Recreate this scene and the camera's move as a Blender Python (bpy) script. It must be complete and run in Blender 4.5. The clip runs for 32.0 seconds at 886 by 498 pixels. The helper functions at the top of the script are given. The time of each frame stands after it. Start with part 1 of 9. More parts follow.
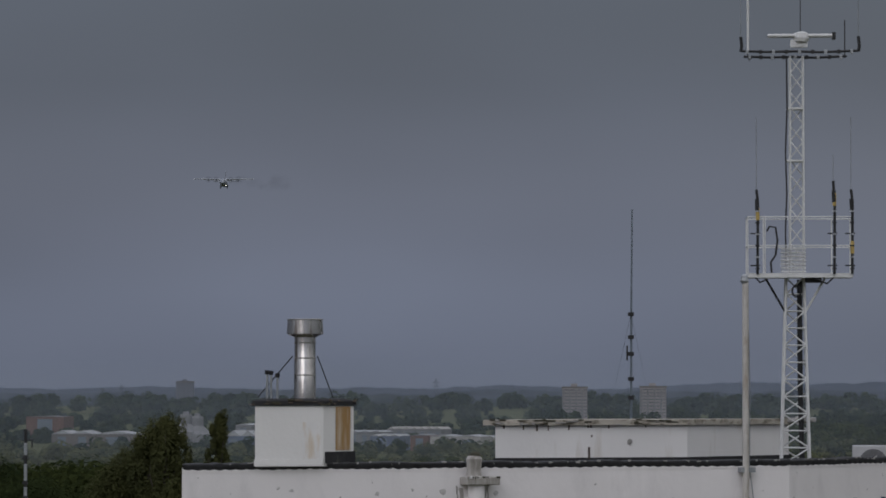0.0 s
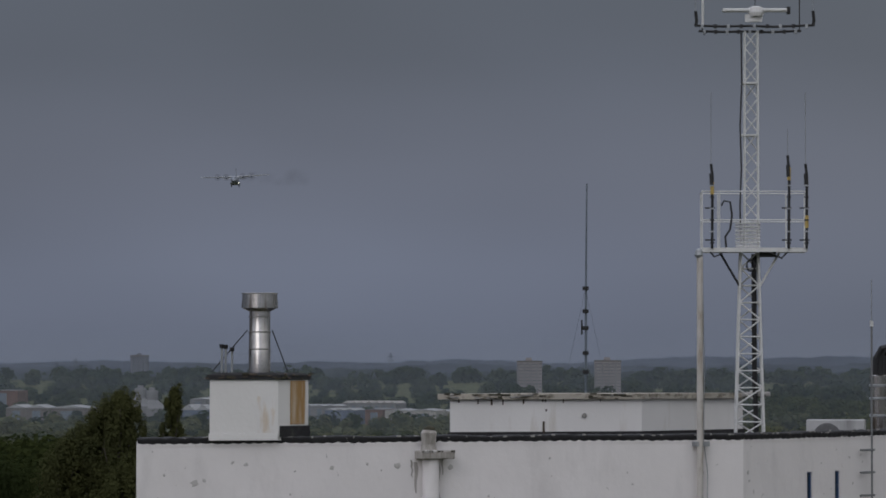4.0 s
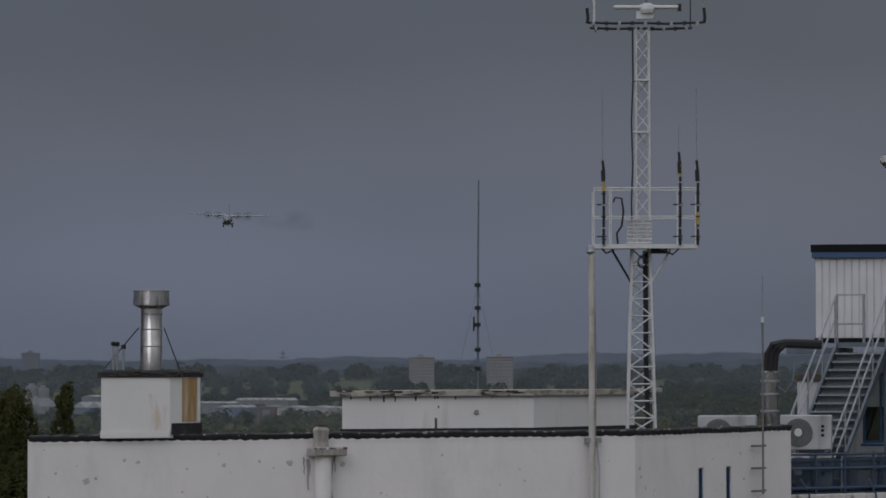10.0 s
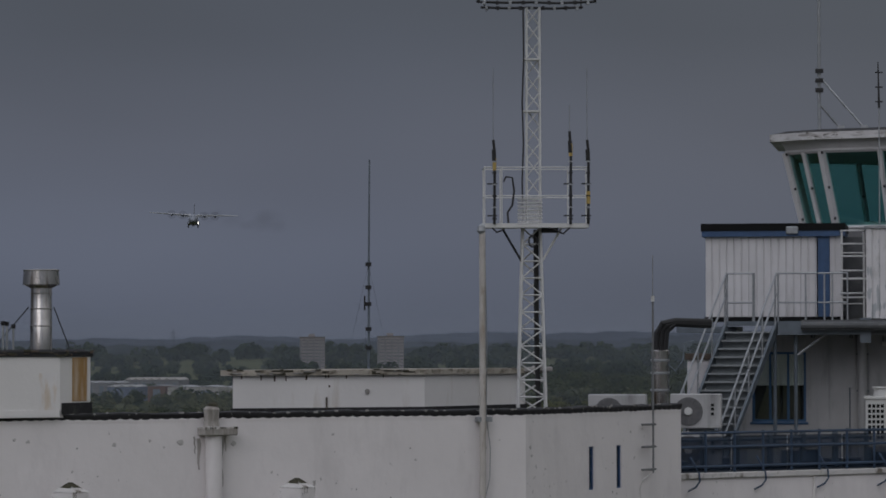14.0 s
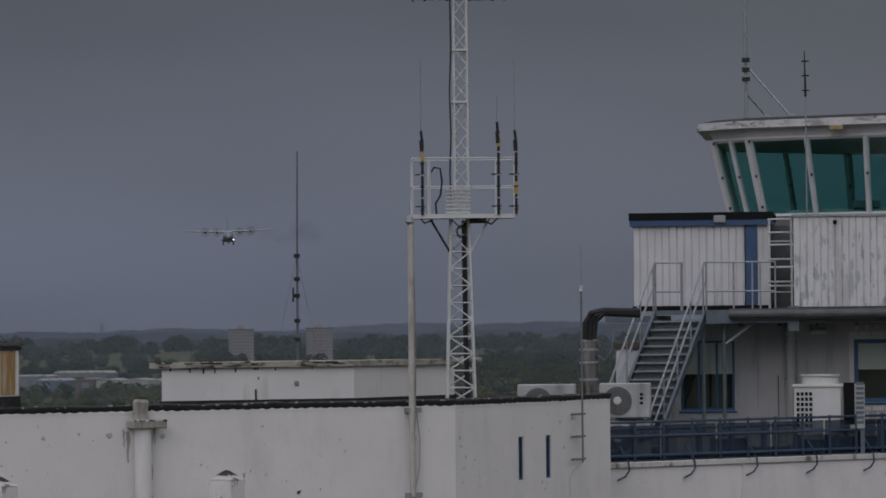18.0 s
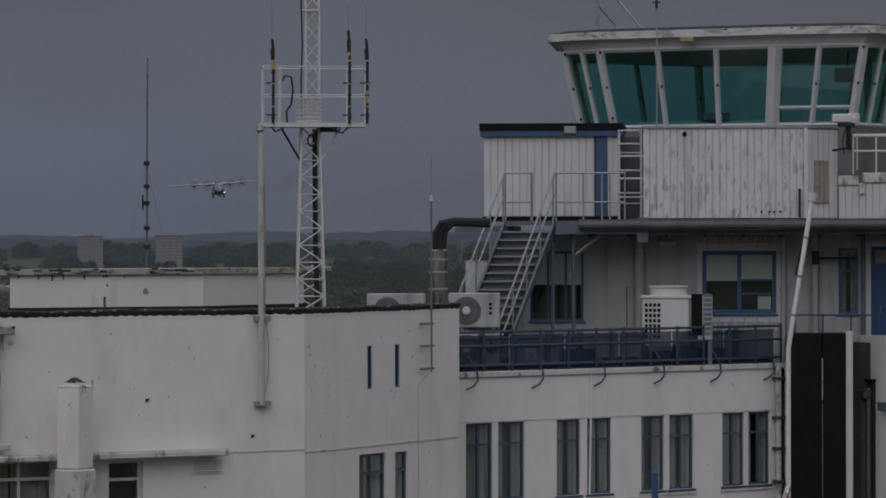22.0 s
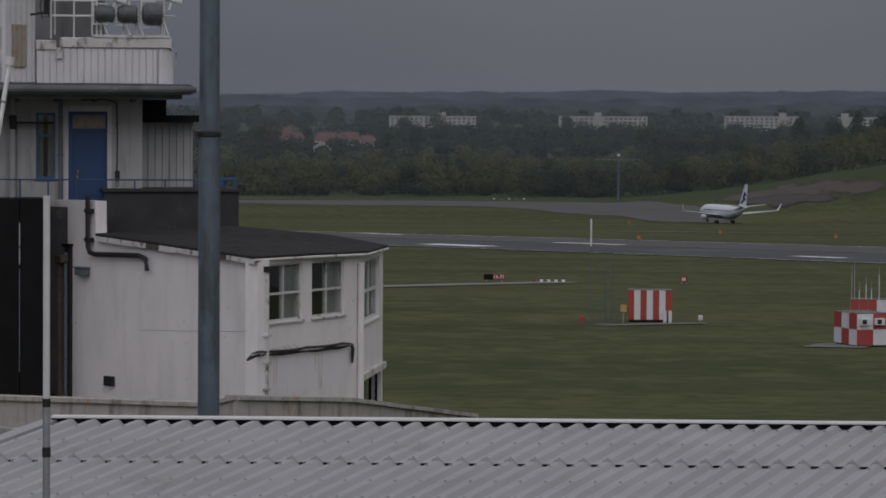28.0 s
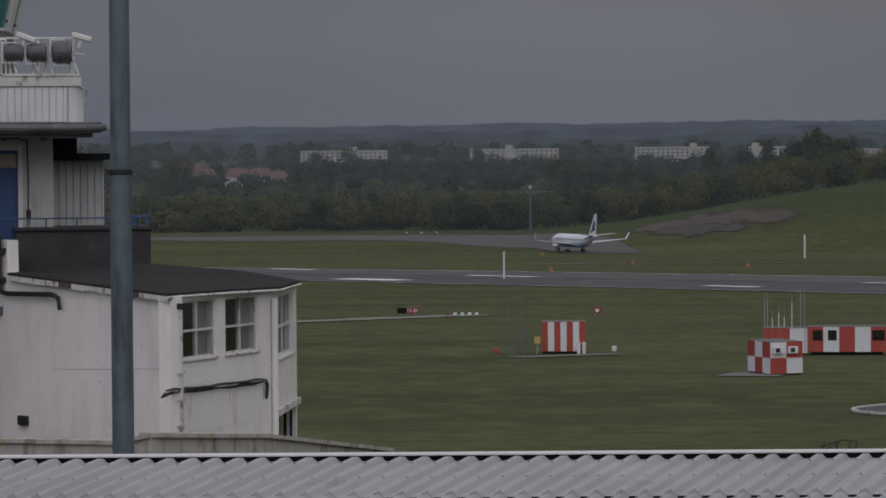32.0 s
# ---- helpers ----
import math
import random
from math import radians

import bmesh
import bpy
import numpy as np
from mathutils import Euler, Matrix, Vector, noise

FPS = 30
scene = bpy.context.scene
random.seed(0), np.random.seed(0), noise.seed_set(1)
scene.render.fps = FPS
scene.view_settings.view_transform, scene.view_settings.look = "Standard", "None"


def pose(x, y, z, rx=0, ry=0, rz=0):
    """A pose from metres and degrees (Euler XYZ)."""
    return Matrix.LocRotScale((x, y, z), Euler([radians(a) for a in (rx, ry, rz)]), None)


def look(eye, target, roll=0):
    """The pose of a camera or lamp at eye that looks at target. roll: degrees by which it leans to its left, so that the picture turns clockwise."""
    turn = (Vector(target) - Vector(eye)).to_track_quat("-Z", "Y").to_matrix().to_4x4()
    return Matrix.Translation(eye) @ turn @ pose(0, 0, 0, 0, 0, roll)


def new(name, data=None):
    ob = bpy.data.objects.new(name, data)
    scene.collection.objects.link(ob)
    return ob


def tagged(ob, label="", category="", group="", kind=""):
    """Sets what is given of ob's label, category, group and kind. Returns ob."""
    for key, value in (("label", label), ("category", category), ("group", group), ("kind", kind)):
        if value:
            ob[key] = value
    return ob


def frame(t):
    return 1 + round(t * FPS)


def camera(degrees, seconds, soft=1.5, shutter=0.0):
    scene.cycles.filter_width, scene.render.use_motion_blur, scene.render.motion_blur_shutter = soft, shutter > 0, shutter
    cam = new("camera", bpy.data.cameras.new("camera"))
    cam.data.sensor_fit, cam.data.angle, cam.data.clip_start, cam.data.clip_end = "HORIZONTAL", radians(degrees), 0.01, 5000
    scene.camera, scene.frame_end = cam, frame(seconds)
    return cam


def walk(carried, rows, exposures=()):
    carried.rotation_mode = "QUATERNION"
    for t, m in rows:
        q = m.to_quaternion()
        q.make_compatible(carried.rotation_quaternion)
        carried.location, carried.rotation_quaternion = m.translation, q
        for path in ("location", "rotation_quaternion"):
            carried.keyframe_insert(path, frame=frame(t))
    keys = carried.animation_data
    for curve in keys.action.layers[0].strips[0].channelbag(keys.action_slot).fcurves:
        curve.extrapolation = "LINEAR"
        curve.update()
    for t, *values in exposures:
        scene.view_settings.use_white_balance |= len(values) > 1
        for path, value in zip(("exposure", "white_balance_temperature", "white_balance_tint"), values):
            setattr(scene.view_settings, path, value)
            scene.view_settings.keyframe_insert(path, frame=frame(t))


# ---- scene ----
EXPOSURES = [(0.0, -0.37, 6350, 12), (8.0, -0.42, 6350, 12), (10.0, -0.60, 6350, 12), (13.0, -0.82, 6350, 12), (15.0, -0.74, 6360, 13), (18.0, -0.64, 6400, 13), (20.0, -0.78, 6420, 12), (22.0, -0.80, 6430, 13), (24.0, -0.68, 6450, 13), (27.0, -0.68, 6500, 14), (30.0, -0.46, 6550, 14), (32.0, -0.46, 6550, 14)]
# seconds, heading to the right, tilt up, lean
VIEW = [
    (0.0, -0.012, 2.296, 0.047),
    (0.5, -0.300, 2.556, -0.100),
    (1.0, 0.131, 2.344, -0.045),
    (1.5, 0.333, 1.934, -0.162),
    (2.0, 0.510, 1.829, -0.146),
    (2.5, 0.612, 1.873, -0.075),
    (3.0, 0.651, 1.915, -0.019),
    (3.5, 0.636, 1.932, 0.074),
    (5.5, 1.010, 1.636, -0.046),
    (6.0, 0.993, 1.749, 0.089),
    (6.5, 1.149, 1.812, 0.082),
    (7.0, 1.223, 1.820, 0.027),
    (7.5, 1.530, 1.887, -0.064),
    (8.0, 1.875, 1.081, -0.125),
    (8.5, 2.018, 1.799, -0.031),
    (9.0, 1.981, 2.057, 0.081),
    (9.5, 2.035, 2.374, 0.123),
    (10.0, 2.422, 1.836, -0.072),
    (10.5, 2.726, 1.554, -0.000),
    (11.0, 3.011, 1.453, -0.073),
    (11.5, 3.014, 1.478, -0.007),
    (12.0, 3.034, 1.354, -0.022),
    (12.5, 3.136, 1.315, 0.155),
    (13.0, 3.167, 1.479, 0.120),
    (13.5, 3.529, 1.602, 0.006),
    (14.0, 4.156, 1.503, -0.125),
    (14.5, 4.988, 1.360, -0.219),
    (15.0, 5.355, 1.396, -0.461),
    (15.5, 5.180, 1.567, -0.264),
    (17.5, 5.109, 1.513, -0.523),
    (18.0, 5.294, 1.353, -0.533),
    (18.5, 5.464, 1.249, -0.560),
    (19.0, 6.127, 1.151, -0.530),
    (19.5, 6.411, 1.158, -0.571),
    (20.0, 6.265, 0.578, -0.888),
    (20.5, 6.313, 1.319, -0.247),
    (21.0, 6.625, 0.691, -1.036),
    (21.5, 6.926, -0.554, -0.580),
    (22.0, 7.665, -0.102, -0.100),
    (22.5, 7.602, -0.369, -0.146),
    (23.0, 8.405, -0.071, 0.060),
    (23.5, 8.914, -0.002, 0.100),
    (24.0, 8.796, -0.090, -0.036),
    (24.5, 9.282, -0.349, 0.055),
    (26.5, 12.327, -0.539, 0.195),
    (27.0, 14.268, -0.985, 0.177),
    (27.5, 17.252, -1.713, 0.410),
    (28.0, 20.364, -2.227, 0.325),
    (28.5, 21.548, -1.681, 0.603),
    (29.0, 22.078, -1.439, 0.019),
    (29.5, 22.318, -2.322, 0.140),
    (30.0, 22.176, -2.535, 0.002),
    (30.5, 21.887, -2.173, -0.117),
    (31.0, 21.830, -1.429, -0.052),
    (31.5, 21.722, -1.468, -0.246),
    (32.0, 21.748, -1.690, -0.426),
]
EYE = (0.0, 0.0, 15.0)
cam = camera(14.0, 32.0, soft=1.7)
walk(cam, [(t, pose(*EYE, 90 + up, 0, -right) @ pose(0, 0, 0, 0, 0, lean)) for t, right, up, lean in VIEW], EXPOSURES)

# ---- overcast sky ----
world = bpy.data.worlds.new("overcast_sky")
scene.world = world
world.use_nodes = True
wn, wl = world.node_tree.nodes, world.node_tree.links
wn.clear()
w_out = wn.new("ShaderNodeOutputWorld")
w_bg = wn.new("ShaderNodeBackground")
w_sky = wn.new("ShaderNodeTexSky")
w_sky.sky_type = "NISHITA"
w_sky.sun_disc = False
w_sky.sun_elevation, w_sky.sun_rotation = radians(38), radians(215)
w_sky.air_density, w_sky.dust_density = 2.0, 4.0
w_co = wn.new("ShaderNodeTexCoord")
w_sep = wn.new("ShaderNodeSeparateXYZ")
wl.new(w_co.outputs["Generated"], w_sep.inputs[0])
# cloud deck: slate near the horizon, paler overhead
w_ramp = wn.new("ShaderNodeValToRGB")
cr = w_ramp.color_ramp
cr.elements[0].position, cr.elements[0].color = 0.0, (0.160, 0.183, 0.236, 1)
cr.elements[1].position, cr.elements[1].color = 1.0, (0.92, 0.955, 1.03, 1)
for p, c in ((0.028, (0.164, 0.188, 0.244)), (0.055, (0.142, 0.163, 0.212)), (0.085, (0.106, 0.126, 0.169)), (0.14, (0.093, 0.111, 0.150)), (0.40, (0.50, 0.53, 0.60))):
    el = cr.elements.new(p)
    el.color = (*c, 1)
wl.new(w_sep.outputs["Z"], w_ramp.inputs[0])
# long soft cloud banks
w_map = wn.new("ShaderNodeMapping")
w_map.inputs["Scale"].default_value = (5.0, 5.0, 13.0)
wl.new(w_co.outputs["Generated"], w_map.inputs[0])
w_noise = wn.new("ShaderNodeTexNoise")
w_noise.inputs["Scale"].default_value = 1.0
w_noise.inputs["Detail"].default_value = 2.5
w_noise.inputs["Roughness"].default_value = 0.42
wl.new(w_map.outputs[0], w_noise.inputs["Vector"])
w_var = wn.new("ShaderNodeMapRange")
for k, v in (("From Min", 0.3), ("From Max", 0.7), ("To Min", 0.86), ("To Max", 1.14)):
    w_var.inputs[k].default_value = v
wl.new(w_noise.outputs[0], w_var.inputs["Value"])
w_mul = wn.new("ShaderNodeVectorMath")
w_mul.operation = "SCALE"
wl.new(w_ramp.outputs[0], w_mul.inputs[0])
wl.new(w_var.outputs[0], w_mul.inputs["Scale"])
# bluer to the west, greyer over the airfield
w_side = wn.new("ShaderNodeMapRange")
w_side.inputs["From Min"].default_value, w_side.inputs["From Max"].default_value = 0.05, 0.40
wl.new(w_sep.outputs["X"], w_side.inputs["Value"])
w_tint = wn.new("ShaderNodeMix")
w_tint.data_type = "RGBA"
wl.new(w_side.outputs[0], w_tint.inputs[0])
w_tint.inputs[6].default_value, w_tint.inputs[7].default_value = (0.99, 1.0, 1.03, 1), (1.05, 1.0, 0.90, 1)
w_mul2 = wn.new("ShaderNodeVectorMath")
w_mul2.operation = "MULTIPLY"
wl.new(w_mul.outputs[0], w_mul2.inputs[0])
wl.new(w_tint.outputs[2], w_mul2.inputs[1])
# the weather is clearing behind the viewer, so the low sky there is brighter
w_back = wn.new("ShaderNodeMapRange")
w_back.interpolation_type = "SMOOTHSTEP"
for k, v in (("From Min", 0.35), ("From Max", -0.7), ("To Min", 1.0), ("To Max", 1.6)):
    w_back.inputs[k].default_value = v
wl.new(w_sep.outputs["Y"], w_back.inputs["Value"])
w_mul3 = wn.new("ShaderNodeVectorMath")
w_mul3.operation = "SCALE"
wl.new(w_mul2.outputs[0], w_mul3.inputs[0])
wl.new(w_back.outputs[0], w_mul3.inputs["Scale"])
w_mix = wn.new("ShaderNodeMix")
w_mix.data_type = "RGBA"
w_mix.inputs[0].default_value = 0.012
wl.new(w_mul3.outputs[0], w_mix.inputs[6])
wl.new(w_sky.outputs[0], w_mix.inputs[7])
wl.new(w_mix.outputs[2], w_bg.inputs[0])
w_bg.inputs[1].default_value = 1.0
wl.new(w_bg.outputs[0], w_out.inputs[0])

sun = new("sun", bpy.data.lights.new("sun", "SUN"))
sun.data.energy, sun.data.angle, sun.data.color = 0.5, radians(35), (1.0, 0.98, 0.96)
sun.matrix_world = look((-55, -70, 75), (0, 60, 0))


# ---- materials ----
def material(name, base, rough=0.7, metal=0.0, grain=6.0, vary=0.12, stain=None, stain_scale=0.6, stain_at=0.6, stain_soft=0.12,
             streak=1.0, bump=0.0, bump_scale=40.0, island=0.0, each=0.0, spec=0.5, flake=None, flake_scale=5.0, flake_at=0.68, flake_streak=0.7, flake_soft=0.03, patch=0.7):
    """A surface in metres: grain, stains stretched by streak, bump, and colour that varies by piece."""
    m = bpy.data.materials.new(name)
    m.use_nodes = True
    n, l = m.node_tree.nodes, m.node_tree.links
    b = n["Principled BSDF"]
    b.inputs["Roughness"].default_value, b.inputs["Metallic"].default_value = rough, metal
    b.inputs["Specular IOR Level"].default_value = spec
    co = n.new("ShaderNodeTexCoord")
    noise_a = n.new("ShaderNodeTexNoise")
    noise_a.inputs["Scale"].default_value, noise_a.inputs["Detail"].default_value = grain, 5.0
    l.new(co.outputs["Object"], noise_a.inputs["Vector"])
    rng = n.new("ShaderNodeMapRange")
    for k, v in (("From Min", 0.25), ("From Max", 0.75), ("To Min", 1 - vary), ("To Max", 1 + vary)):
        rng.inputs[k].default_value = v
    l.new(noise_a.outputs[0], rng.inputs["Value"])
    last = rng.outputs[0]
    for amount, kind in ((island, "ShaderNodeNewGeometry"), (each, "ShaderNodeObjectInfo")):
        if amount:
            g = n.new(kind)
            r2 = n.new("ShaderNodeMapRange")
            r2.inputs["To Min"].default_value, r2.inputs["To Max"].default_value = 1 - amount, 1 + amount
            l.new(g.outputs["Random Per Island" if kind == "ShaderNodeNewGeometry" else "Random"], r2.inputs["Value"])
            mu = n.new("ShaderNodeMath")
            mu.operation = "MULTIPLY"
            l.new(last, mu.inputs[0])
            l.new(r2.outputs[0], mu.inputs[1])
            last = mu.outputs[0]
    sc = n.new("ShaderNodeVectorMath")
    sc.operation = "SCALE"
    sc.inputs[0].default_value = base[:3]
    l.new(last, sc.inputs["Scale"])
    colour = sc.outputs[0]
    if stain:
        mp = n.new("ShaderNodeMapping")
        mp.inputs["Scale"].default_value = (stain_scale, stain_scale, stain_scale / streak)
        l.new(co.outputs["Object"], mp.inputs[0])
        noise_b = n.new("ShaderNodeTexNoise")
        noise_b.inputs["Scale"].default_value, noise_b.inputs["Detail"].default_value = 1.0, 9.0
        noise_b.inputs["Roughness"].default_value = 0.65
        l.new(mp.outputs[0], noise_b.inputs["Vector"])
        r3 = n.new("ShaderNodeMapRange")
        r3.inputs["From Min"].default_value, r3.inputs["From Max"].default_value = stain_at, stain_at + stain_soft
        l.new(noise_b.outputs[0], r3.inputs["Value"])
        mx = n.new("ShaderNodeMix")
        mx.data_type = "RGBA"
        l.new(r3.outputs[0], mx.inputs[0])
        l.new(colour, mx.inputs[6])
        mx.inputs[7].default_value = (*stain[:3], 1)
        colour = mx.outputs[2]
    if flake:
        mp = n.new("ShaderNodeMapping")
        mp.inputs["Scale"].default_value = (flake_scale, flake_scale, flake_scale * flake_streak)
        mp.inputs["Location"].default_value = (3.7, 1.1, 5.3)
        l.new(co.outputs["Object"], mp.inputs[0])
        noise_f = n.new("ShaderNodeTexNoise")
        noise_f.inputs["Scale"].default_value, noise_f.inputs["Detail"].default_value = 1.0, 6.0
        l.new(mp.outputs[0], noise_f.inputs["Vector"])
        big = n.new("ShaderNodeTexNoise")
        big.inputs["Scale"].default_value, big.inputs["Detail"].default_value = patch, 2.0
        l.new(co.outputs["Object"], big.inputs["Vector"])
        ad = n.new("ShaderNodeMath")
        ad.operation = "MULTIPLY_ADD"
        ad.inputs[1].default_value = 0.35
        l.new(big.outputs[0], ad.inputs[0])
        l.new(noise_f.outputs[0], ad.inputs[2])
        r4 = n.new("ShaderNodeMapRange")
        r4.inputs["From Min"].default_value, r4.inputs["From Max"].default_value = flake_at + 0.17, flake_at + 0.17 + flake_soft
        l.new(ad.outputs[0], r4.inputs["Value"])
        mf = n.new("ShaderNodeMix")
        mf.data_type = "RGBA"
        l.new(r4.outputs[0], mf.inputs[0])
        l.new(colour, mf.inputs[6])
        mf.inputs[7].default_value = (*flake[:3], 1)
        colour = mf.outputs[2]
    l.new(colour, b.inputs["Base Color"])
    if bump:
        noise_c = n.new("ShaderNodeTexNoise")
        noise_c.inputs["Scale"].default_value, noise_c.inputs["Detail"].default_value = bump_scale, 4.0
        l.new(co.outputs["Object"], noise_c.inputs["Vector"])
        bp = n.new("ShaderNodeBump")
        bp.inputs["Strength"].default_value, bp.inputs["Distance"].default_value = bump, 0.02
        l.new(noise_c.outputs[0], bp.inputs["Height"])
        l.new(bp.outputs[0], b.inputs["Normal"])
    return m


def foliage(name, base, spread):
    """Thin leaves that let light through, each of its own shade."""
    m = bpy.data.materials.new(name)
    m.use_nodes = True
    n, l = m.node_tree.nodes, m.node_tree.links
    n.clear()
    o, mix, df, tr, g, r, sc, ns, co = (n.new("ShaderNode" + k) for k in ("OutputMaterial", "MixShader", "BsdfDiffuse", "BsdfTranslucent", "NewGeometry", "MapRange", "VectorMath", "TexNoise", "TexCoord"))
    r.inputs["To Min"].default_value, r.inputs["To Max"].default_value = 1 - spread, 1 + spread
    ns.inputs["Scale"].default_value, ns.inputs["Detail"].default_value = 0.055, 2.0
    l.new(co.outputs["Object"], ns.inputs["Vector"])
    tone = n.new("ShaderNodeMix")
    tone.data_type = "RGBA"
    rg = n.new("ShaderNodeMapRange")
    rg.inputs["From Min"].default_value, rg.inputs["From Max"].default_value = 0.38, 0.62
    l.new(ns.outputs[0], rg.inputs["Value"])
    l.new(rg.outputs[0], tone.inputs[0])
    tone.inputs[6].default_value = (base[0] * 0.74, base[1] * 0.82, base[2] * 0.94, 1)
    tone.inputs[7].default_value = (base[0] * 1.22, base[1] * 1.18, base[2] * 1.02, 1)
    l.new(g.outputs["Random Per Island"], r.inputs["Value"])
    sc.operation = "SCALE"
    l.new(tone.outputs[2], sc.inputs[0])
    l.new(r.outputs[0], sc.inputs["Scale"])
    for k in (df, tr):
        l.new(sc.outputs[0], k.inputs[0])
    mix.inputs[0].default_value = 0.45
    l.new(df.outputs[0], mix.inputs[1])
    l.new(tr.outputs[0], mix.inputs[2])
    l.new(mix.outputs[0], o.inputs[0])
    return m


def mown_grass(name):
    """Olive grass with mowing bands that run across the airfield, and dry patches."""
    m = bpy.data.materials.new(name)
    m.use_nodes = True
    n, l = m.node_tree.nodes, m.node_tree.links
    b = n["Principled BSDF"]
    b.inputs["Roughness"].default_value, b.inputs["Specular IOR Level"].default_value = 0.95, 0.08
    co = n.new("ShaderNodeTexCoord")
    last = None
    for sx, sy, detail, lo, hi, at0, at1, base in ((0.012, 0.045, 6.0, None, None, 0.42, 0.60, ((0.051, 0.058, 0.025), (0.076, 0.082, 0.038))),
                                                   (0.012, 0.022, 6.0, None, None, 0.50, 0.68, (None, (0.100, 0.094, 0.046))),
                                                   (0.5, 0.5, 8.0, None, None, 0.42, 0.62, (None, (0.036, 0.047, 0.015))),
                                                   (0.22, 0.16, 8.0, None, None, 0.50, 0.66, (None, (0.100, 0.100, 0.046)))):
        mp, ns, rg, mx = n.new("ShaderNodeMapping"), n.new("ShaderNodeTexNoise"), n.new("ShaderNodeMapRange"), n.new("ShaderNodeMix")
        mp.vector_type = "TEXTURE"
        mp.inputs["Rotation"].default_value = (0, 0, radians(-20))
        mp.inputs["Scale"].default_value = (1 / sx, 1 / sy, 1 / sx)
        l.new(co.outputs["Object"], mp.inputs[0])
        l.new(mp.outputs[0], ns.inputs["Vector"])
        ns.inputs["Scale"].default_value, ns.inputs["Detail"].default_value = 1.0, detail
        rg.inputs["From Min"].default_value, rg.inputs["From Max"].default_value = at0, at1
        rg.inputs["To Max"].default_value = 1.0 if base[0] else 0.6
        l.new(ns.outputs[0], rg.inputs["Value"])
        mx.data_type = "RGBA"
        l.new(rg.outputs[0], mx.inputs[0])
        if base[0]:
            mx.inputs[6].default_value = (*base[0], 1)
        else:
            l.new(last, mx.inputs[6])
        mx.inputs[7].default_value = (*base[1], 1)
        last = mx.outputs[2]
    # the mound beyond the taxiway is tinted a darker, greener grass colour
    ds, rg, mx = n.new("ShaderNodeVectorMath"), n.new("ShaderNodeMapRange"), n.new("ShaderNodeMix")
    ds.operation = "DISTANCE"
    ds.inputs[1].default_value = (790.0, 1450.0, 0.0)
    l.new(co.outputs["Object"], ds.inputs[0])
    rg.inputs["From Min"].default_value, rg.inputs["From Max"].default_value = 330.0, 230.0
    rg.inputs["To Max"].default_value = 0.8
    l.new(ds.outputs["Value"], rg.inputs["Value"])
    mx.data_type = "RGBA"
    l.new(rg.outputs[0], mx.inputs[0])
    l.new(last, mx.inputs[6])
    mx.inputs[7].default_value = (0.040, 0.058, 0.026, 1)
    l.new(mx.outputs[2], b.inputs["Base Color"])
    return m


def glow(name, colour, strength=1.0):
    m = bpy.data.materials.new(name)
    m.use_nodes = True
    n, l = m.node_tree.nodes, m.node_tree.links
    n.clear()
    e, o = n.new("ShaderNodeEmission"), n.new("ShaderNodeOutputMaterial")
    e.inputs[0].default_value, e.inputs[1].default_value = (*colour, 1), strength
    l.new(e.outputs[0], o.inputs[0])
    return m


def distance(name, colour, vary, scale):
    """Far hills: a glowing backdrop with the haze put into its emission colour, and soft patches of wood."""
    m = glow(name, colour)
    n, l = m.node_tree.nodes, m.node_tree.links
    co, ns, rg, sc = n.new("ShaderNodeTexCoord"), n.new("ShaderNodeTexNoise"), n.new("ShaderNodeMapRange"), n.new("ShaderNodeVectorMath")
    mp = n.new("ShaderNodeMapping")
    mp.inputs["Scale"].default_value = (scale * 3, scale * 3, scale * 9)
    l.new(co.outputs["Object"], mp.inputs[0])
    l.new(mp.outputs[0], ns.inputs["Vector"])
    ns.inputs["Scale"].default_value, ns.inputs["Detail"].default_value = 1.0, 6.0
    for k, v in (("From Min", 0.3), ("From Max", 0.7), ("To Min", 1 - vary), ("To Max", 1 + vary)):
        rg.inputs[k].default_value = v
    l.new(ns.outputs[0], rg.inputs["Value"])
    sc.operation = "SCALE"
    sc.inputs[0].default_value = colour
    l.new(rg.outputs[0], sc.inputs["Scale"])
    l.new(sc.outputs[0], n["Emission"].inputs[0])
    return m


def clear(name, tint, gloss=0.12, rough=0.02):
    """Window glass: tinted, seen through, with a reflection that grows towards grazing."""
    m = bpy.data.materials.new(name)
    m.use_nodes = True
    n, l = m.node_tree.nodes, m.node_tree.links
    n.clear()
    o, mix, tr, gl, lw, pw, rg = (n.new("ShaderNode" + k) for k in ("OutputMaterial", "MixShader", "BsdfTransparent", "BsdfGlossy", "LayerWeight", "Math", "MapRange"))
    tr.inputs[0].default_value = (*tint, 1)
    gl.inputs["Roughness"].default_value = rough
    pw.operation = "POWER"
    pw.inputs[1].default_value = 4.0
    l.new(lw.outputs["Facing"], pw.inputs[0])
    rg.inputs["To Min"].default_value, rg.inputs["To Max"].default_value = 0.02 + gloss * 0.2, 0.5
    l.new(pw.outputs[0], rg.inputs["Value"])
    l.new(rg.outputs[0], mix.inputs[0])
    l.new(tr.outputs[0], mix.inputs[1])
    l.new(gl.outputs[0], mix.inputs[2])
    l.new(mix.outputs[0], o.inputs[0])
    return m


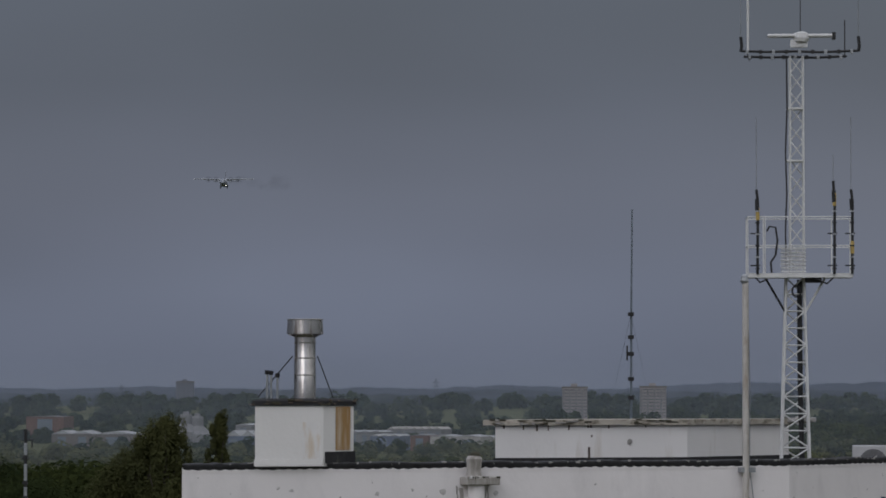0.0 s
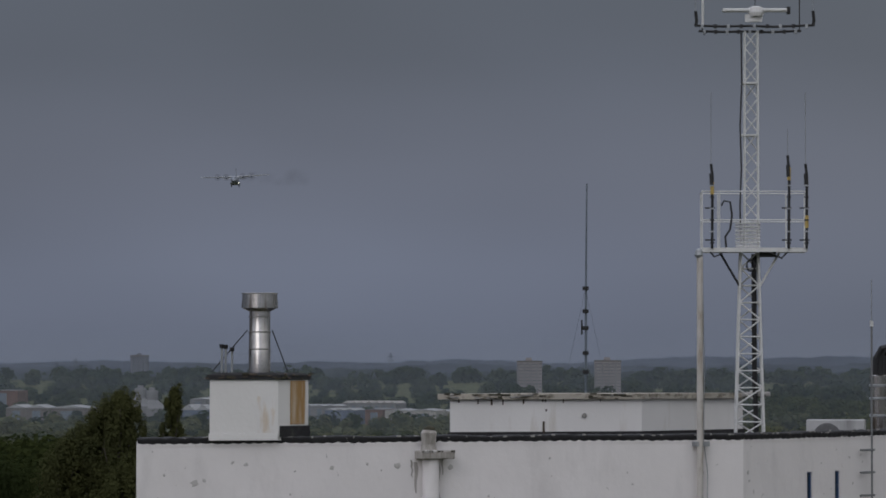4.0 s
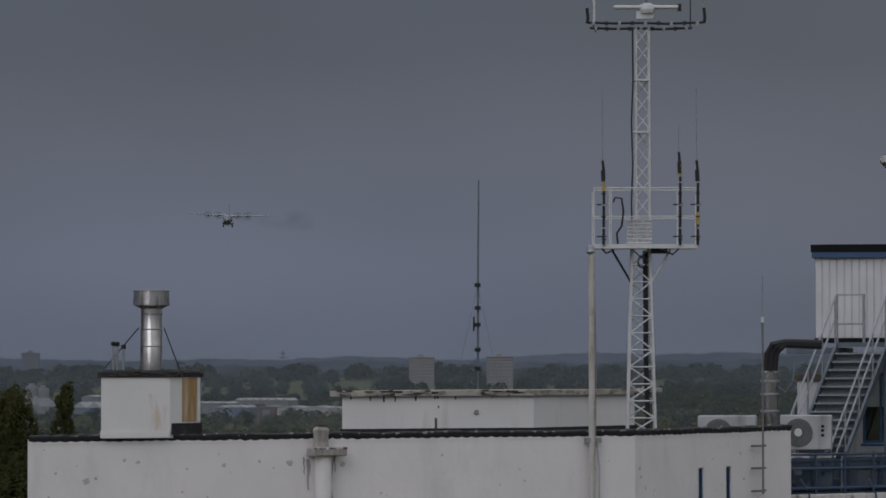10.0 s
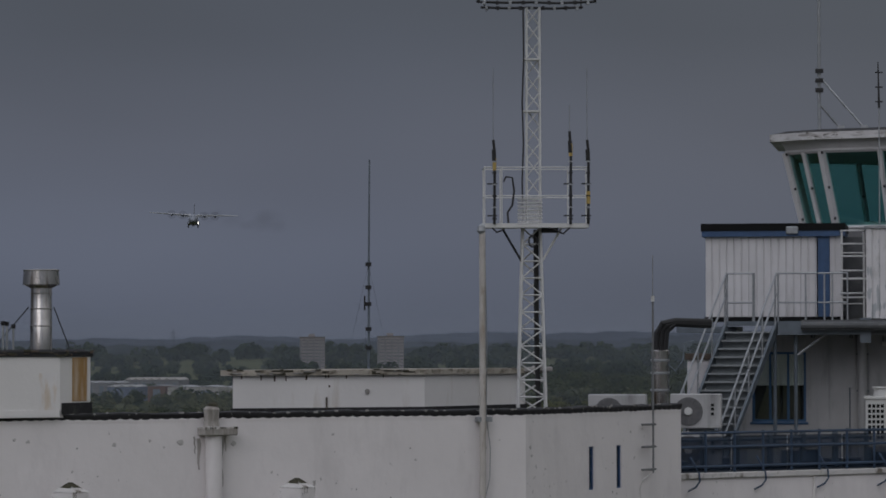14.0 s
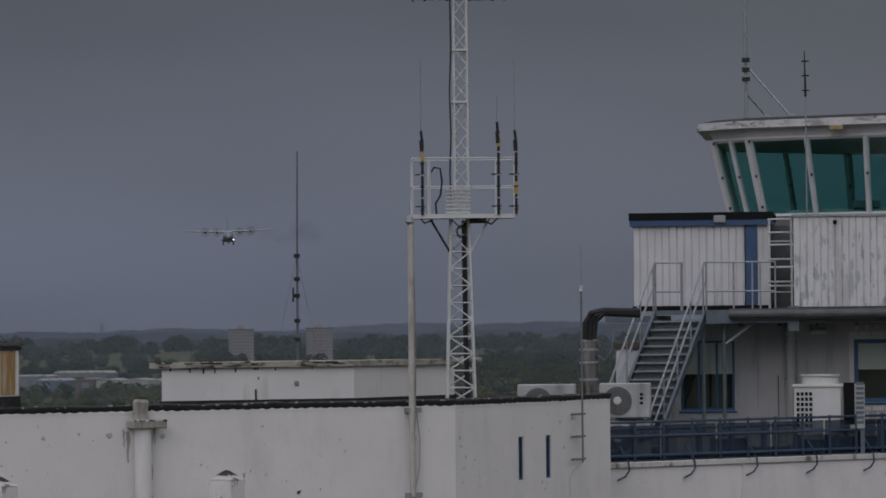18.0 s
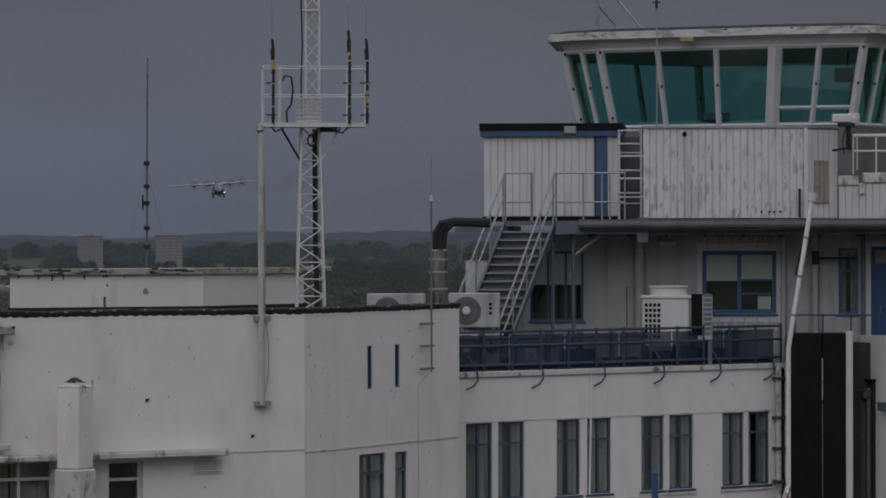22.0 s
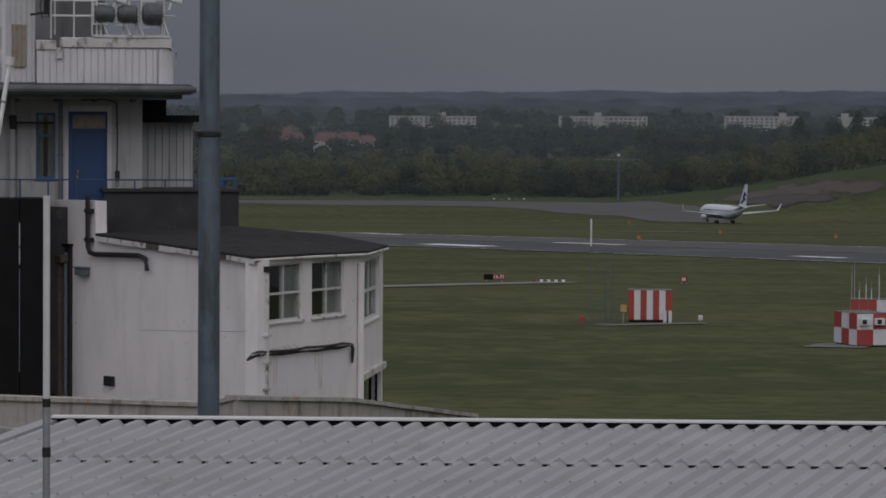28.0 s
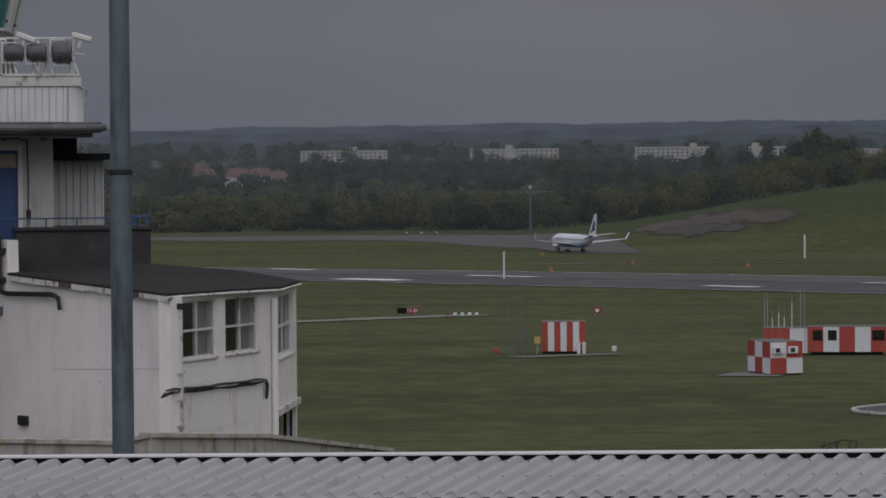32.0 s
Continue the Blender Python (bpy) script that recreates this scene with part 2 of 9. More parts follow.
def faint(name, colour, amount):
    """A thin veil, mostly clear."""
    m = bpy.data.materials.new(name)
    m.use_nodes = True
    n, l = m.node_tree.nodes, m.node_tree.links
    n.clear()
    o, mix, tr, df = (n.new("ShaderNode" + k) for k in ("OutputMaterial", "MixShader", "BsdfTransparent", "BsdfDiffuse"))
    df.inputs[0].default_value = (*colour, 1)
    mix.inputs[0].default_value = amount
    l.new(tr.outputs[0], mix.inputs[1])
    l.new(df.outputs[0], mix.inputs[2])
    l.new(mix.outputs[0], o.inputs[0])
    return m


WHITE = material("painted_render", (0.74, 0.710, 0.705), 0.7, grain=0.9, vary=0.05, stain=(0.60, 0.575, 0.57), stain_scale=1.0, stain_at=0.50,
                 stain_soft=0.25, streak=3.0, bump=0.45, bump_scale=5.0, flake=(0.36, 0.345, 0.33), flake_scale=9.0, flake_at=0.712)
CLEANWHITE = material("clean_white_render", (0.74, 0.725, 0.71), 0.75, grain=0.8, vary=0.05, stain=(0.52, 0.47, 0.40), stain_scale=1.3, stain_at=0.56,
                      stain_soft=0.2, streak=6.0, bump=0.2, bump_scale=12.0)
WHITE_OLD = material("weathered_white_concrete", (0.56, 0.545, 0.53), 0.85, grain=2.0, vary=0.14, stain=(0.15, 0.13, 0.105), stain_scale=3.0, stain_at=0.535,
                     stain_soft=0.12, streak=1.5, bump=0.5, bump_scale=14.0)
PATCHED = material("patched_brownish_sheet", (0.33, 0.285, 0.25), 0.8, grain=3.0, vary=0.1, stain=(0.26, 0.21, 0.17), stain_scale=5.0, stain_at=0.5, bump=0.2)
RUSTY = material("rust_stained_render", (0.60, 0.54, 0.45), 0.8, grain=1.0, vary=0.08, stain=(0.36, 0.215, 0.085), stain_scale=2.6, stain_at=0.36,
                 stain_soft=0.16, streak=9.0)
RUSTFAINT = material("faint_rust_wash", (0.735, 0.72, 0.71), 0.8, grain=2.0, vary=0.05, stain=(0.58, 0.46, 0.32), stain_scale=4.0, stain_at=0.50, stain_soft=0.2, streak=4.0)
SLABSTONE = material("mossy_roof_slab", (0.42, 0.385, 0.33), 0.9, grain=3.0, vary=0.18, stain=(0.13, 0.115, 0.085), stain_scale=3.0, stain_at=0.49, stain_soft=0.12, streak=0.6, bump=0.5, bump_scale=16.0)
MOSS = material("dark_moss", (0.045, 0.042, 0.025), 0.95, grain=9.0, vary=0.4)
CLAD = material("white_steel_cladding", (0.60, 0.59, 0.60), 0.5, grain=1.5, vary=0.09, stain=(0.36, 0.35, 0.345), stain_scale=1.4, stain_at=0.62, streak=5.0)
PEEL = material("peeling_white_paint", (0.64, 0.63, 0.64), 0.6, grain=2.0, vary=0.06, stain=(0.50, 0.49, 0.49), stain_scale=2.5, stain_at=0.52,
                stain_soft=0.1, streak=3.0, bump=0.3, flake=(0.40, 0.42, 0.44), flake_scale=9.0, flake_streak=0.28, flake_at=0.575, flake_soft=0.05, patch=1.1)
ROOFEDGE = material("flaking_white_roof_edge", (0.58, 0.57, 0.57), 0.8, grain=2.5, vary=0.1, stain=(0.33, 0.315, 0.30), stain_scale=2.0, stain_at=0.50,
                    stain_soft=0.10, streak=0.25, bump=0.5, bump_scale=18.0, flake=(0.12, 0.11, 0.10), flake_scale=6.0, flake_streak=2.0, flake_at=0.655)
DRUMWALL = material("dark_grey_drum_sheet", (0.15, 0.15, 0.155), 0.7, grain=2.0, vary=0.12, stain=(0.10, 0.10, 0.10), stain_scale=2.0, stain_at=0.55, streak=4.0)
EAVES = material("dirty_eaves_and_gap_shade", (0.10, 0.105, 0.11), 0.75, grain=2.5, vary=0.25, stain=(0.16, 0.155, 0.15), stain_scale=3.0, stain_at=0.55, streak=0.4, bump=0.4)
LAMPGREY = material("dull_grey_lamp_casing", (0.085, 0.088, 0.092), 0.5, 0.2, grain=6.0, vary=0.3, stain=(0.22, 0.22, 0.22), stain_scale=6.0, stain_at=0.6)
TAN = material("weathered_tan_lens", (0.30, 0.225, 0.115), 0.6, grain=9.0, vary=0.25)
GRILLE = material("grey_fan_grille", (0.12, 0.12, 0.122), 0.7, grain=9.0, vary=0.2)
GAPBOARD = material("gap_shade_grey_blue", (0.045, 0.055, 0.072), 0.7, grain=2.5, vary=0.3, stain=(0.10, 0.105, 0.11), stain_scale=2.5, stain_at=0.58)
CEILING = material("pale_ceiling_board", (0.42, 0.42, 0.42), 0.9, grain=2.0, vary=0.08)
GREYCLAD = material("grey_white_cladding", (0.43, 0.43, 0.43), 0.55, grain=1.5, vary=0.12, stain=(0.20, 0.20, 0.195), stain_scale=1.6, stain_at=0.54, stain_soft=0.2, streak=6.0)
BLUE = material("blue_gloss_paint", (0.034, 0.080, 0.175), 0.45, grain=5.0, vary=0.15, stain=(0.07, 0.09, 0.13), stain_scale=4.0, stain_at=0.62)
RAILBLUE = material("dull_dark_blue_rail_paint", (0.026, 0.052, 0.095), 0.5, grain=5.0, vary=0.15, stain=(0.06, 0.07, 0.09), stain_scale=4.0, stain_at=0.6)
MIDBLUE = material("mid_blue_frame_paint", (0.036, 0.105, 0.215), 0.45, grain=5.0, vary=0.12, stain=(0.06, 0.09, 0.14), stain_scale=4.0, stain_at=0.62)
DOORBLUE = material("bright_blue_door_paint", (0.018, 0.062, 0.175), 0.45, grain=3.0, vary=0.06)
STEELBLUE = material("blue_grey_painted_steel", (0.115, 0.14, 0.165), 0.5, grain=4.0, vary=0.15, stain=(0.07, 0.07, 0.07), stain_scale=3.0, stain_at=0.62)
GALV = material("galvanised_steel", (0.33, 0.345, 0.36), 0.5, 0.55, grain=9.0, vary=0.2)
FLUE = material("polished_flue_steel", (0.50, 0.48, 0.46), 0.24, 1.0, grain=3.0, vary=0.2, stain=(0.17, 0.125, 0.085), stain_scale=4.5, stain_at=0.50, stain_soft=0.16, streak=9.0)
FELT = material("black_roof_felt", (0.020, 0.020, 0.022), 0.85, grain=4.0, vary=0.4, stain=(0.06, 0.06, 0.05), stain_scale=2.5, stain_at=0.6, bump=0.6, bump_scale=12.0)
SLATEFELT = material("dark_grey_roof_felt", (0.036, 0.036, 0.037), 0.95, grain=2.0, vary=0.25, stain=(0.042, 0.042, 0.042), stain_scale=0.9, stain_at=0.55, bump=0.4, bump_scale=20.0, spec=0.08)
UPSTAND = material("dark_grey_upstand_felt", (0.050, 0.050, 0.052), 0.9, grain=2.0, vary=0.2, stain=(0.075, 0.074, 0.072), stain_scale=1.5, stain_at=0.55, streak=2.0, bump=0.4, bump_scale=16.0, spec=0.15)
DULLBLUE = material("faded_blue_frame_paint", (0.050, 0.080, 0.118), 0.5, grain=5.0, vary=0.2, stain=(0.11, 0.12, 0.13), stain_scale=5.0, stain_at=0.6)
BLACK = material("black_panel", (0.006, 0.0065, 0.007), 0.6, grain=2.0, vary=0.3, spec=0.15)
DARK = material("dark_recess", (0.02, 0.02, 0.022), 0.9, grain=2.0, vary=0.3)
RUBBER = material("black_cable", (0.012, 0.012, 0.013), 0.6, grain=8.0, vary=0.2)
CREAMPOLE = material("weathered_cream_pole_paint", (0.47, 0.445, 0.415), 0.6, grain=4.0, vary=0.1, stain=(0.27, 0.22, 0.165), stain_scale=3.0, stain_at=0.56, stain_soft=0.1, streak=5.0)
WHITEMETAL = material("white_painted_steel", (0.60, 0.60, 0.59), 0.5, grain=6.0, vary=0.08, stain=(0.30, 0.24, 0.18), stain_scale=5.0, stain_at=0.66)
YELLOW = material("yellow_tape", (0.42, 0.30, 0.09), 0.6, grain=8.0, vary=0.15)
BROWNED = material("rusty_bracket", (0.085, 0.065, 0.05), 0.8, grain=9.0, vary=0.3)
CONCRETE = material("stained_concrete", (0.29, 0.28, 0.265), 0.9, grain=3.0, vary=0.15, stain=(0.11, 0.10, 0.09), stain_scale=3.2, stain_at=0.52, streak=5.0, bump=0.4, bump_scale=15.0)
SHEET = material("grey_coated_roof_sheet", (0.30, 0.30, 0.305), 0.6, grain=1.2, vary=0.10, stain=(0.22, 0.22, 0.22), stain_scale=0.8, stain_at=0.6, streak=0.25)
POLE = material("blue_grey_lamp_column", (0.095, 0.124, 0.150), 0.55, 0.1, grain=5.0, vary=0.2, stain=(0.062, 0.072, 0.082), stain_scale=6.0, stain_at=0.52, streak=5.0)
APPLIANCE = material("cream_equipment_casing", (0.60, 0.60, 0.58), 0.5, grain=3.0, vary=0.06, stain=(0.4, 0.39, 0.36), stain_scale=3.0, stain_at=0.63, streak=4.0)
BLIND = material("pale_roller_blind", (0.82, 0.83, 0.80), 0.9, grain=20.0, vary=0.05)
CURTAIN = material("grey_curtain", (0.36, 0.36, 0.35), 0.9, grain=12.0, vary=0.15)
ROOM = material("unlit_room_panel", (0.06, 0.06, 0.06), 0.9, grain=1.0, vary=0.3)
GLASS = clear("window_glass", (0.86, 0.89, 0.885), 0.30)
GREENGLASS = clear("green_solar_glass", (0.60, 0.80, 0.785), 0.10)
GRASS = mown_grass("airfield_grass")
ASPHALT = material("runway_asphalt", (0.038, 0.039, 0.042), 0.62, grain=0.06, vary=0.25, stain=(0.085, 0.085, 0.088), stain_scale=0.03, stain_at=0.5, stain_soft=0.2, spec=0.25)
PALEROAD = material("pale_concrete_track", (0.165, 0.155, 0.13), 0.9, grain=0.2, vary=0.15)
TAXI = material("taxiway_asphalt", (0.082, 0.081, 0.080), 0.85, grain=0.05, vary=0.2, spec=0.2)
GRAVEL = material("grey_gravel", (0.13, 0.125, 0.115), 0.95, grain=0.6, vary=0.2)
GRAVELPATH = material("brownish_perimeter_path", (0.088, 0.080, 0.066), 0.95, grain=0.1, vary=0.25)
MARK = material("white_runway_paint", (0.80, 0.80, 0.80), 0.7, grain=0.3, vary=0.1)
DIRT = material("bare_earth", (0.054, 0.040, 0.033), 0.95, grain=0.08, vary=0.3, stain=(0.042, 0.037, 0.028), stain_scale=0.05, stain_at=0.54, stain_soft=0.12)
DARKDIRT = material("dark_scar_foot_earth", (0.036, 0.029, 0.027), 0.95, grain=0.1, vary=0.3, stain=(0.06, 0.047, 0.042), stain_scale=0.06, stain_at=0.55, stain_soft=0.1)
RED = material("red_hut_paint", (0.33, 0.050, 0.038), 0.55, grain=2.0, vary=0.1)
HUTWHITE = material("white_hut_paint", (0.60, 0.61, 0.62), 0.55, grain=2.0, vary=0.06)
SIGNRED = material("red_sign_face", (0.24, 0.03, 0.03), 0.6, vary=0.05)
CONCRETE_PALE = material("grey_white_concrete", (0.50, 0.485, 0.47), 0.85, grain=2.0, vary=0.1, stain=(0.24, 0.22, 0.19), stain_scale=2.2, stain_at=0.52, streak=3.0, bump=0.4, bump_scale=14.0)
STREAKED = material("streaked_pale_concrete", (0.37, 0.35, 0.325), 0.9, grain=3.0, vary=0.12, stain=(0.14, 0.125, 0.105), stain_scale=3.6, stain_at=0.50, stain_soft=0.18, streak=6.0, bump=0.4, bump_scale=15.0, flake=(0.36, 0.22, 0.10), flake_scale=2.5, flake_at=0.66, flake_soft=0.12)
PALEWALL = material("streaked_pale_parapet", (0.56, 0.545, 0.535), 0.9, grain=2.0, vary=0.08, stain=(0.33, 0.31, 0.29), stain_scale=2.4, stain_at=0.48, stain_soft=0.22, streak=7.0, bump=0.4, bump_scale=12.0)
BAYSTAIN = material("rust_streaked_render", (0.71, 0.69, 0.70), 0.75, grain=0.9, vary=0.05, stain=(0.42, 0.28, 0.17), stain_scale=4.0, stain_at=0.56, stain_soft=0.12, streak=14.0)
STAIRGREY = material("blue_grey_stair_steel", (0.20, 0.225, 0.24), 0.55, 0.1, grain=6.0, vary=0.15)
ORANGE = material("orange_marker", (0.36, 0.16, 0.05), 0.6, vary=0.1)
LEAF = foliage("spring_leaves", (0.036, 0.046, 0.018), 0.14)
LEAF_OLIVE = foliage("olive_leaves", (0.078, 0.081, 0.034), 0.12)
LEAF_MID = foliage("boundary_leaves", (0.056, 0.068, 0.036), 0.14)
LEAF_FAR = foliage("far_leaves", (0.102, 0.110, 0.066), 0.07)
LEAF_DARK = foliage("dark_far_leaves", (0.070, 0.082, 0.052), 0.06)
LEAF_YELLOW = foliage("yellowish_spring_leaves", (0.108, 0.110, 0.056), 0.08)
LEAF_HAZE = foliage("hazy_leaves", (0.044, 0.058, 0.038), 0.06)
BARK = material("bark", (0.07, 0.06, 0.05), 0.95, grain=4.0, vary=0.3)
JETGREY = material("grey_aircraft_paint", (0.22, 0.24, 0.28), 0.5, grain=0.5, vary=0.06)
JETPALE = material("pale_wing_skin", (0.42, 0.43, 0.44), 0.4, grain=0.5, vary=0.06)
JETWHITE = material("white_aircraft_paint", (0.64, 0.65, 0.67), 0.3, grain=0.4, vary=0.04)
JETBLUE = material("dark_blue_livery", (0.015, 0.035, 0.13), 0.35, grain=0.5, vary=0.05)
PALEBLUE = material("pale_blue_belly", (0.30, 0.42, 0.52), 0.35, grain=0.5, vary=0.05)
TYRE = material("tyre_rubber", (0.015, 0.015, 0.016), 0.8, vary=0.1)
FLAT = material("pale_flats_render", (0.34, 0.328, 0.305), 0.9, grain=0.1, vary=0.1, stain=(0.36, 0.34, 0.31), stain_scale=0.1, stain_at=0.58)
DIMWALL = material("dim_brown_shed_wall", (0.13, 0.118, 0.110), 0.9, grain=0.1, vary=0.15)
# distance haze is mixed into these window, steel and tower colours
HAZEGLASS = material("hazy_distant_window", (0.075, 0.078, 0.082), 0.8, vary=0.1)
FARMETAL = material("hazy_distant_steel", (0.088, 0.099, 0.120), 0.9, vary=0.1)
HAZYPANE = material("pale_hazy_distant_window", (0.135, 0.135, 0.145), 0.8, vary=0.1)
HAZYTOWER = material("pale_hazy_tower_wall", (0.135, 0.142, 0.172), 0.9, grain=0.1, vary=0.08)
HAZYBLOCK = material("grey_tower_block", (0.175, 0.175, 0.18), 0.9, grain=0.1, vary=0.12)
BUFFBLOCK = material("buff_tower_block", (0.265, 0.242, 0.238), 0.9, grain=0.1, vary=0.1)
DULLSTEEL = material("dull_grey_steel_tube", (0.15, 0.155, 0.16), 0.6, grain=8.0, vary=0.25)
TREAD = material("pale_worn_stair_tread", (0.25, 0.27, 0.28), 0.6, grain=6.0, vary=0.15, stain=(0.22, 0.225, 0.22), stain_scale=5.0, stain_at=0.55)
TILE = material("red_roof_tiles", (0.120, 0.064, 0.052), 0.85, grain=0.3, vary=0.15)
BRICK = material("red_brick", (0.13, 0.08, 0.065), 0.9, grain=0.3, vary=0.15)
SHEDROOF = material("pale_shed_roof", (0.29, 0.295, 0.30), 0.7, grain=0.1, vary=0.12)
DEPOTBLUE = material("dull_blue_cladding", (0.10, 0.125, 0.18), 0.7, grain=0.1, vary=0.12)
LAMP = glow("landing_light", (1.0, 0.93, 0.8), 9.0)
# hill sheets glow in hazy colours, unlit by sun or sky
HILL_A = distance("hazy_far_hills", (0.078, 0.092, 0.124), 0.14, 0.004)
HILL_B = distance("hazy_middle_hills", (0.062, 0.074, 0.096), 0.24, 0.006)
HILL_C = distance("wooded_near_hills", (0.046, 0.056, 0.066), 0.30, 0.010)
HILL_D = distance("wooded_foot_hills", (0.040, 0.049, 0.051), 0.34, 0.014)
PROP = faint("spinning_propeller", (0.07, 0.07, 0.08), 0.10)
NETTING = faint("blue_safety_netting", (0.030, 0.050, 0.085), 0.52)


def puff(name, colour, amount):
    """A soft round puff that thins towards its rim."""
    m = faint(name, colour, amount)
    n, l = m.node_tree.nodes, m.node_tree.links
    co, ds, rg = n.new("ShaderNodeTexCoord"), n.new("ShaderNodeVectorMath"), n.new("ShaderNodeMapRange")
    ds.operation = "DISTANCE"
    ds.inputs[1].default_value = (0.5, 0.5, 0.0)
    l.new(co.outputs["UV"], ds.inputs[0])
    rg.interpolation_type = "SMOOTHSTEP"
    for k, v in (("From Min", 0.05), ("From Max", 0.5), ("To Min", amount), ("To Max", 0.0)):
        rg.inputs[k].default_value = v
    l.new(ds.outputs["Value"], rg.inputs["Value"])
    l.new(rg.outputs[0], n["Mix Shader"].inputs[0])
    return m


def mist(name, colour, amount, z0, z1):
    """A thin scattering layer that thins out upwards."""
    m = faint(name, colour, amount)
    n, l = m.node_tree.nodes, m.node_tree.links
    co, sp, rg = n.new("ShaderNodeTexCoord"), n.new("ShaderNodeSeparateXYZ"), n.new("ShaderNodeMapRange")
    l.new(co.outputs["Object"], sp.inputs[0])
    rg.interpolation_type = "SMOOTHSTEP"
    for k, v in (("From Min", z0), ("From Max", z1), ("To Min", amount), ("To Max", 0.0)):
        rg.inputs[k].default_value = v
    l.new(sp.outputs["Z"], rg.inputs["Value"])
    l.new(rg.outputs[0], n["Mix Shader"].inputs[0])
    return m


BRIGHTSTEEL = material("bright_flue_steel", (0.88, 0.88, 0.88), 0.3, 0.35, grain=5.0, vary=0.08)
SMOKE = puff("exhaust_smoke", (0.035, 0.035, 0.036), 0.068)


def worn_edge(mat, soft, scale):
    """A copy of a ground material that frays out over the last metres to its edge (the edge distance is in the UV)."""
    m = mat.copy()
    n, l = m.node_tree.nodes, m.node_tree.links
    out = n["Material Output"]
    full = out.inputs[0].links[0].from_socket
    co, sp, tx, mu, ad, rg, tr, mix = (n.new("ShaderNode" + k) for k in ("TexCoord", "SeparateXYZ", "TexNoise", "Math", "Math", "MapRange", "BsdfTransparent", "MixShader"))
    l.new(co.outputs["UV"], sp.inputs[0])
    l.new(co.outputs["Object"], tx.inputs["Vector"])
    tx.inputs["Scale"].default_value, tx.inputs["Detail"].default_value = scale, 5.0
    mu.operation = "MULTIPLY_ADD"
    l.new(tx.outputs[0], mu.inputs[0])
    mu.inputs[1].default_value, mu.inputs[2].default_value = 2.4 * soft, -1.2 * soft
    l.new(sp.outputs["Y"], ad.inputs[0])
    l.new(mu.outputs[0], ad.inputs[1])
    rg.interpolation_type = "SMOOTHSTEP"
    rg.inputs["From Min"].default_value, rg.inputs["From Max"].default_value = 0.0, soft
    l.new(ad.outputs[0], rg.inputs["Value"])
    l.new(rg.outputs[0], mix.inputs[0])
    l.new(tr.outputs[0], mix.inputs[1])
    l.new(full, mix.inputs[2])
    l.new(mix.outputs[0], out.inputs[0])
    return m


WORNTAXI = worn_edge(TAXI, 18.0, 0.022)
SHEENSTRIP = worn_edge(TAXI, 8.0, 0.03)
WORNRUNWAY = worn_edge(ASPHALT, 2.0, 0.1)
WORNGRAVEL = worn_edge(GRAVEL, 0.6, 0.9)
WORNTRACK = worn_edge(PALEROAD, 1.6, 0.25)
WORNPATH = worn_edge(GRAVELPATH, 22.0, 0.02)
WORNDIRT = worn_edge(DIRT, 26.0, 0.03)
WORNDARKDIRT = worn_edge(DARKDIRT, 14.0, 0.04)


# ---- building blocks ----
def edge_distance(bm, grid, step):
    """Write (along, distance to the nearest long edge) of a grid of rows into the UV; step gives a row's metres."""
    uv = bm.loops.layers.uv.new("edge")
    far = {}
    for i, row in enumerate(grid):
        last = len(row) - 1
        for k, v in enumerate(row):
            far[v] = (i * step, min(k, last - k) / max(1, last) * (row[0].co - row[last].co).length)
    for f in bm.faces:
        for c in f.loops:
            c[uv].uv = far[c.vert]


def mesh_object(name, bm, mat, smooth=False):
    me = bpy.data.meshes.new(name)
    if smooth:
        bmesh.ops.split_edges(bm, edges=list({e for f in bm.faces if len(f.verts) > 4 for e in f.edges}))
    bm.normal_update()
    bm.to_mesh(me)
    bm.free()
    me.materials.append(mat)
    if smooth:
        me.polygons.foreach_set("use_smooth", [len(p.vertices) < 5 for p in me.polygons])
    return new(name, me)


def part(name, bm, mat, parent=None, label="", smooth=False):
    ob = mesh_object(name, bm, mat, smooth)
    ob.parent = parent
    if label:
        ob["label"] = label
    return ob


def thing(name, m, label, category, group="", kind=""):
    ob = new(name)
    ob.empty_display_size = 0.2
    ob.matrix_basis = m
    return tagged(ob, label, category, group, kind)


def box(x0, x1, y0, y1, z0, z1, bevel=0.0, bm=None):
    """A box, with bevelled edges if asked, added to bm or to a new one."""
    bm = bm or bmesh.new()
    v = [bm.verts.new(p) for p in ((x0, y0, z0), (x1, y0, z0), (x1, y1, z0), (x0, y1, z0), (x0, y0, z1), (x1, y0, z1), (x1, y1, z1), (x0, y1, z1))]
    fs = [bm.faces.new([v[i] for i in q]) for q in ((3, 2, 1, 0), (4, 5, 6, 7), (0, 1, 5, 4), (1, 2, 6, 5), (2, 3, 7, 6), (3, 0, 4, 7))]
    if bevel:
        bmesh.ops.bevel(bm, geom=list({e for f in fs for e in f.edges}), offset=bevel, segments=1, affect="EDGES")
    return bm


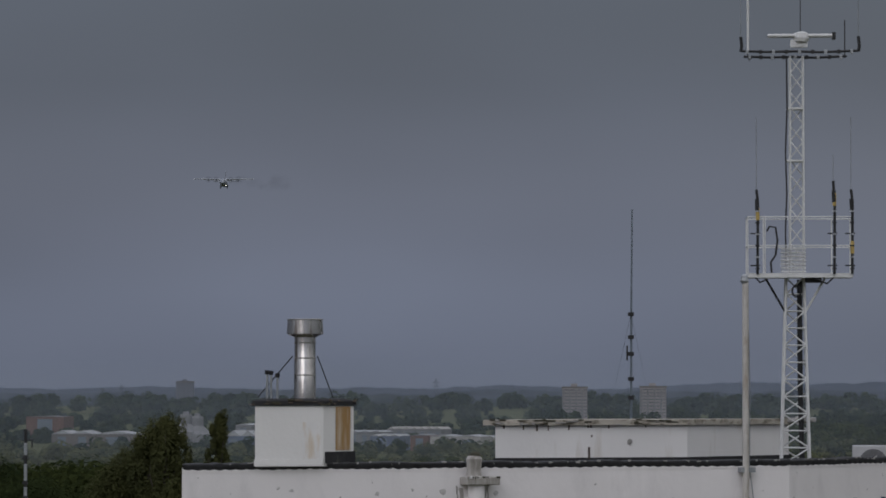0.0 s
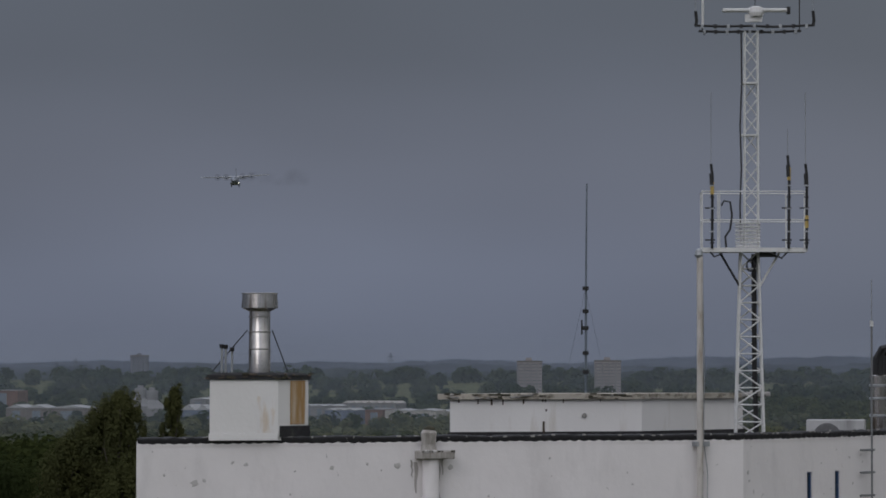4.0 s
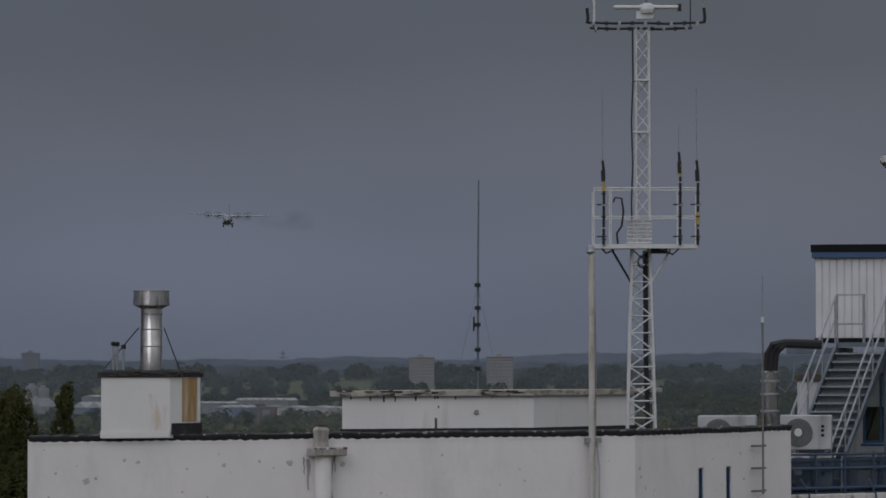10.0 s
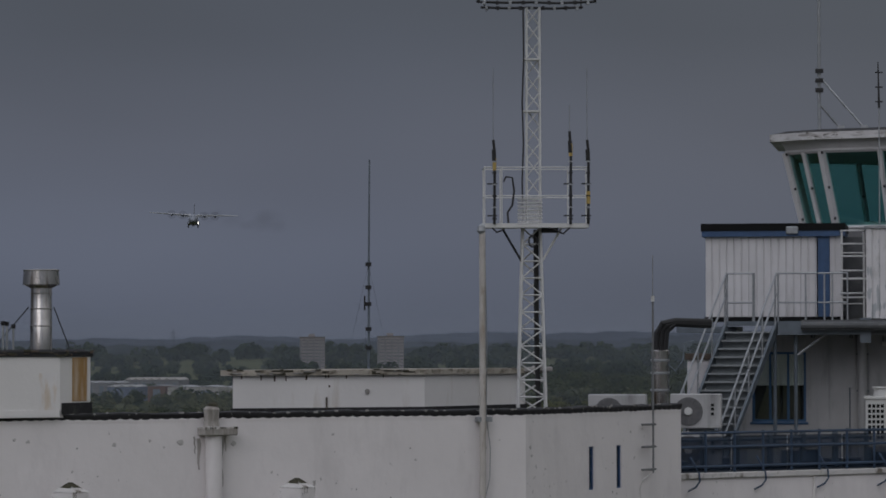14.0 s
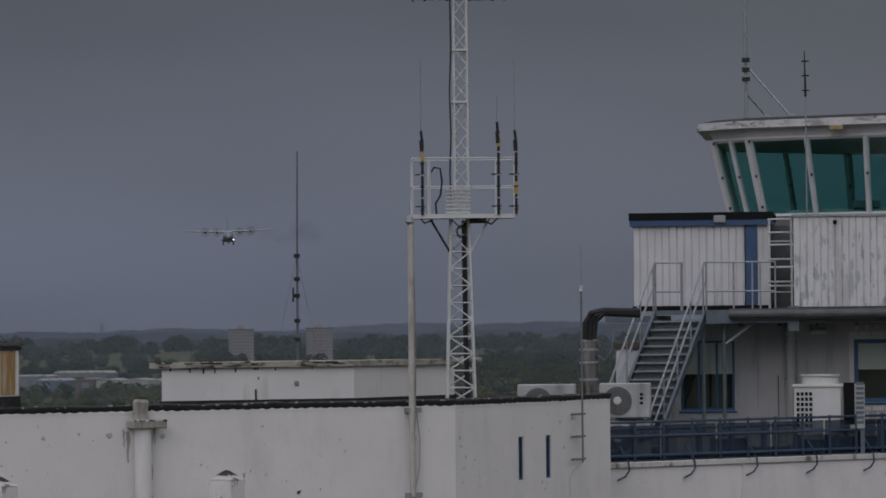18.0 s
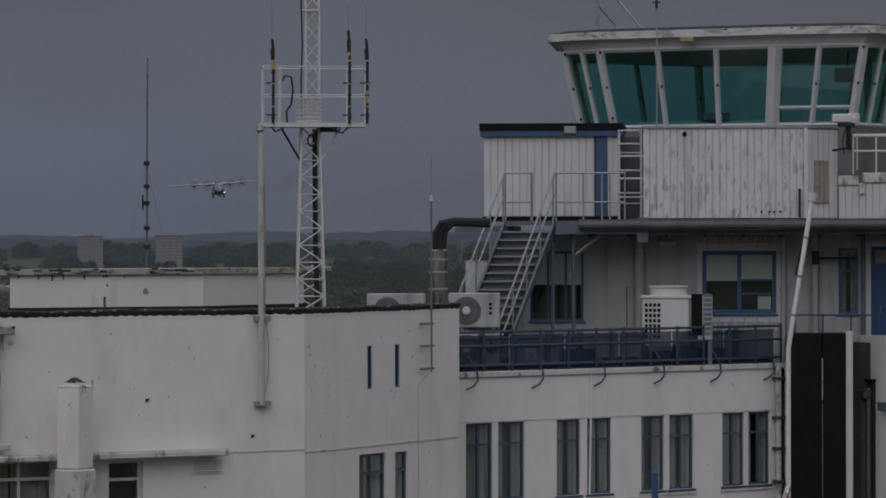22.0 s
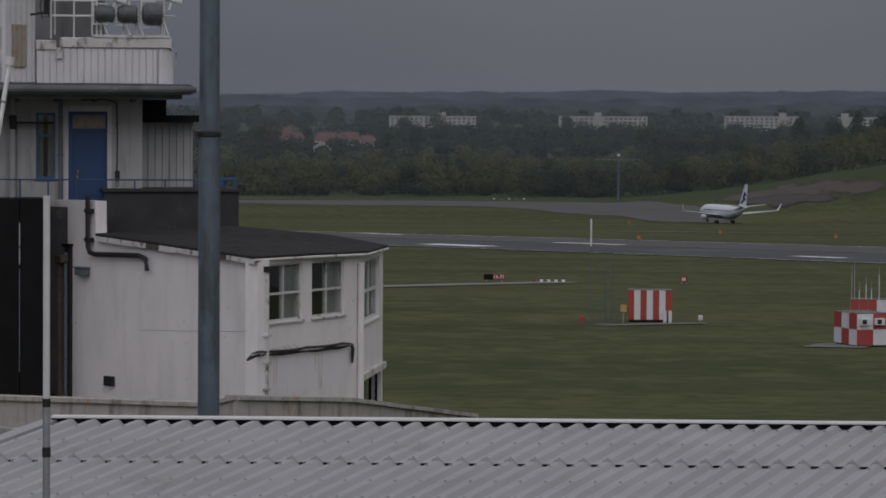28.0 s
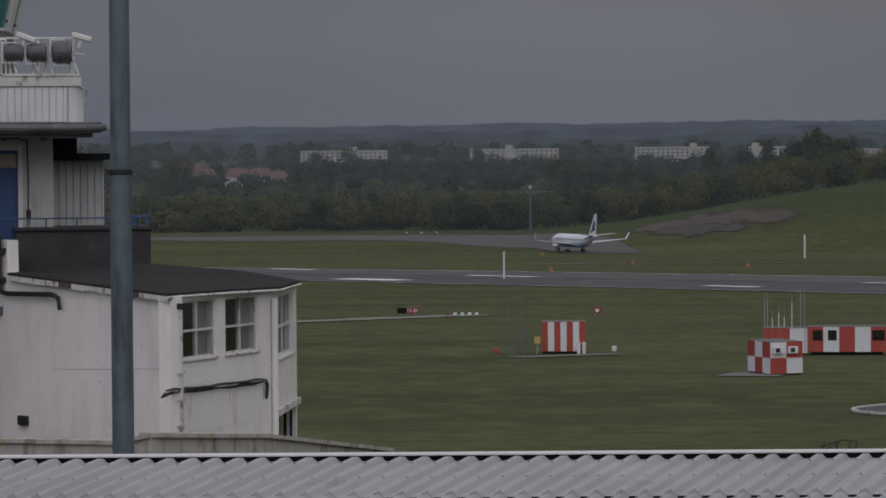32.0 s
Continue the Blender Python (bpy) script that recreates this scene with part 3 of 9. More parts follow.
def rod(points, r, bm=None, sides=8, r_end=None):
    """A round bar along points; r_end tapers it."""
    bm = bm or bmesh.new()
    pts = [Vector(p) for p in points]
    rings = []
    for i, p in enumerate(pts):
        d = (pts[min(i + 1, len(pts) - 1)] - pts[max(i - 1, 0)]).normalized()
        a = d.orthogonal().normalized() if abs(d.z) > 0.9 else d.cross(Vector((0, 0, 1))).normalized()
        if abs(d.z) > 0.9:
            a = Vector((1, 0, 0)) - d * d.x
            a.normalize()
        b = d.cross(a)
        k = r if r_end is None else r + (r_end - r) * i / max(1, len(pts) - 1)
        rings.append([bm.verts.new(p + a * (k * math.cos(2 * math.pi * j / sides)) + b * (k * math.sin(2 * math.pi * j / sides))) for j in range(sides)])
    for q, s in zip(rings, rings[1:]):
        for j in range(sides):
            bm.faces.new((q[j], q[(j + 1) % sides], s[(j + 1) % sides], s[j]))
    bm.faces.new(rings[0][::-1])
    bm.faces.new(rings[-1])
    return bm


def turned(profile, sides=24, bm=None, centre=(0, 0)):
    """A body turned about the upright axis from (radius, height) pairs."""
    bm = bm or bmesh.new()
    rings = [[bm.verts.new((centre[0] + r * math.cos(2 * math.pi * j / sides), centre[1] + r * math.sin(2 * math.pi * j / sides), z)) for j in range(sides)] for r, z in profile]
    for q, s in zip(rings, rings[1:]):
        for j in range(sides):
            bm.faces.new((q[j], q[(j + 1) % sides], s[(j + 1) % sides], s[j]))
    bm.faces.new(rings[0][::-1])
    bm.faces.new(rings[-1])
    return bm


def prism(corners, z0, z1, bm=None, top=None):
    """An upright block over plan corners; top gives other corners for the upper face."""
    bm = bm or bmesh.new()
    lo = [bm.verts.new((*c, z0)) for c in corners]
    hi = [bm.verts.new((*c, z1)) for c in (top or corners)]
    n = len(lo)
    for i in range(n):
        bm.faces.new((lo[i], lo[(i + 1) % n], hi[(i + 1) % n], hi[i]))
    bm.faces.new(lo[::-1])
    bm.faces.new(hi)
    bmesh.ops.recalc_face_normals(bm, faces=bm.faces)
    return bm


def pierced(u0, u1, z0, z1, holes, thick):
    """A wall slab in the plane y = 0 .. thick with rectangular openings through it."""
    us = sorted({u0, u1, *[h[0] for h in holes], *[h[1] for h in holes]})
    zs = sorted({z0, z1, *[h[2] for h in holes], *[h[3] for h in holes]})
    solid = {}
    for i in range(len(us) - 1):
        for j in range(len(zs) - 1):
            cu, cz = (us[i] + us[i + 1]) / 2, (zs[j] + zs[j + 1]) / 2
            solid[i, j] = not any(h[0] < cu < h[1] and h[2] < cz < h[3] for h in holes)
    bm = bmesh.new()
    cache = {}

    def vert(u, y, z):
        if (u, y, z) not in cache:
            cache[u, y, z] = bm.verts.new((u, y, z))
        return cache[u, y, z]

    for (i, j), full in solid.items():
        if not full:
            continue
        a, b, c, d = us[i], us[i + 1], zs[j], zs[j + 1]
        bm.faces.new([vert(*p) for p in ((a, 0, c), (b, 0, c), (b, 0, d), (a, 0, d))])
        bm.faces.new([vert(*p) for p in ((a, thick, d), (b, thick, d), (b, thick, c), (a, thick, c))])
        if not solid.get((i - 1, j)):
            bm.faces.new([vert(*p) for p in ((a, thick, c), (a, 0, c), (a, 0, d), (a, thick, d))])
        if not solid.get((i + 1, j)):
            bm.faces.new([vert(*p) for p in ((b, 0, c), (b, thick, c), (b, thick, d), (b, 0, d))])
        if not solid.get((i, j - 1)):
            bm.faces.new([vert(*p) for p in ((a, thick, c), (b, thick, c), (b, 0, c), (a, 0, c))])
        if not solid.get((i, j + 1)):
            bm.faces.new([vert(*p) for p in ((a, 0, d), (b, 0, d), (b, thick, d), (a, thick, d))])
    return bm


def ribbed(u0, u1, z0, z1, pitch=0.2, depth=0.035, y=0.0, bm=None):
    """Upright board cladding: flat boards proud of y with dark grooves between them."""
    bm = bm or bmesh.new()
    pts, u = [], u0
    while u < u1 - 1e-6:
        for f, d in ((0.0, -depth), (0.78, -depth), (0.83, 0.0), (0.95, 0.0)):
            if u + f * pitch < u1:
                pts.append((u + f * pitch, y + d))
        u += pitch
    pts.append((u1, y))
    lo = [bm.verts.new((*p, z0)) for p in pts]
    hi = [bm.verts.new((*p, z1)) for p in pts]
    for i in range(len(pts) - 1):
        bm.faces.new((lo[i], lo[i + 1], hi[i + 1], hi[i]))
    b = [bm.verts.new(p) for p in ((u0, y + 0.05, z0), (u1, y + 0.05, z0), (u1, y + 0.05, z1), (u0, y + 0.05, z1))]
    bm.faces.new(b[::-1])
    bm.faces.new([b[3], b[2], hi[-1], *hi[-2:0:-1], hi[0]])
    bm.faces.new([b[1], b[0], lo[0], *lo[1:-1], lo[-1]])
    bm.faces.new((lo[0], b[0], b[3], hi[0]))
    bm.faces.new((b[1], lo[-1], hi[-1], b[2]))
    return bm


COUNT = {"window": 0}


def window(m, u0, u1, z0, z1, cols=2, bars=(0.72,), mat=None, depth=0.14, label="", backing="curtain", sill=True, bar=0.05, inset=-0.1):
    """A framed window in an opening of a wall: frame, bars, panes, sill and what hangs behind the glass."""
    mat = mat or BLUE
    COUNT["window"] += 1
    w = thing("window_%d" % COUNT["window"], m, label or "blue framed window in a white rendered wall", "window", kind="structure")
    y0, y1 = depth, depth + 0.06
    fr = box(u0, u0 + bar, y0, y1, z0, z1)
    box(u1 - bar, u1, y0, y1, z0, z1, bm=fr)
    box(u0 + bar, u1 - bar, y0, y1, z0, z0 + bar, bm=fr)
    box(u0 + bar, u1 - bar, y0, y1, z1 - bar, z1, bm=fr)
    f = part("window_frame", fr, mat, w)
    du = (u1 - u0) / cols
    for i in range(1, cols):
        part("mullion", box(u0 + i * du - bar * 0.5, u0 + i * du + bar * 0.5, y0 - 0.004, y1, z0 + bar, z1 - bar), mat, w)
    zs = [z0, *[z0 + (z1 - z0) * b for b in bars], z1]
    for b in zs[1:-1]:
        part("transom", box(u0 + bar, u1 - bar, y0 - 0.008, y1, b - bar * 0.5, b + bar * 0.5), mat, w)
    for i in range(cols):
        for a, b in zip(zs, zs[1:]):
            g = part("pane", box(u0 + i * du + 0.01, u0 + (i + 1) * du - 0.01, y0 + 0.025, y0 + 0.033, a + 0.01, b - 0.01), GLASS, w)
            g.visible_shadow = False
    if sill:
        part("window_sill", box(u0 - 0.05, u1 + 0.05, -0.05, y0, z0 - 0.06, z0 - 0.004, bevel=0.01), mat, w)
    if backing in ("curtain", "half"):
        for a, b in ((u0 + (u1 - u0) * 0.56, u1 - 0.03),) if backing == "half" else ((u0 + 0.03, u0 + (u1 - u0) * (0.40 + 0.2 * ((COUNT["window"] * 7) % 3) / 2)), (u1 - (u1 - u0) * 0.38, u1 - 0.03)):
            bm, n = bmesh.new(), 9
            pts = [(a + (b - a) * k / n, y1 + 0.10 + 0.02 * (k % 2)) for k in range(n + 1)]
            lo, hi = [bm.verts.new((*p, z0)) for p in pts], [bm.verts.new((*p, z1)) for p in pts]
            for k in range(n):
                bm.faces.new((lo[k], lo[k + 1], hi[k + 1], hi[k]))
            part("curtain", bm, CURTAIN, w)
    if backing == "blind":
        part("blind", box(u0 + 0.04, u1 - 0.04, y1 + 0.004, y1 + 0.012, z0 + (z1 - z0) * 0.52, z1 - 0.02), BLIND, w, "pale half-lowered roller blind")
    # dark backing panel; its colour stands in for the unlit room
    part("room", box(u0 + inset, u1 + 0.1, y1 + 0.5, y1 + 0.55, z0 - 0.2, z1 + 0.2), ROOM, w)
    return w


def rail(m, path, height, posts, rails, mat, name, label, r=0.025, toe=None):
    """A tube handrail along plan points (u, y, z): each post, rails at given heights."""
    t = thing(name, m, label, "railing")
    pts = [Vector(p) for p in path]
    for k in range(len(rails)):
        part("rail", rod([p + Vector((0, 0, rails[k])) for p in pts], r, sides=6), mat, t)
    for a, b in zip(pts, pts[1:]):
        n = max(1, round((b - a).length / posts))
        for i in range(n + (b == pts[-1])):
            p = a + (b - a) * (i / n)
            part("post", rod([p, p + Vector((0, 0, height))], r * 0.9, sides=6), mat, t)
    return t


# ---- ground, runway and distance ----
def smooth(a, b, x):
    k = min(1.0, max(0.0, (x - a) / (b - a)))
    return k * k * (3 - 2 * k)


def ground_height(x, y):
    """The airfield falls gently away from the terminal; a grass mound stands beyond the taxiway, and the land rises far off."""
    d = math.hypot(x, y)
    az = math.degrees(math.atan2(x, y))
    z = 1.8 - 0.0198 * min(d, 1250)
    z += 9 * smooth(1750, 3300, d) + 15 * smooth(3290, 3760, d)
    z -= 5.5 * (1 - smooth(0.9, 1.7, az)) * smooth(1900, 2350, d) * (1 - smooth(2780, 3200, d))
    z -= 0.8 * smooth(650, 1150, d) * (1 - smooth(1240, 1400, d))
    z += 21 * smooth(22.8, 29.8, az) * smooth(1275, 1480, d) * (1 - smooth(1700, 2500, d))
    return z


def plan(az, d):
    a = radians(az)
    return (d * math.sin(a), d * math.cos(a))


def on_ground(az, d, up=0.0):
    x, y = plan(az, d)
    return (x, y, ground_height(x, y) + up)


def ground_sheet():
    ds = [0.0, 20, 45, 70, 90, 110, 140, 180, 220, 260, 300, 350, 400, 460, 520, 580, 640, 720, 800, 900, 1000, 1100, 1200, 1250, 1280]
    ds += [1280 + 26 * k for k in range(1, 21)] + [1900, 2050, 2250, 2500, 2800, 3100, 3290, 3400, 3520, 3640, 3760, 4200, 4600, 4900]
    steps = 180 + 180
    azs = [-15 + 50 * k / 180 for k in range(180)] + [35 + 310 * k / 180 for k in range(180)]
    bm = bmesh.new()
    centre = bm.verts.new((0, 0, ground_height(0, 0)))
    rings = [[bm.verts.new(on_ground(a, d)) for a in azs] for d in ds[1:]]
    for j in range(steps):
        bm.faces.new((centre, rings[0][(j + 1) % steps], rings[0][j]))
    for q, s in zip(rings, rings[1:]):
        for j in range(steps):
            bm.faces.new((q[j], q[(j + 1) % steps], s[(j + 1) % steps], s[j]))
    bmesh.ops.recalc_face_normals(bm, faces=bm.faces)
    tagged(mesh_object("ground", bm, GRASS, True), "mown green airfield grass falling gently away", "ground", kind="structure")


ground_sheet()


def strip(name, line, width, mat, label, up, category="road", step=25.0, kind="structure"):
    """A paved strip laid over the ground along plan points, its left edge on the line."""
    bm = bmesh.new()
    pts = []
    for a, b in zip(line, line[1:]):
        a, b = Vector(a), Vector(b)
        n = max(1, int((b - a).length / step))
        pts += [a + (b - a) * (i / n) for i in range(n)]
    pts.append(Vector(line[-1]))
    across = 2 * max(1, int(width / 24))
    rows = []
    for i, p in enumerate(pts):
        d = (pts[min(i + 1, len(pts) - 1)] - pts[max(i - 1, 0)]).normalized()
        s = Vector((d.y, -d.x))
        rows.append([bm.verts.new((*q, ground_height(*q) + up)) for q in ((p + s * (width * k / across)) for k in range(across + 1))])
    for q, s in zip(rows, rows[1:]):
        for k in range(across):
            bm.faces.new((q[k], q[k + 1], s[k + 1], s[k]))
    edge_distance(bm, rows, step)
    bmesh.ops.recalc_face_normals(bm, faces=bm.faces)
    if bm.faces and sum(f.normal.z for f in bm.faces) < 0:
        bmesh.ops.reverse_faces(bm, faces=bm.faces)
    return tagged(mesh_object(name, bm, mat), label, category, kind=kind)


RUN = Vector((-0.2, 0.98)).normalized()
SIDE = Vector((RUN.y, -RUN.x))


def along(s, off):
    """A place on the runway: s metres along its near edge, off metres across."""
    return tuple(Vector((258, 590)) + RUN * s + SIDE * off)


strip("runway", [along(-420, 0), along(900, 0)], 100, WORNRUNWAY, "wide grey asphalt runway with pale markings", 0.12, "runway")
# the runway's sheen is painted as a paler strip along its far half
strip("runway_sheen_strip", [along(-420, 46), along(900, 46)], 51, SHEENSTRIP, "paler strip standing for the sheen on the far side of the runway", 0.145, "runway", 60)
strip("runway_edge_line", [along(-420, 1.0), along(900, 1.0)], 0.5, MARK, "white painted runway edge line", 0.16, "marking", 60)
strip("runway_edge_line", [along(-420, 96), along(900, 96)], 0.9, MARK, "white painted runway edge line", 0.16, "marking", 60)
for a0, d0, a1, d1, w in ((20.32, 742, 21.33, 718, 6.0), (22.25, 772, 23.30, 748, 3.0), (26.03, 644, 26.86, 631, 3.2), (28.5, 666, 29.6, 652, 2.2), (19.09, 915, 19.77, 882, 2.0)):
    strip("runway_marking", [plan(a0, d0), plan(a1, d1)], w, MARK, "white painted bar on the runway", 0.17, "marking", 20)


def taxiway(far, near):
    """The curving taxiway between its far and near edge, each a run of bearings and distances."""
    def edge(run, a):
        for (a0, d0), (a1, d1) in zip(run, run[1:]):
            if a <= a1:
                return d0 + (d1 - d0) * smooth(a0, a1, a)
        return run[-1][1]
    bm, n, nv = bmesh.new(), 90, 8
    a0, a1 = far[0][0], far[-1][0]
    rows = []
    for i in range(n + 1):
        a = a0 + (a1 - a0) * i / n
        f, g = edge(far, a), edge(near, a)
        rows.append([bm.verts.new(on_ground(a, f + (g - f) * k / nv, 0.12)) for k in range(nv + 1)])
    for q, r in zip(rows, rows[1:]):
        for k in range(nv):
            bm.faces.new((q[k], q[k + 1], r[k + 1], r[k]))
    edge_distance(bm, rows, 3.0)
    bmesh.ops.recalc_face_normals(bm, faces=bm.faces)
    if sum(f.normal.z for f in bm.faces) < 0:
        bmesh.ops.reverse_faces(bm, faces=bm.faces)
    tagged(mesh_object("taxiway", bm, WORNTAXI), "grey asphalt taxiway curving across the grass", "taxiway", kind="structure")


taxiway([(14, 1502), (20.7, 1494), (23.5, 1482), (24.3, 1395), (25.1, 1252)], [(14, 1440), (20.7, 1388), (23.05, 1300), (23.8, 1228), (25.1, 1222)])
strip("perimeter_path", [plan(23.6, 1006), plan(26.5, 990), plan(30.5, 968)], 40, WORNPATH, "brownish worn perimeter path in the grass", 0.11, "path")
strip("service_track", [(118.0, 411.0), (148.7, 424.5), (176.0, 437.0)], 8.0, WORNTRACK, "pale concrete service track in the grass", 0.10, "track")
strip("equipment_pad", [(127.5, 305.0), (138.0, 307.5), (140.0, 306.8)], 3.5, WORNGRAVEL, "thin grey gravel pad beside a striped hut", 0.08, "pad")
strip("equipment_pad", [(126.9, 260.6), (131.1, 265.7), (134.2, 265.7)], 6.0, WORNGRAVEL, "grey gravel pad under a chequered hut", 0.08, "pad")


def loop_road():
    bm = bmesh.new()
    c, n = (125.4, 207.6), 40
    vs = [bm.verts.new((c[0] + 13 * math.cos(2 * math.pi * k / n), c[1] + 9 * math.sin(2 * math.pi * k / n),
                        ground_height(c[0] + 13 * math.cos(2 * math.pi * k / n), c[1] + 9 * math.sin(2 * math.pi * k / n)) + 0.1)) for k in range(n)]
    bm.faces.new(vs)
    tagged(mesh_object("turning_area", bm, ASPHALT), "rounded grey asphalt turning area in the grass", "road", kind="structure")
    bm, rings = bmesh.new(), []
    for r, up in ((1.0, 0.10), (1.0, 0.20), (1.02, 0.20), (1.02, 0.05)):
        rings.append([bm.verts.new((c[0] + 13 * r * math.cos(2 * math.pi * k / n), c[1] + 9 * r * math.sin(2 * math.pi * k / n),
                                    ground_height(c[0] + 13 * math.cos(2 * math.pi * k / n), c[1] + 9 * math.sin(2 * math.pi * k / n)) + up)) for k in range(n)])
    for q, s in zip(rings, rings[1:]):
        for k in range(n):
            bm.faces.new((q[k], q[(k + 1) % n], s[(k + 1) % n], s[k]))
    tagged(mesh_object("kerb", bm, CONCRETE_PALE), "pale concrete kerb round the turning area", "kerb", kind="structure")


loop_road()


def dirt_patch():
    nu, nv = 44, 8
    for a0, wide, mid, thick, up, mat, label in ((24.65, 3.0, 1408, 62, 0.22, WORNDIRT, "brown bare earth scar on the grass mound"),
                                                 (25.0, 1.75, 1378, 32, 0.30, WORNDARKDIRT, "darker earth strip along the foot of the scar")):
        bm, g = bmesh.new(), []
        for i in range(nu + 1):
            row, f = [], i / nu
            swell = math.sin(math.pi * f ** 0.75) ** 0.8 + 0.02
            far = thick * swell * (0.9 + 0.5 * noise.noise((i * 0.13, 3.1, up)) + 0.12 * noise.noise((i * 0.7, 1.1, up)))
            near = thick * swell * (0.9 + 0.7 * noise.noise((i * 0.15, 9.4, up)) + 0.15 * noise.noise((i * 0.7, 5.1, up)))
            for j in range(nv + 1):
                d = mid - 12 * f + (far + near) * j / nv - near
                row.append(bm.verts.new(on_ground(a0 + wide * f, d, up)))
            g.append(row)
        for i in range(nu):
            for j in range(nv):
                bm.faces.new((g[i][j], g[i + 1][j], g[i + 1][j + 1], g[i][j + 1]))
        edge_distance(bm, g, 1.5)
        bmesh.ops.recalc_face_normals(bm, faces=bm.faces)
        if sum(f.normal.z for f in bm.faces) < 0:
            bmesh.ops.reverse_faces(bm, faces=bm.faces)
        tagged(mesh_object("bare_earth", bm, mat), label, "earth", kind="structure")


dirt_patch()


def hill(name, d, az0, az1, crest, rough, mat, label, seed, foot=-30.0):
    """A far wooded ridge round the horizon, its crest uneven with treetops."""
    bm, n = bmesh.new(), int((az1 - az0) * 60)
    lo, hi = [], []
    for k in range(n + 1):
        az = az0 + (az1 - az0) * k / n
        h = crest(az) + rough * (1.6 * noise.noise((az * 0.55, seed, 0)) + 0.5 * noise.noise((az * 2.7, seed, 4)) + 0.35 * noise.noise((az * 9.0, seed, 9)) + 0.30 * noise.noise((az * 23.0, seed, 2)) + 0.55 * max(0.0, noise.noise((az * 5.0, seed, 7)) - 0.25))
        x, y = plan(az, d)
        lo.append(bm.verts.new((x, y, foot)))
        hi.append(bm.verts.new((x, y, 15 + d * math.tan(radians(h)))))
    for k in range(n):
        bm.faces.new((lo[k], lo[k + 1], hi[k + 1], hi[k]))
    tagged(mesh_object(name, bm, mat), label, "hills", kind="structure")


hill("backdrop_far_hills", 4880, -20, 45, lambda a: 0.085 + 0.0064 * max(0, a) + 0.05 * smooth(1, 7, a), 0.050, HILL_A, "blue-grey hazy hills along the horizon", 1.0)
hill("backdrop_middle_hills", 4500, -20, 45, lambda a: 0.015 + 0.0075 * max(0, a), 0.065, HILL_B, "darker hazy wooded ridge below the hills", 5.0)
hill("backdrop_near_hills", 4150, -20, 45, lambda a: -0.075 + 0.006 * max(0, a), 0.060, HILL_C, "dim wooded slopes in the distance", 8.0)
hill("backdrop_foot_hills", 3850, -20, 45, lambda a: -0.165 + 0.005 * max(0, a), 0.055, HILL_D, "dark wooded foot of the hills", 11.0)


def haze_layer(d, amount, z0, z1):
    """Distance haze imitated by one curved veil sheet over the low ground, clear above."""
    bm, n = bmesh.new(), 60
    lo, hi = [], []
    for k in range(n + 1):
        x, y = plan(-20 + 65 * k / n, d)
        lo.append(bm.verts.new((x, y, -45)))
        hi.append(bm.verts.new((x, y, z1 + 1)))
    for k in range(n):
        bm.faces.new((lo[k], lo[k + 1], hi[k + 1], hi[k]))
    tagged(mesh_object("haze", bm, mist("haze_veil", (0.33, 0.38, 0.44), amount, z0, z1)), "thin veil sheet added for the haze over low ground", "haze", kind="stuff").visible_shadow = False


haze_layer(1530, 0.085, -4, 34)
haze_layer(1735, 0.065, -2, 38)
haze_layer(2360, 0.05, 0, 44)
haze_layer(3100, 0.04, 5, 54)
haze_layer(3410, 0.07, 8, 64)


# ---- trees ----
def leaf_cloud(rng, blobs, size, ruffle=0.40, inner=0.62):
    """Corners of many small leaf quads scattered through blobs (x, y, z, rx, rz, count)."""
    out = []
    for x, y, z, rx, rz, count in blobs:
        v = rng.normal(size=(count, 3))
        v /= np.linalg.norm(v, axis=1)[:, None]
        # leaves lie roughly along the clump's skin, most of them near it
        g = v + np.array([0, 0, 0.35]) + ruffle * rng.normal(size=(count, 3))
        g /= np.linalg.norm(g, axis=1)[:, None]
        a = np.cross(g, rng.normal(size=(count, 3)))
        a /= np.linalg.norm(a, axis=1)[:, None]
        b = np.cross(g, a)
        v *= (inner + (1 - inner) * rng.random((count, 1)) ** 0.6) * (1 + 0.10 * rng.normal(size=(count, 1)))
        c = np.array([x, y, z]) + v * np.array([rx, rx, rz])
        s = size * (0.6 + 0.8 * rng.random((count, 1)))
        out.append(np.stack([c - a * s - b * s * 0.5, c + a * s - b * s * 0.7, c + a * s * 0.8 + b * s * 0.6, c - a * s * 0.9 + b * s * 0.6], axis=1))
    return np.concatenate(out)


def quads_object(name, quads, mat):
    """One mesh of loose quads."""
    n = len(quads)
    me = bpy.data.meshes.new(name)
    me.vertices.add(4 * n)
    me.vertices.foreach_set("co", quads.reshape(-1).astype(np.float32))
    me.loops.add(4 * n)
    me.loops.foreach_set("vertex_index", np.arange(4 * n, dtype=np.int32))
    me.polygons.add(n)
    me.polygons.foreach_set("loop_start", np.arange(0, 4 * n, 4, dtype=np.int32))
    me.update(calc_edges=True)
    me.materials.append(mat)
    return new(name, me)


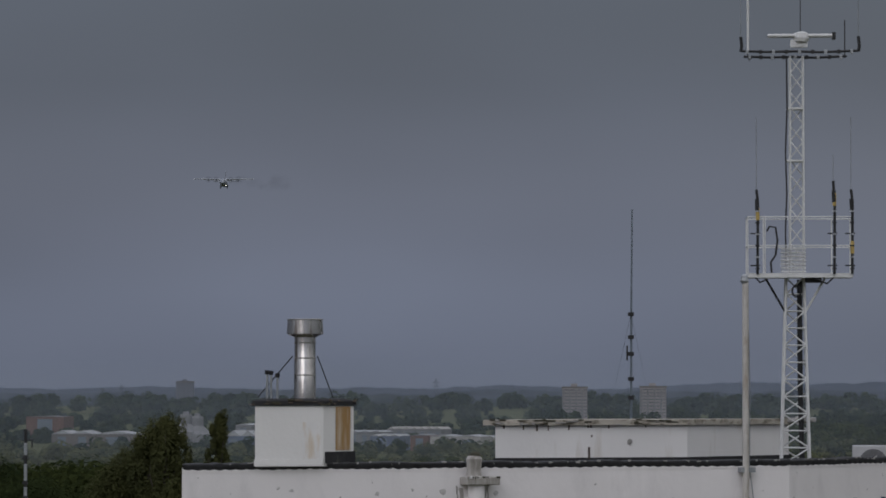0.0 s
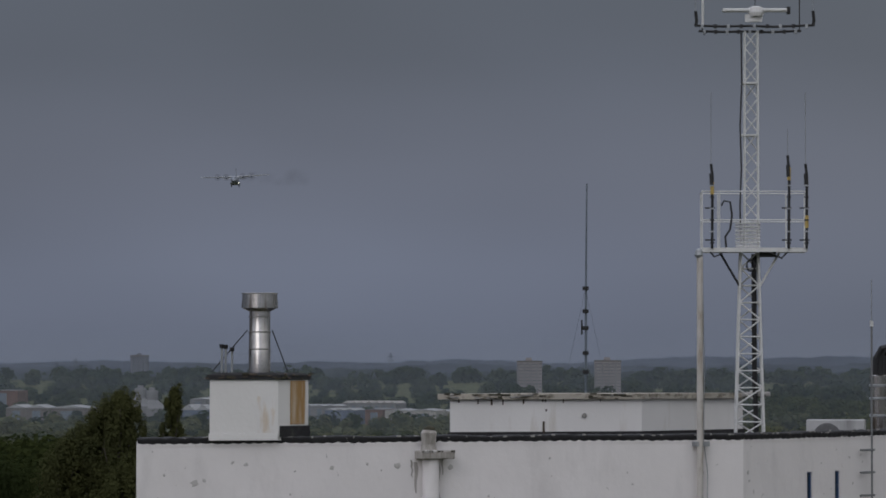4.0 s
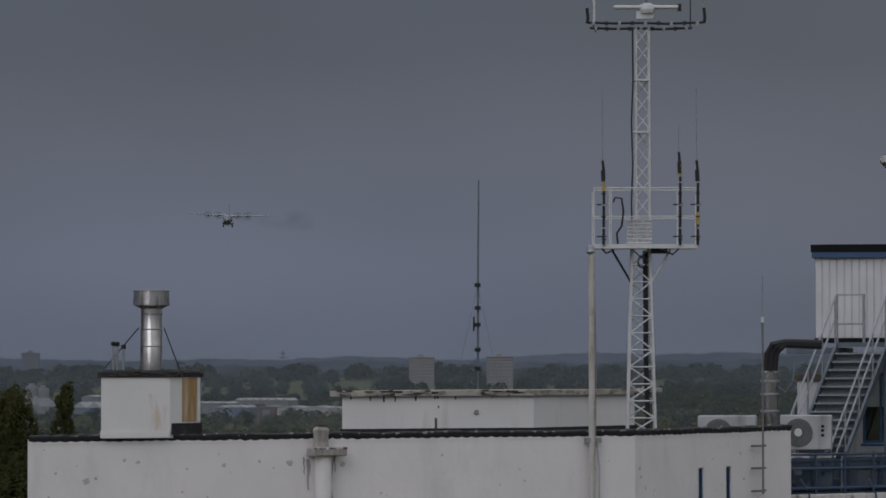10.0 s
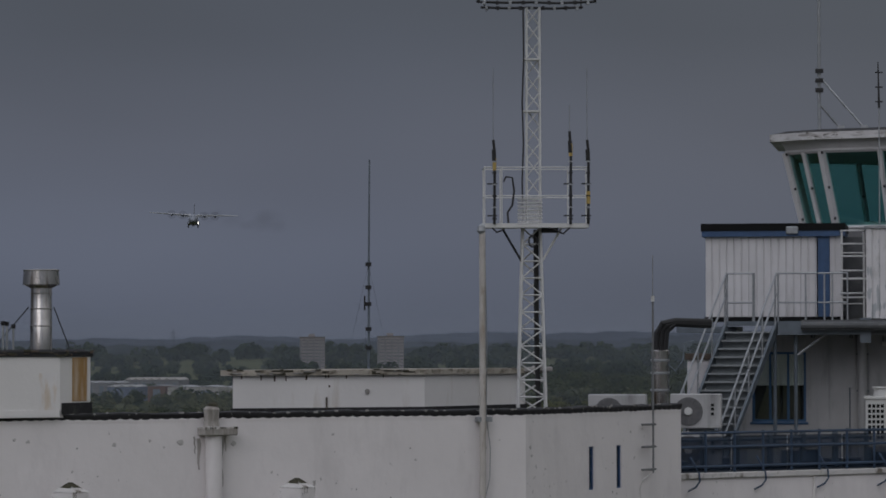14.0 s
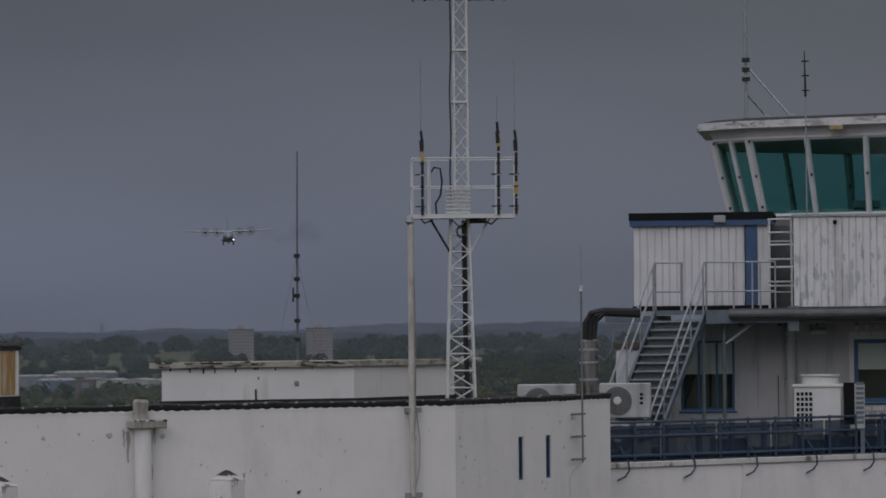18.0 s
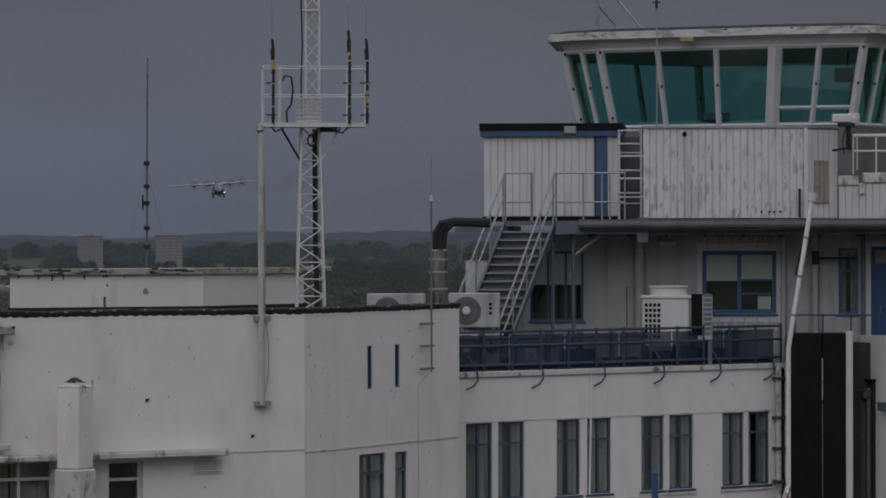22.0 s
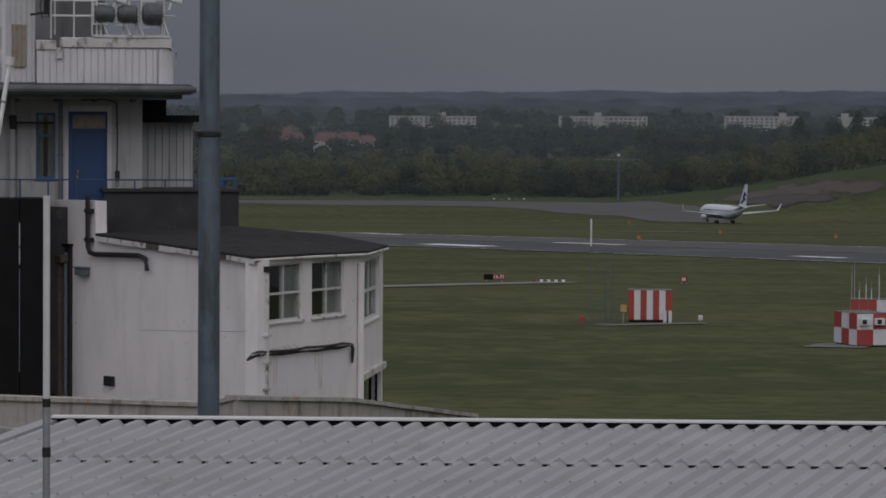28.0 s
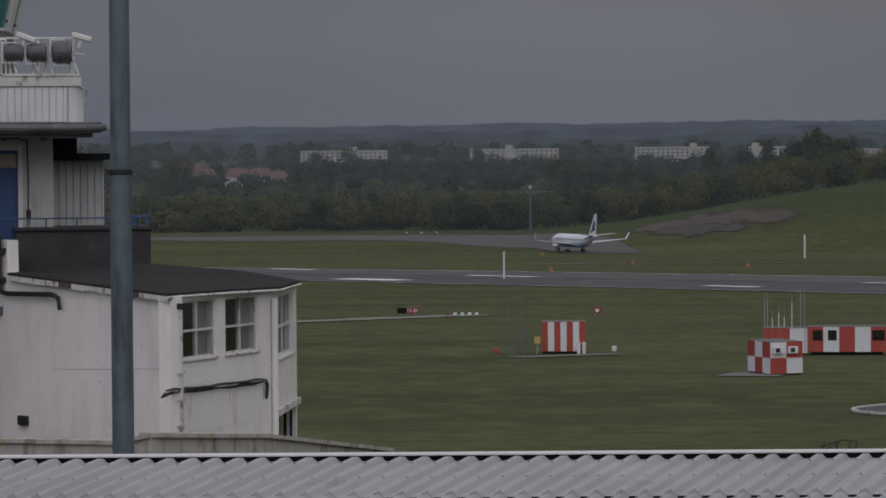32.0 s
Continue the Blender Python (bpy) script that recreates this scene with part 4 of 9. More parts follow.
def crown_blobs(rng, x, y, z, h, w, count, slim=False, lean=0.0):
    """Blobs of one crown that stands on (x, y, z), h high and w wide."""
    blobs = []
    if slim:
        # soft upright billows along the limbs, closer towards the middle
        n = 64
        for k in range(n):
            f = (k + 0.5) / n
            r = w * 0.5 * ((0.66 + 1.1 * f) if f < 0.30 else 1.14 * (1.03 - f) ** 0.5)
            a, off = k * 2.4, r * (0.2 + 0.72 * rng.random())
            size = w * (0.085 + 0.06 * rng.random()) * (1.15 - 0.45 * f)
            blobs.append((x + lean * h * f + off * math.cos(a), y + off * math.sin(a), z + h * (0.04 + 0.90 * f), size, size * (1.7 + 0.9 * rng.random()), int(count / n)))
        return blobs
    if h > 1.55 * w:
        # a tall narrow crown of stacked billows
        for k in range(9):
            a, f = k * 2.4, 0.16 + 0.085 * k + 0.05 * rng.random()
            r = w * (0.26 + 0.10 * rng.random()) * (1.0 if f < 0.6 else 1.25 - 0.6 * f)
            off = w * 0.20 * (1.2 - f)
            blobs.append((x + off * math.cos(a), y + off * math.sin(a), z + h * f, r, h * (0.10 + 0.05 * rng.random()), count // 9))
        return blobs
    for k in range(9):
        a, f = rng.random() * 6.283, 0.3 + 0.62 * rng.random()
        r = w * (0.20 + 0.13 * rng.random())
        off = w * 0.32 * (1.15 - f) * rng.random() * 1.6
        blobs.append((x + off * math.cos(a), y + off * math.sin(a), z + h * f, r, r * 0.75, count // 9))
    return blobs


def tree(az, d, h, w, mat, label, slim=False, leaf=0.3, count=5200, seed=0, lean=0.0):
    rng = np.random.default_rng(seed)
    x, y, z = on_ground(az, d)
    t = thing("tree", pose(x, y, z), label, "tree")
    bm = rod([(0, 0, -0.3), (lean * h * 0.2, 0, h * 0.3), (lean * h * 0.5, 0, h * 0.62), (lean * h * 0.7, 0, h * 0.86)], 0.018 * h, sides=8, r_end=0.004 * h)
    part("trunk", bm, BARK, t)
    for k in range(7):
        a, f = k * 2.4, 0.25 + 0.08 * k
        r = w * (0.18 if slim else 0.36)
        part("limb", rod([(lean * h * f, 0, h * f), (lean * h * f + r * 0.6 * math.cos(a), r * 0.6 * math.sin(a), h * (f + 0.07)), (lean * h * f + r * math.cos(a), r * math.sin(a), h * (f + 0.18))], 0.006 * h, sides=5, r_end=0.002 * h), BARK, t)
    leaves = leaf_cloud(rng, crown_blobs(rng, 0, 0, 0, h, w, count, slim, lean), leaf, 0.22, 0.7)
    c = quads_object("crown", leaves, mat)
    c.parent = t
    return t


def woods(name, spots, mat, label, leaf, count, seed, ruffle=0.13, inner=0.88):
    """Many crowns in one mass; spots are (bearing, distance, height, width)."""
    rng = np.random.default_rng(seed)
    q = []
    for az, d, h, w in spots:
        x, y, z = on_ground(az, d)
        q.append(leaf_cloud(rng, crown_blobs(rng, x, y, z - 0.12 * h, h * 1.1, w, count), leaf, ruffle, inner))
    return tagged(quads_object(name, np.concatenate(q), mat), label, "woods", kind="stuff")


rng0 = np.random.default_rng(11)
belt = [(16 + 14.8 * rng0.random(), 1560 + 150 * rng0.random() ** 1.5, 8 + 9 * rng0.random(), 11 + 9 * rng0.random()) for _ in range(430)]
belt = [b for b in belt if b[0] < 24 or rng0.random() < 0.6]
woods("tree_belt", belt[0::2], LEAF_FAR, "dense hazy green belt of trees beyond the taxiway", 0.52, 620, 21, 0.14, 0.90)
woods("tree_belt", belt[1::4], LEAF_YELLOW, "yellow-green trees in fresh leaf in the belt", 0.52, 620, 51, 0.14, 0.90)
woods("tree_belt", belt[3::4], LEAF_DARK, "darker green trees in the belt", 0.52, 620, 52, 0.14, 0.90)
tall = [(27.15 + 0.13 * k, 1745 + 40 * rng0.random(), 25 + 5 * rng0.random() - 1.2 * abs(k - 4), 11 + 4 * rng0.random()) for k in range(9)]
tall += [(23.5 + 0.15 * k, 1850 + 60 * rng0.random(), 27 + 6 * rng0.random() - 0.7 * k, 14.5 + 4 * rng0.random()) for k in range(11)]
tall += [(25.97, 1790, 27, 12), (26.08, 1800, 24, 12), (26.5, 1780, 25, 14), (26.6, 1790, 22, 12), (26.9, 1800, 27, 14), (28.9, 1760, 25, 13), (29.05, 1770, 26, 12), (29.3, 1760, 22, 13)]
tall += [(17.5, 1900, 33, 16), (17.68, 1920, 31, 16), (17.35, 1930, 30, 18), (19.5, 2000, 29, 14), (19.9, 2020, 31, 14.5), (17.2, 1850, 25, 18), (22.5, 1900, 25, 15), (22.7, 1910, 22, 15)]
tall += [(20.25, 3150, 25, 26), (20.45, 3140, 23, 26), (19.75, 3150, 21, 20), (22.32, 3150, 24, 20), (22.55, 3150, 18, 22), (23.1, 3150, 19, 26), (23.35, 3145, 20, 24), (25.3, 3140, 19, 26), (25.75, 3140, 20, 22), (26.9, 3150, 19, 24), (25.0, 3140, 18, 26), (28.2, 3150, 20, 24), (28.6, 3150, 19, 24), (29.7, 3150, 18, 24)]
screen = [(19.2 + 0.085 * k + 0.04 * rng0.random(), 3175 + 30 * rng0.random(), 11 + 5 * rng0.random(), 14 + 8 * rng0.random()) for k in range(130)]
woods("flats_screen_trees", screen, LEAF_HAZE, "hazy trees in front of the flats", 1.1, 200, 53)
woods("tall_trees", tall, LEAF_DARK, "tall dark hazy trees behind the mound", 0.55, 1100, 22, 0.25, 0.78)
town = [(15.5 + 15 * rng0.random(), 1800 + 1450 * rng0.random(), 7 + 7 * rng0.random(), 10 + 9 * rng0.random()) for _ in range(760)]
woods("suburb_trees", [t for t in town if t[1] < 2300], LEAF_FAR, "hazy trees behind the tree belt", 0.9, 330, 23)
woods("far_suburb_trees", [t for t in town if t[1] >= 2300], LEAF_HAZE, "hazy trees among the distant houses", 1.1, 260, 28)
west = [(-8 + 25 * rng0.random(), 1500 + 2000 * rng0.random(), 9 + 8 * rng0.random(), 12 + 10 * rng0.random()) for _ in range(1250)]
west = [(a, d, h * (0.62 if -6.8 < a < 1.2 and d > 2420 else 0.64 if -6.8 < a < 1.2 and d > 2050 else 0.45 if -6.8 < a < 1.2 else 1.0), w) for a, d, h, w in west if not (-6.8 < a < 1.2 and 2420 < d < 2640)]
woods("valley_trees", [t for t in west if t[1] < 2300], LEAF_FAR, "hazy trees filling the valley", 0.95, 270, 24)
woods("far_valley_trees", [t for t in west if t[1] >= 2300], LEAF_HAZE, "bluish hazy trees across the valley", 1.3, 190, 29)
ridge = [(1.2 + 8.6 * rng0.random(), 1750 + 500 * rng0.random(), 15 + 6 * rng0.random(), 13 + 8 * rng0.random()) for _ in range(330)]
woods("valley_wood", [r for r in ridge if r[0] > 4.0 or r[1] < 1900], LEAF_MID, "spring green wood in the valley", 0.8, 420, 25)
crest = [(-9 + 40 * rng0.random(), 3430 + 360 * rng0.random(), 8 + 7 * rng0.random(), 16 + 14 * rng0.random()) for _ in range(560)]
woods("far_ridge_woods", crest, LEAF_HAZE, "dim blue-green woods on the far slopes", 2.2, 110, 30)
near = [(-8.0 + 3.4 * rng0.random(), 330 + 260 * rng0.random(), 9 + 5 * rng0.random(), 9 + 4 * rng0.random()) for _ in range(60)]
woods("near_thicket", near, LEAF, "dark green thicket beyond the terminal", 0.26, 1900, 26, 0.25, 0.8)
low = [(-4.6 + 5.8 * rng0.random(), 620 + 1300 * rng0.random() ** 0.7, 4 + 4 * rng0.random(), 10 + 5 * rng0.random()) for _ in range(150)]
woods("field_thicket", low, LEAF_MID, "dark trees on the airfield boundary", 0.5, 750, 27)

POPLAR = "tall olive-green poplar in thin spring leaf"
for k, (az, d, h, w) in enumerate(((-4.66, 258, 16.8, 5.6), (-4.78, 262, 17.4, 6.0), (-4.92, 264, 17.0, 6.6), (-5.10, 262, 16.0, 7.0), (-5.32, 266, 14.6, 7.2), (-5.56, 262, 13.4, 7.4), (-4.55, 250, 12.2, 6.6))):
    tree(az, d, h, w, LEAF_OLIVE, POPLAR, True, 0.085, 17000, 31 + k, 0.11)
tree(-3.68, 300, 18.4, 3.7, LEAF_OLIVE, "slim upright green poplar", True, 0.085, 14000, 40, 0.04)
tree(-5.45, 215, 9.4, 7.0, LEAF_OLIVE, "rounded yellow-green bush tree", False, 0.08, 26000, 41)
tree(-4.60, 205, 7.6, 7.0, LEAF_OLIVE, "rounded yellow-green bush tree", False, 0.08, 26000, 42)
tree(-6.3, 235, 11.6, 9.0, LEAF, "spreading dark green tree", False, 0.09, 26000, 43)
tree(-7.2, 250, 11.0, 9.0, LEAF, "spreading dark green tree", False, 0.09, 26000, 44)


# ---- the old terminal: front block ----
FRONT, CORNER, WING = pose(-4.96, 68.52, 0, 0, 0, 22.03), pose(7.01, 73.37, 0, 0, 0, 53.75), pose(11.20, 80.73, 0, 0, 0, 30.5) @ Matrix.Scale(1.073, 4, (1, 0, 0))
TOWER = pose(0, 0, 0, 0, 0, -12)
FLANK, BAY = pose(22.55, 82.99, 0, 0, 0, -77.28), pose(23.86, 76.36, 0, 0, 0, 46.46)


def at(frame_pose, u, y, z=0.0):
    v = frame_pose @ Vector((u, y, z))
    return (v.x, v.y)


def wall(name, m, u0, u1, z0, z1, holes, thick, mat, label):
    ob = mesh_object(name, pierced(u0, u1, z0, z1, holes, thick), mat)
    ob.matrix_basis = m
    return tagged(ob, label, "wall", kind="structure")


front_holes = [(3.60, 5.00, 9.5, 10.72), (5.22, 7.40, 9.5, 10.75), (8.55, 9.30, 9.5, 10.68)]
front = wall("wall_front", FRONT, 0, 12.92, 0, 13.52, front_holes, 0.3, WHITE, "flaking white painted render wall of the old terminal")
for v in front.data.vertices:
    if v.co.x < 0.01 and v.co.y > 0.2:
        v.co.x = 0.22
window(FRONT, 3.60, 5.00, 9.5, 10.72, 2, (0.70,), WHITEMETAL, label="white framed window under a thin canopy", bar=0.06)
window(FRONT, 5.22, 7.40, 9.5, 10.75, 3, (0.70,), WHITEMETAL, label="white framed window under a thin canopy", bar=0.06)
window(FRONT, 8.55, 9.30, 9.5, 10.68, 1, (0.68,), WHITEMETAL, label="small white framed window under a thin canopy", backing="bars", bar=0.06)
corner_holes = [(2.60, 2.82, 11.92, 12.83), (3.78, 4.00, 11.91, 12.83), (2.24, 3.38, 9.2, 10.55), (3.78, 4.33, 9.2, 10.53)]
wall("wall_corner", CORNER, 0, 6.67, 0, 13.52, corner_holes, 0.3, WHITE, "flaking white painted render wall turned from the front")
for u in (2.60, 3.78):
    window(CORNER, u, u + 0.22, 11.92, 12.83, 1, (), BLUE, 0.03, "narrow blue framed slot window", backing="", sill=False, bar=0.035)
window(CORNER, 2.24, 3.38, 9.2, 10.55, 2, (0.70,), DULLBLUE, 0.05, bar=0.06)
window(CORNER, 3.78, 4.33, 9.2, 10.53, 1, (0.70,), DULLBLUE, 0.05, bar=0.06)
back = [at(FRONT, 0.23, 0.3), at(FRONT, 12.8, 0.3), at(CORNER, 6.67, 0.3), (9.2, 88.0), (-6.0, 88.0)]
tagged(mesh_object("roof_front", prism(back, 12.55, 12.80), SLATEFELT), "flat dark felt roof of the front block", "roof", kind="structure")
side = mesh_object("wall_side", prism([at(FRONT, 0.23, 0.302), at(FRONT, 0.5, 0.302), (-5.5, 88.0), (-6.0, 88.0)], 0, 12.9), WHITE)
tagged(side, "white rendered side wall of the terminal", "wall", kind="structure")
rear = mesh_object("wall_rear", prism([(-6.0, 88.0), (9.2, 88.0), (9.2, 88.3), (-6.0, 88.3)], 0, 12.9), WHITE)
tagged(rear, "white rendered rear wall of the terminal", "wall", kind="structure")


def felt_edge(m, u0, u1, name, label):
    """The ragged felt drip along a roof edge."""
    t = thing(name, m, label, "roof edge", kind="structure")
    bm, n = bmesh.new(), int((u1 - u0) / 0.035)
    pts = []
    for k in range(n + 1):
        u = u0 + (u1 - u0) * k / n
        pts.append((u, 13.605 + 0.032 * (1 - abs(math.sin(math.pi * u / 0.215))) * (0.75 + 0.5 * noise.noise((u * 0.9, 4.2, 0))) + 0.015 * noise.noise((u * 3, 1.7, 0)), 13.665 + 0.03 * noise.noise((u * 1.3, 0, 2)) + 0.015 * noise.noise((u * 6.0, 1, 2))))
    rows = [[bm.verts.new(q) for q in ((u, -0.035, lo), (u, -0.04, hi - 0.02), (u, -0.02, hi), (max(u, u0 + 0.24), 0.32, hi + 0.01), (max(u, u0 + 0.24), 0.32, 12.80))] for u, lo, hi in pts]
    for a, b in zip(rows, rows[1:]):
        for k in range(4):
            bm.faces.new((a[k], b[k], b[k + 1], a[k + 1]))
        bm.faces.new((a[4], b[4], b[0], a[0]))
    bm.faces.new(rows[0])
    bm.faces.new(rows[-1][::-1])
    part("felt_drip", bm, FELT, t)
    bm = box(u0, u1, -0.006, -0.003, 13.50, 13.60)
    part("render_band", bm, WHITE, t)
    rnd = random.Random(int(u1 * 100))
    for k in range(int((u1 - u0) * 3.2)):
        u = u0 + 0.1 + (u1 - u0 - 0.3) * rnd.random()
        w = 0.02 + 0.07 * rnd.random()
        z = 13.625 + 0.04 * rnd.random()
        part("mortar_lump", box(u, u + w, -0.046, -0.01, z, z + 0.012 + 0.03 * rnd.random(), bevel=0.004), CONCRETE, t)


def peeled(m, spots, seed):
    """Irregular scabs where the paint has come away, each a thin bare patch over a dark rim painted as its edge shadow.
    """
    rnd = random.Random(seed)
    for u, z, w in spots:
        t = thing("peeled_patch", m @ pose(u, 0, z), "bare patch of peeled paint on the render", "patch", kind="structure")
        for name, k, y, mat in (("edge_shadow", 1.0, -0.004, CONCRETE), ("bare_patch", 0.96, -0.008, CONCRETE_PALE)):
            bm, n = bmesh.new(), 11
            state = random.Random(seed + int(u * 100))
            ring = []
            for j in range(n):
                a, r = 2 * math.pi * j / n, w * 0.62 * k * (0.40 + 0.75 * state.random())
                ring.append((r * math.cos(a) + (0.005 if k < 1 else 0), r * 0.8 * math.sin(a) + (0.007 if k < 1 else 0)))
            lo = [bm.verts.new((x, y, q)) for x, q in ring]
            hi = [bm.verts.new((x, -0.0015, q)) for x, q in ring]
            bm.faces.new(lo)
            for j in range(n):
                bm.faces.new((lo[j], hi[j], hi[(j + 1) % n], lo[(j + 1) % n]))
            bmesh.ops.recalc_face_normals(bm, faces=bm.faces)
            part(name, bm, mat, t)


peeled(FRONT, [(1.17, 12.78, 0.15), (1.35, 12.84, 0.07), (1.93, 13.18, 0.06), (2.21, 13.14, 0.09), (3.97, 13.06, 0.08), (4.70, 13.13, 0.06), (5.35, 13.10, 0.13), (6.45, 13.05, 0.11), (7.27, 12.47, 0.05),
               (6.79, 11.20, 0.06), (0.55, 12.95, 0.05), (3.10, 12.55, 0.05), (8.60, 13.2, 0.05), (10.3, 12.9, 0.04)], 3)
peeled(CORNER, [(0.19, 12.88, 0.10), (0.24, 12.70, 0.06), (3.72, 11.69, 0.05), (3.60, 11.84, 0.045), (3.78, 11.80, 0.04), (1.80, 11.37, 0.04), (0.64, 11.01, 0.05), (4.4, 13.1, 0.05), (4.55, 12.55, 0.06), (4.9, 13.15, 0.04)], 9)
felt_edge(FRONT, 0.0, 12.92, "roof_edge_front", "ragged black felt drip along the front roof")
felt_edge(CORNER, 0.0, 6.67, "roof_edge_corner", "ragged black felt drip along the corner roof")


def canopy():
    t = thing("window_canopy", FRONT, "thin white concrete canopy above the windows", "canopy")
    part("slab", box(2.0, 11.0, -0.42, -0.004, 10.74, 10.86, bevel=0.02), WHITE_OLD, t)
    part("upstand", box(2.0, 11.0, -0.40, -0.36, 10.86, 10.88), WHITE_OLD, t)
    t = thing("wall_vent", FRONT, "white louvred vent in the wall", "vent")
    part("frame", box(10.36, 11.05, -0.03, -0.003, 10.36, 10.66), WHITE, t)
    for k in range(5):
        part("louvre", box(10.40, 11.01, -0.05, -0.03, 10.385 + 0.052 * k, 10.42 + 0.052 * k), WHITE_OLD, t)


canopy()


def string_course(m, u0, u1, z):
    tagged(mesh_object("trim_line", box(u0, u1, -0.016, -0.003, z - 0.012, z + 0.012), WHITE_OLD), "thin cracked line across the render", "trim", kind="structure").matrix_basis = m


string_course(FRONT, 11.05, 12.92, 10.78)
string_course(CORNER, 0.0, 6.67, 10.72)


def chimney():
    d = Vector((0.5913, 0.8065)) * 0.95
    a, b = Vector(at(FRONT, 1.43, -0.09)), Vector(at(FRONT, 2.82, -0.09))
    t = thing("chimney_stack", pose(0, 0, 0), "white rendered chimney box with rust streaks on the roof edge", "chimney")
    part("body", prism([tuple(a), tuple(b), tuple(b + d), tuple(a + d)], 13.60, 14.76), CLEANWHITE, t)
    part("base_band", prism([tuple(a - d * 0.03), tuple(b - d * 0.03), tuple(b + d * 1.0), tuple(a + d)], 13.61, 13.74), CLEANWHITE, t)
    part("rust_run", prism([tuple(b - (b - a) * 0.30 - d * 0.010), tuple(b - (b - a) * 0.04 - d * 0.010), tuple(b - (b - a) * 0.04 - d * 0.002), tuple(b - (b - a) * 0.30 - d * 0.002)], 13.745, 14.45), RUSTFAINT, t, "faint rust run on the front")
    e = (b - a).normalized()
    part("rust_face", prism([tuple(b + d * 0.38 + e * 0.012), tuple(b + d * 0.38 + e * 0.02), tuple(b + d * 0.86 + e * 0.02), tuple(b + d * 0.86 + e * 0.012)], 13.905, 14.75), RUSTY, t, "rust streaked band on the side")
    part("corner_drip", prism([tuple(b + d * 0.90 + e * 0.012), tuple(b + d * 0.90 + e * 0.018), tuple(b + d * 0.96 + e * 0.018), tuple(b + d * 0.96 + e * 0.012)], 13.905, 14.75), RUSTFAINT, t)
    part("felt_foot", prism([tuple(b + d * 0.03 + e * 0.014), tuple(b + d * 0.03 + e * 0.04), tuple(b + d + e * 0.04), tuple(b + d + e * 0.014)], 13.66, 13.88), FELT, t)
    g = 0.045
    rim = [a - e * g - d * 0.05, b + e * g - d * 0.05, b + e * g + d * 1.03, a - e * g + d * 1.03]
    mid = (rim[0] + rim[2]) / 2
    part("cap", prism([tuple(q) for q in rim], 14.765, 14.86, top=[tuple(q + (mid - q) * 0.015) for q in rim]), FELT, t, "dark felt capping slab")
    part("cap_crown", prism([tuple(q + (mid - q) * 0.02) for q in rim], 14.858, 14.905, top=[tuple(q + (mid - q) * 0.22) for q in rim]), FELT, t)
    lump = random.Random(31)
    for k in range(26):
        q = rim[0] + (rim[1] - rim[0]) * lump.random() if k < 17 else rim[1] + (rim[2] - rim[1]) * lump.random()
        z, r = 14.765 + 0.10 * lump.random(), 0.02 + 0.03 * lump.random()
        part("moss_clump", box(-r * 1.6, r * 1.6, -r * 0.5, r * 0.5, z, z + r * 0.8, bevel=0.006), MOSS if k % 2 else BROWNED, t).matrix_basis = pose(q.x, q.y, 0, 0, 0, math.degrees(math.atan2(e.y, e.x)) + (0 if k < 17 else 90))
    c = (a + b) / 2 + d * 0.52 + e * 0.02
    f = thing("steel_flue", pose(c.x - 0.03, c.y, 0), "shiny stainless steel flue with a drum cowl", "flue")
    part("pipe", turned([(0.212, 14.87), (0.212, 15.35), (0.208, 15.36), (0.208, 15.68), (0.204, 15.69), (0.204, 16.12)], 28), FLUE, f, smooth=True)
    for z in (15.355, 15.685, 15.98):
        part("band", turned([(0.212, z - 0.012), (0.218, z - 0.008), (0.218, z + 0.008), (0.212, z + 0.012)], 28), FLUE, f)
    part("cowl", turned([(0.356, 16.15), (0.350, 16.25), (0.344, 16.34), (0.337, 16.44)], 40), FLUE, f, smooth=True)
    part("cowl_skirt", turned([(0.20, 16.08), (0.345, 16.15)], 32), FLUE, f)
    part("cowl_top", turned([(0.33, 16.43), (0.33, 16.40), (0.02, 16.42)], 32), FLUE, f)
    for z in (16.16, 16.425):
        part("rim_band", turned([(0.346, z - 0.012), (0.353, z - 0.006), (0.353, z + 0.006), (0.346, z + 0.012)], 32), FLUE, f)
    for s in (-1, 1):
        part("stay_wire", rod([(s * 0.24, 0, 15.72), (s * 0.24 + (-0.68 if s < 0 else 0.30), 0.1, 14.92)], 0.012, sides=5), RUBBER, f)
    for k, (u, z) in enumerate(((1.86, 15.44), (1.94, 15.43), (2.07, 15.38))):
        p = at(FRONT, u, 0.45)
        v = thing("vent_pipe", pose(*p, 0), "small grey vent pipe with a dark cap on the chimney", "pipe", "vent pipes on the chimney")
        part("pipe", rod([(0, 0, 14.88), (0, 0, z)], 0.022), GALV, v)
        part("cap", turned([(0.035, z - 0.07), (0.045, z - 0.05), (0.045, z + 0.01)], 10), FELT, v)


chimney()


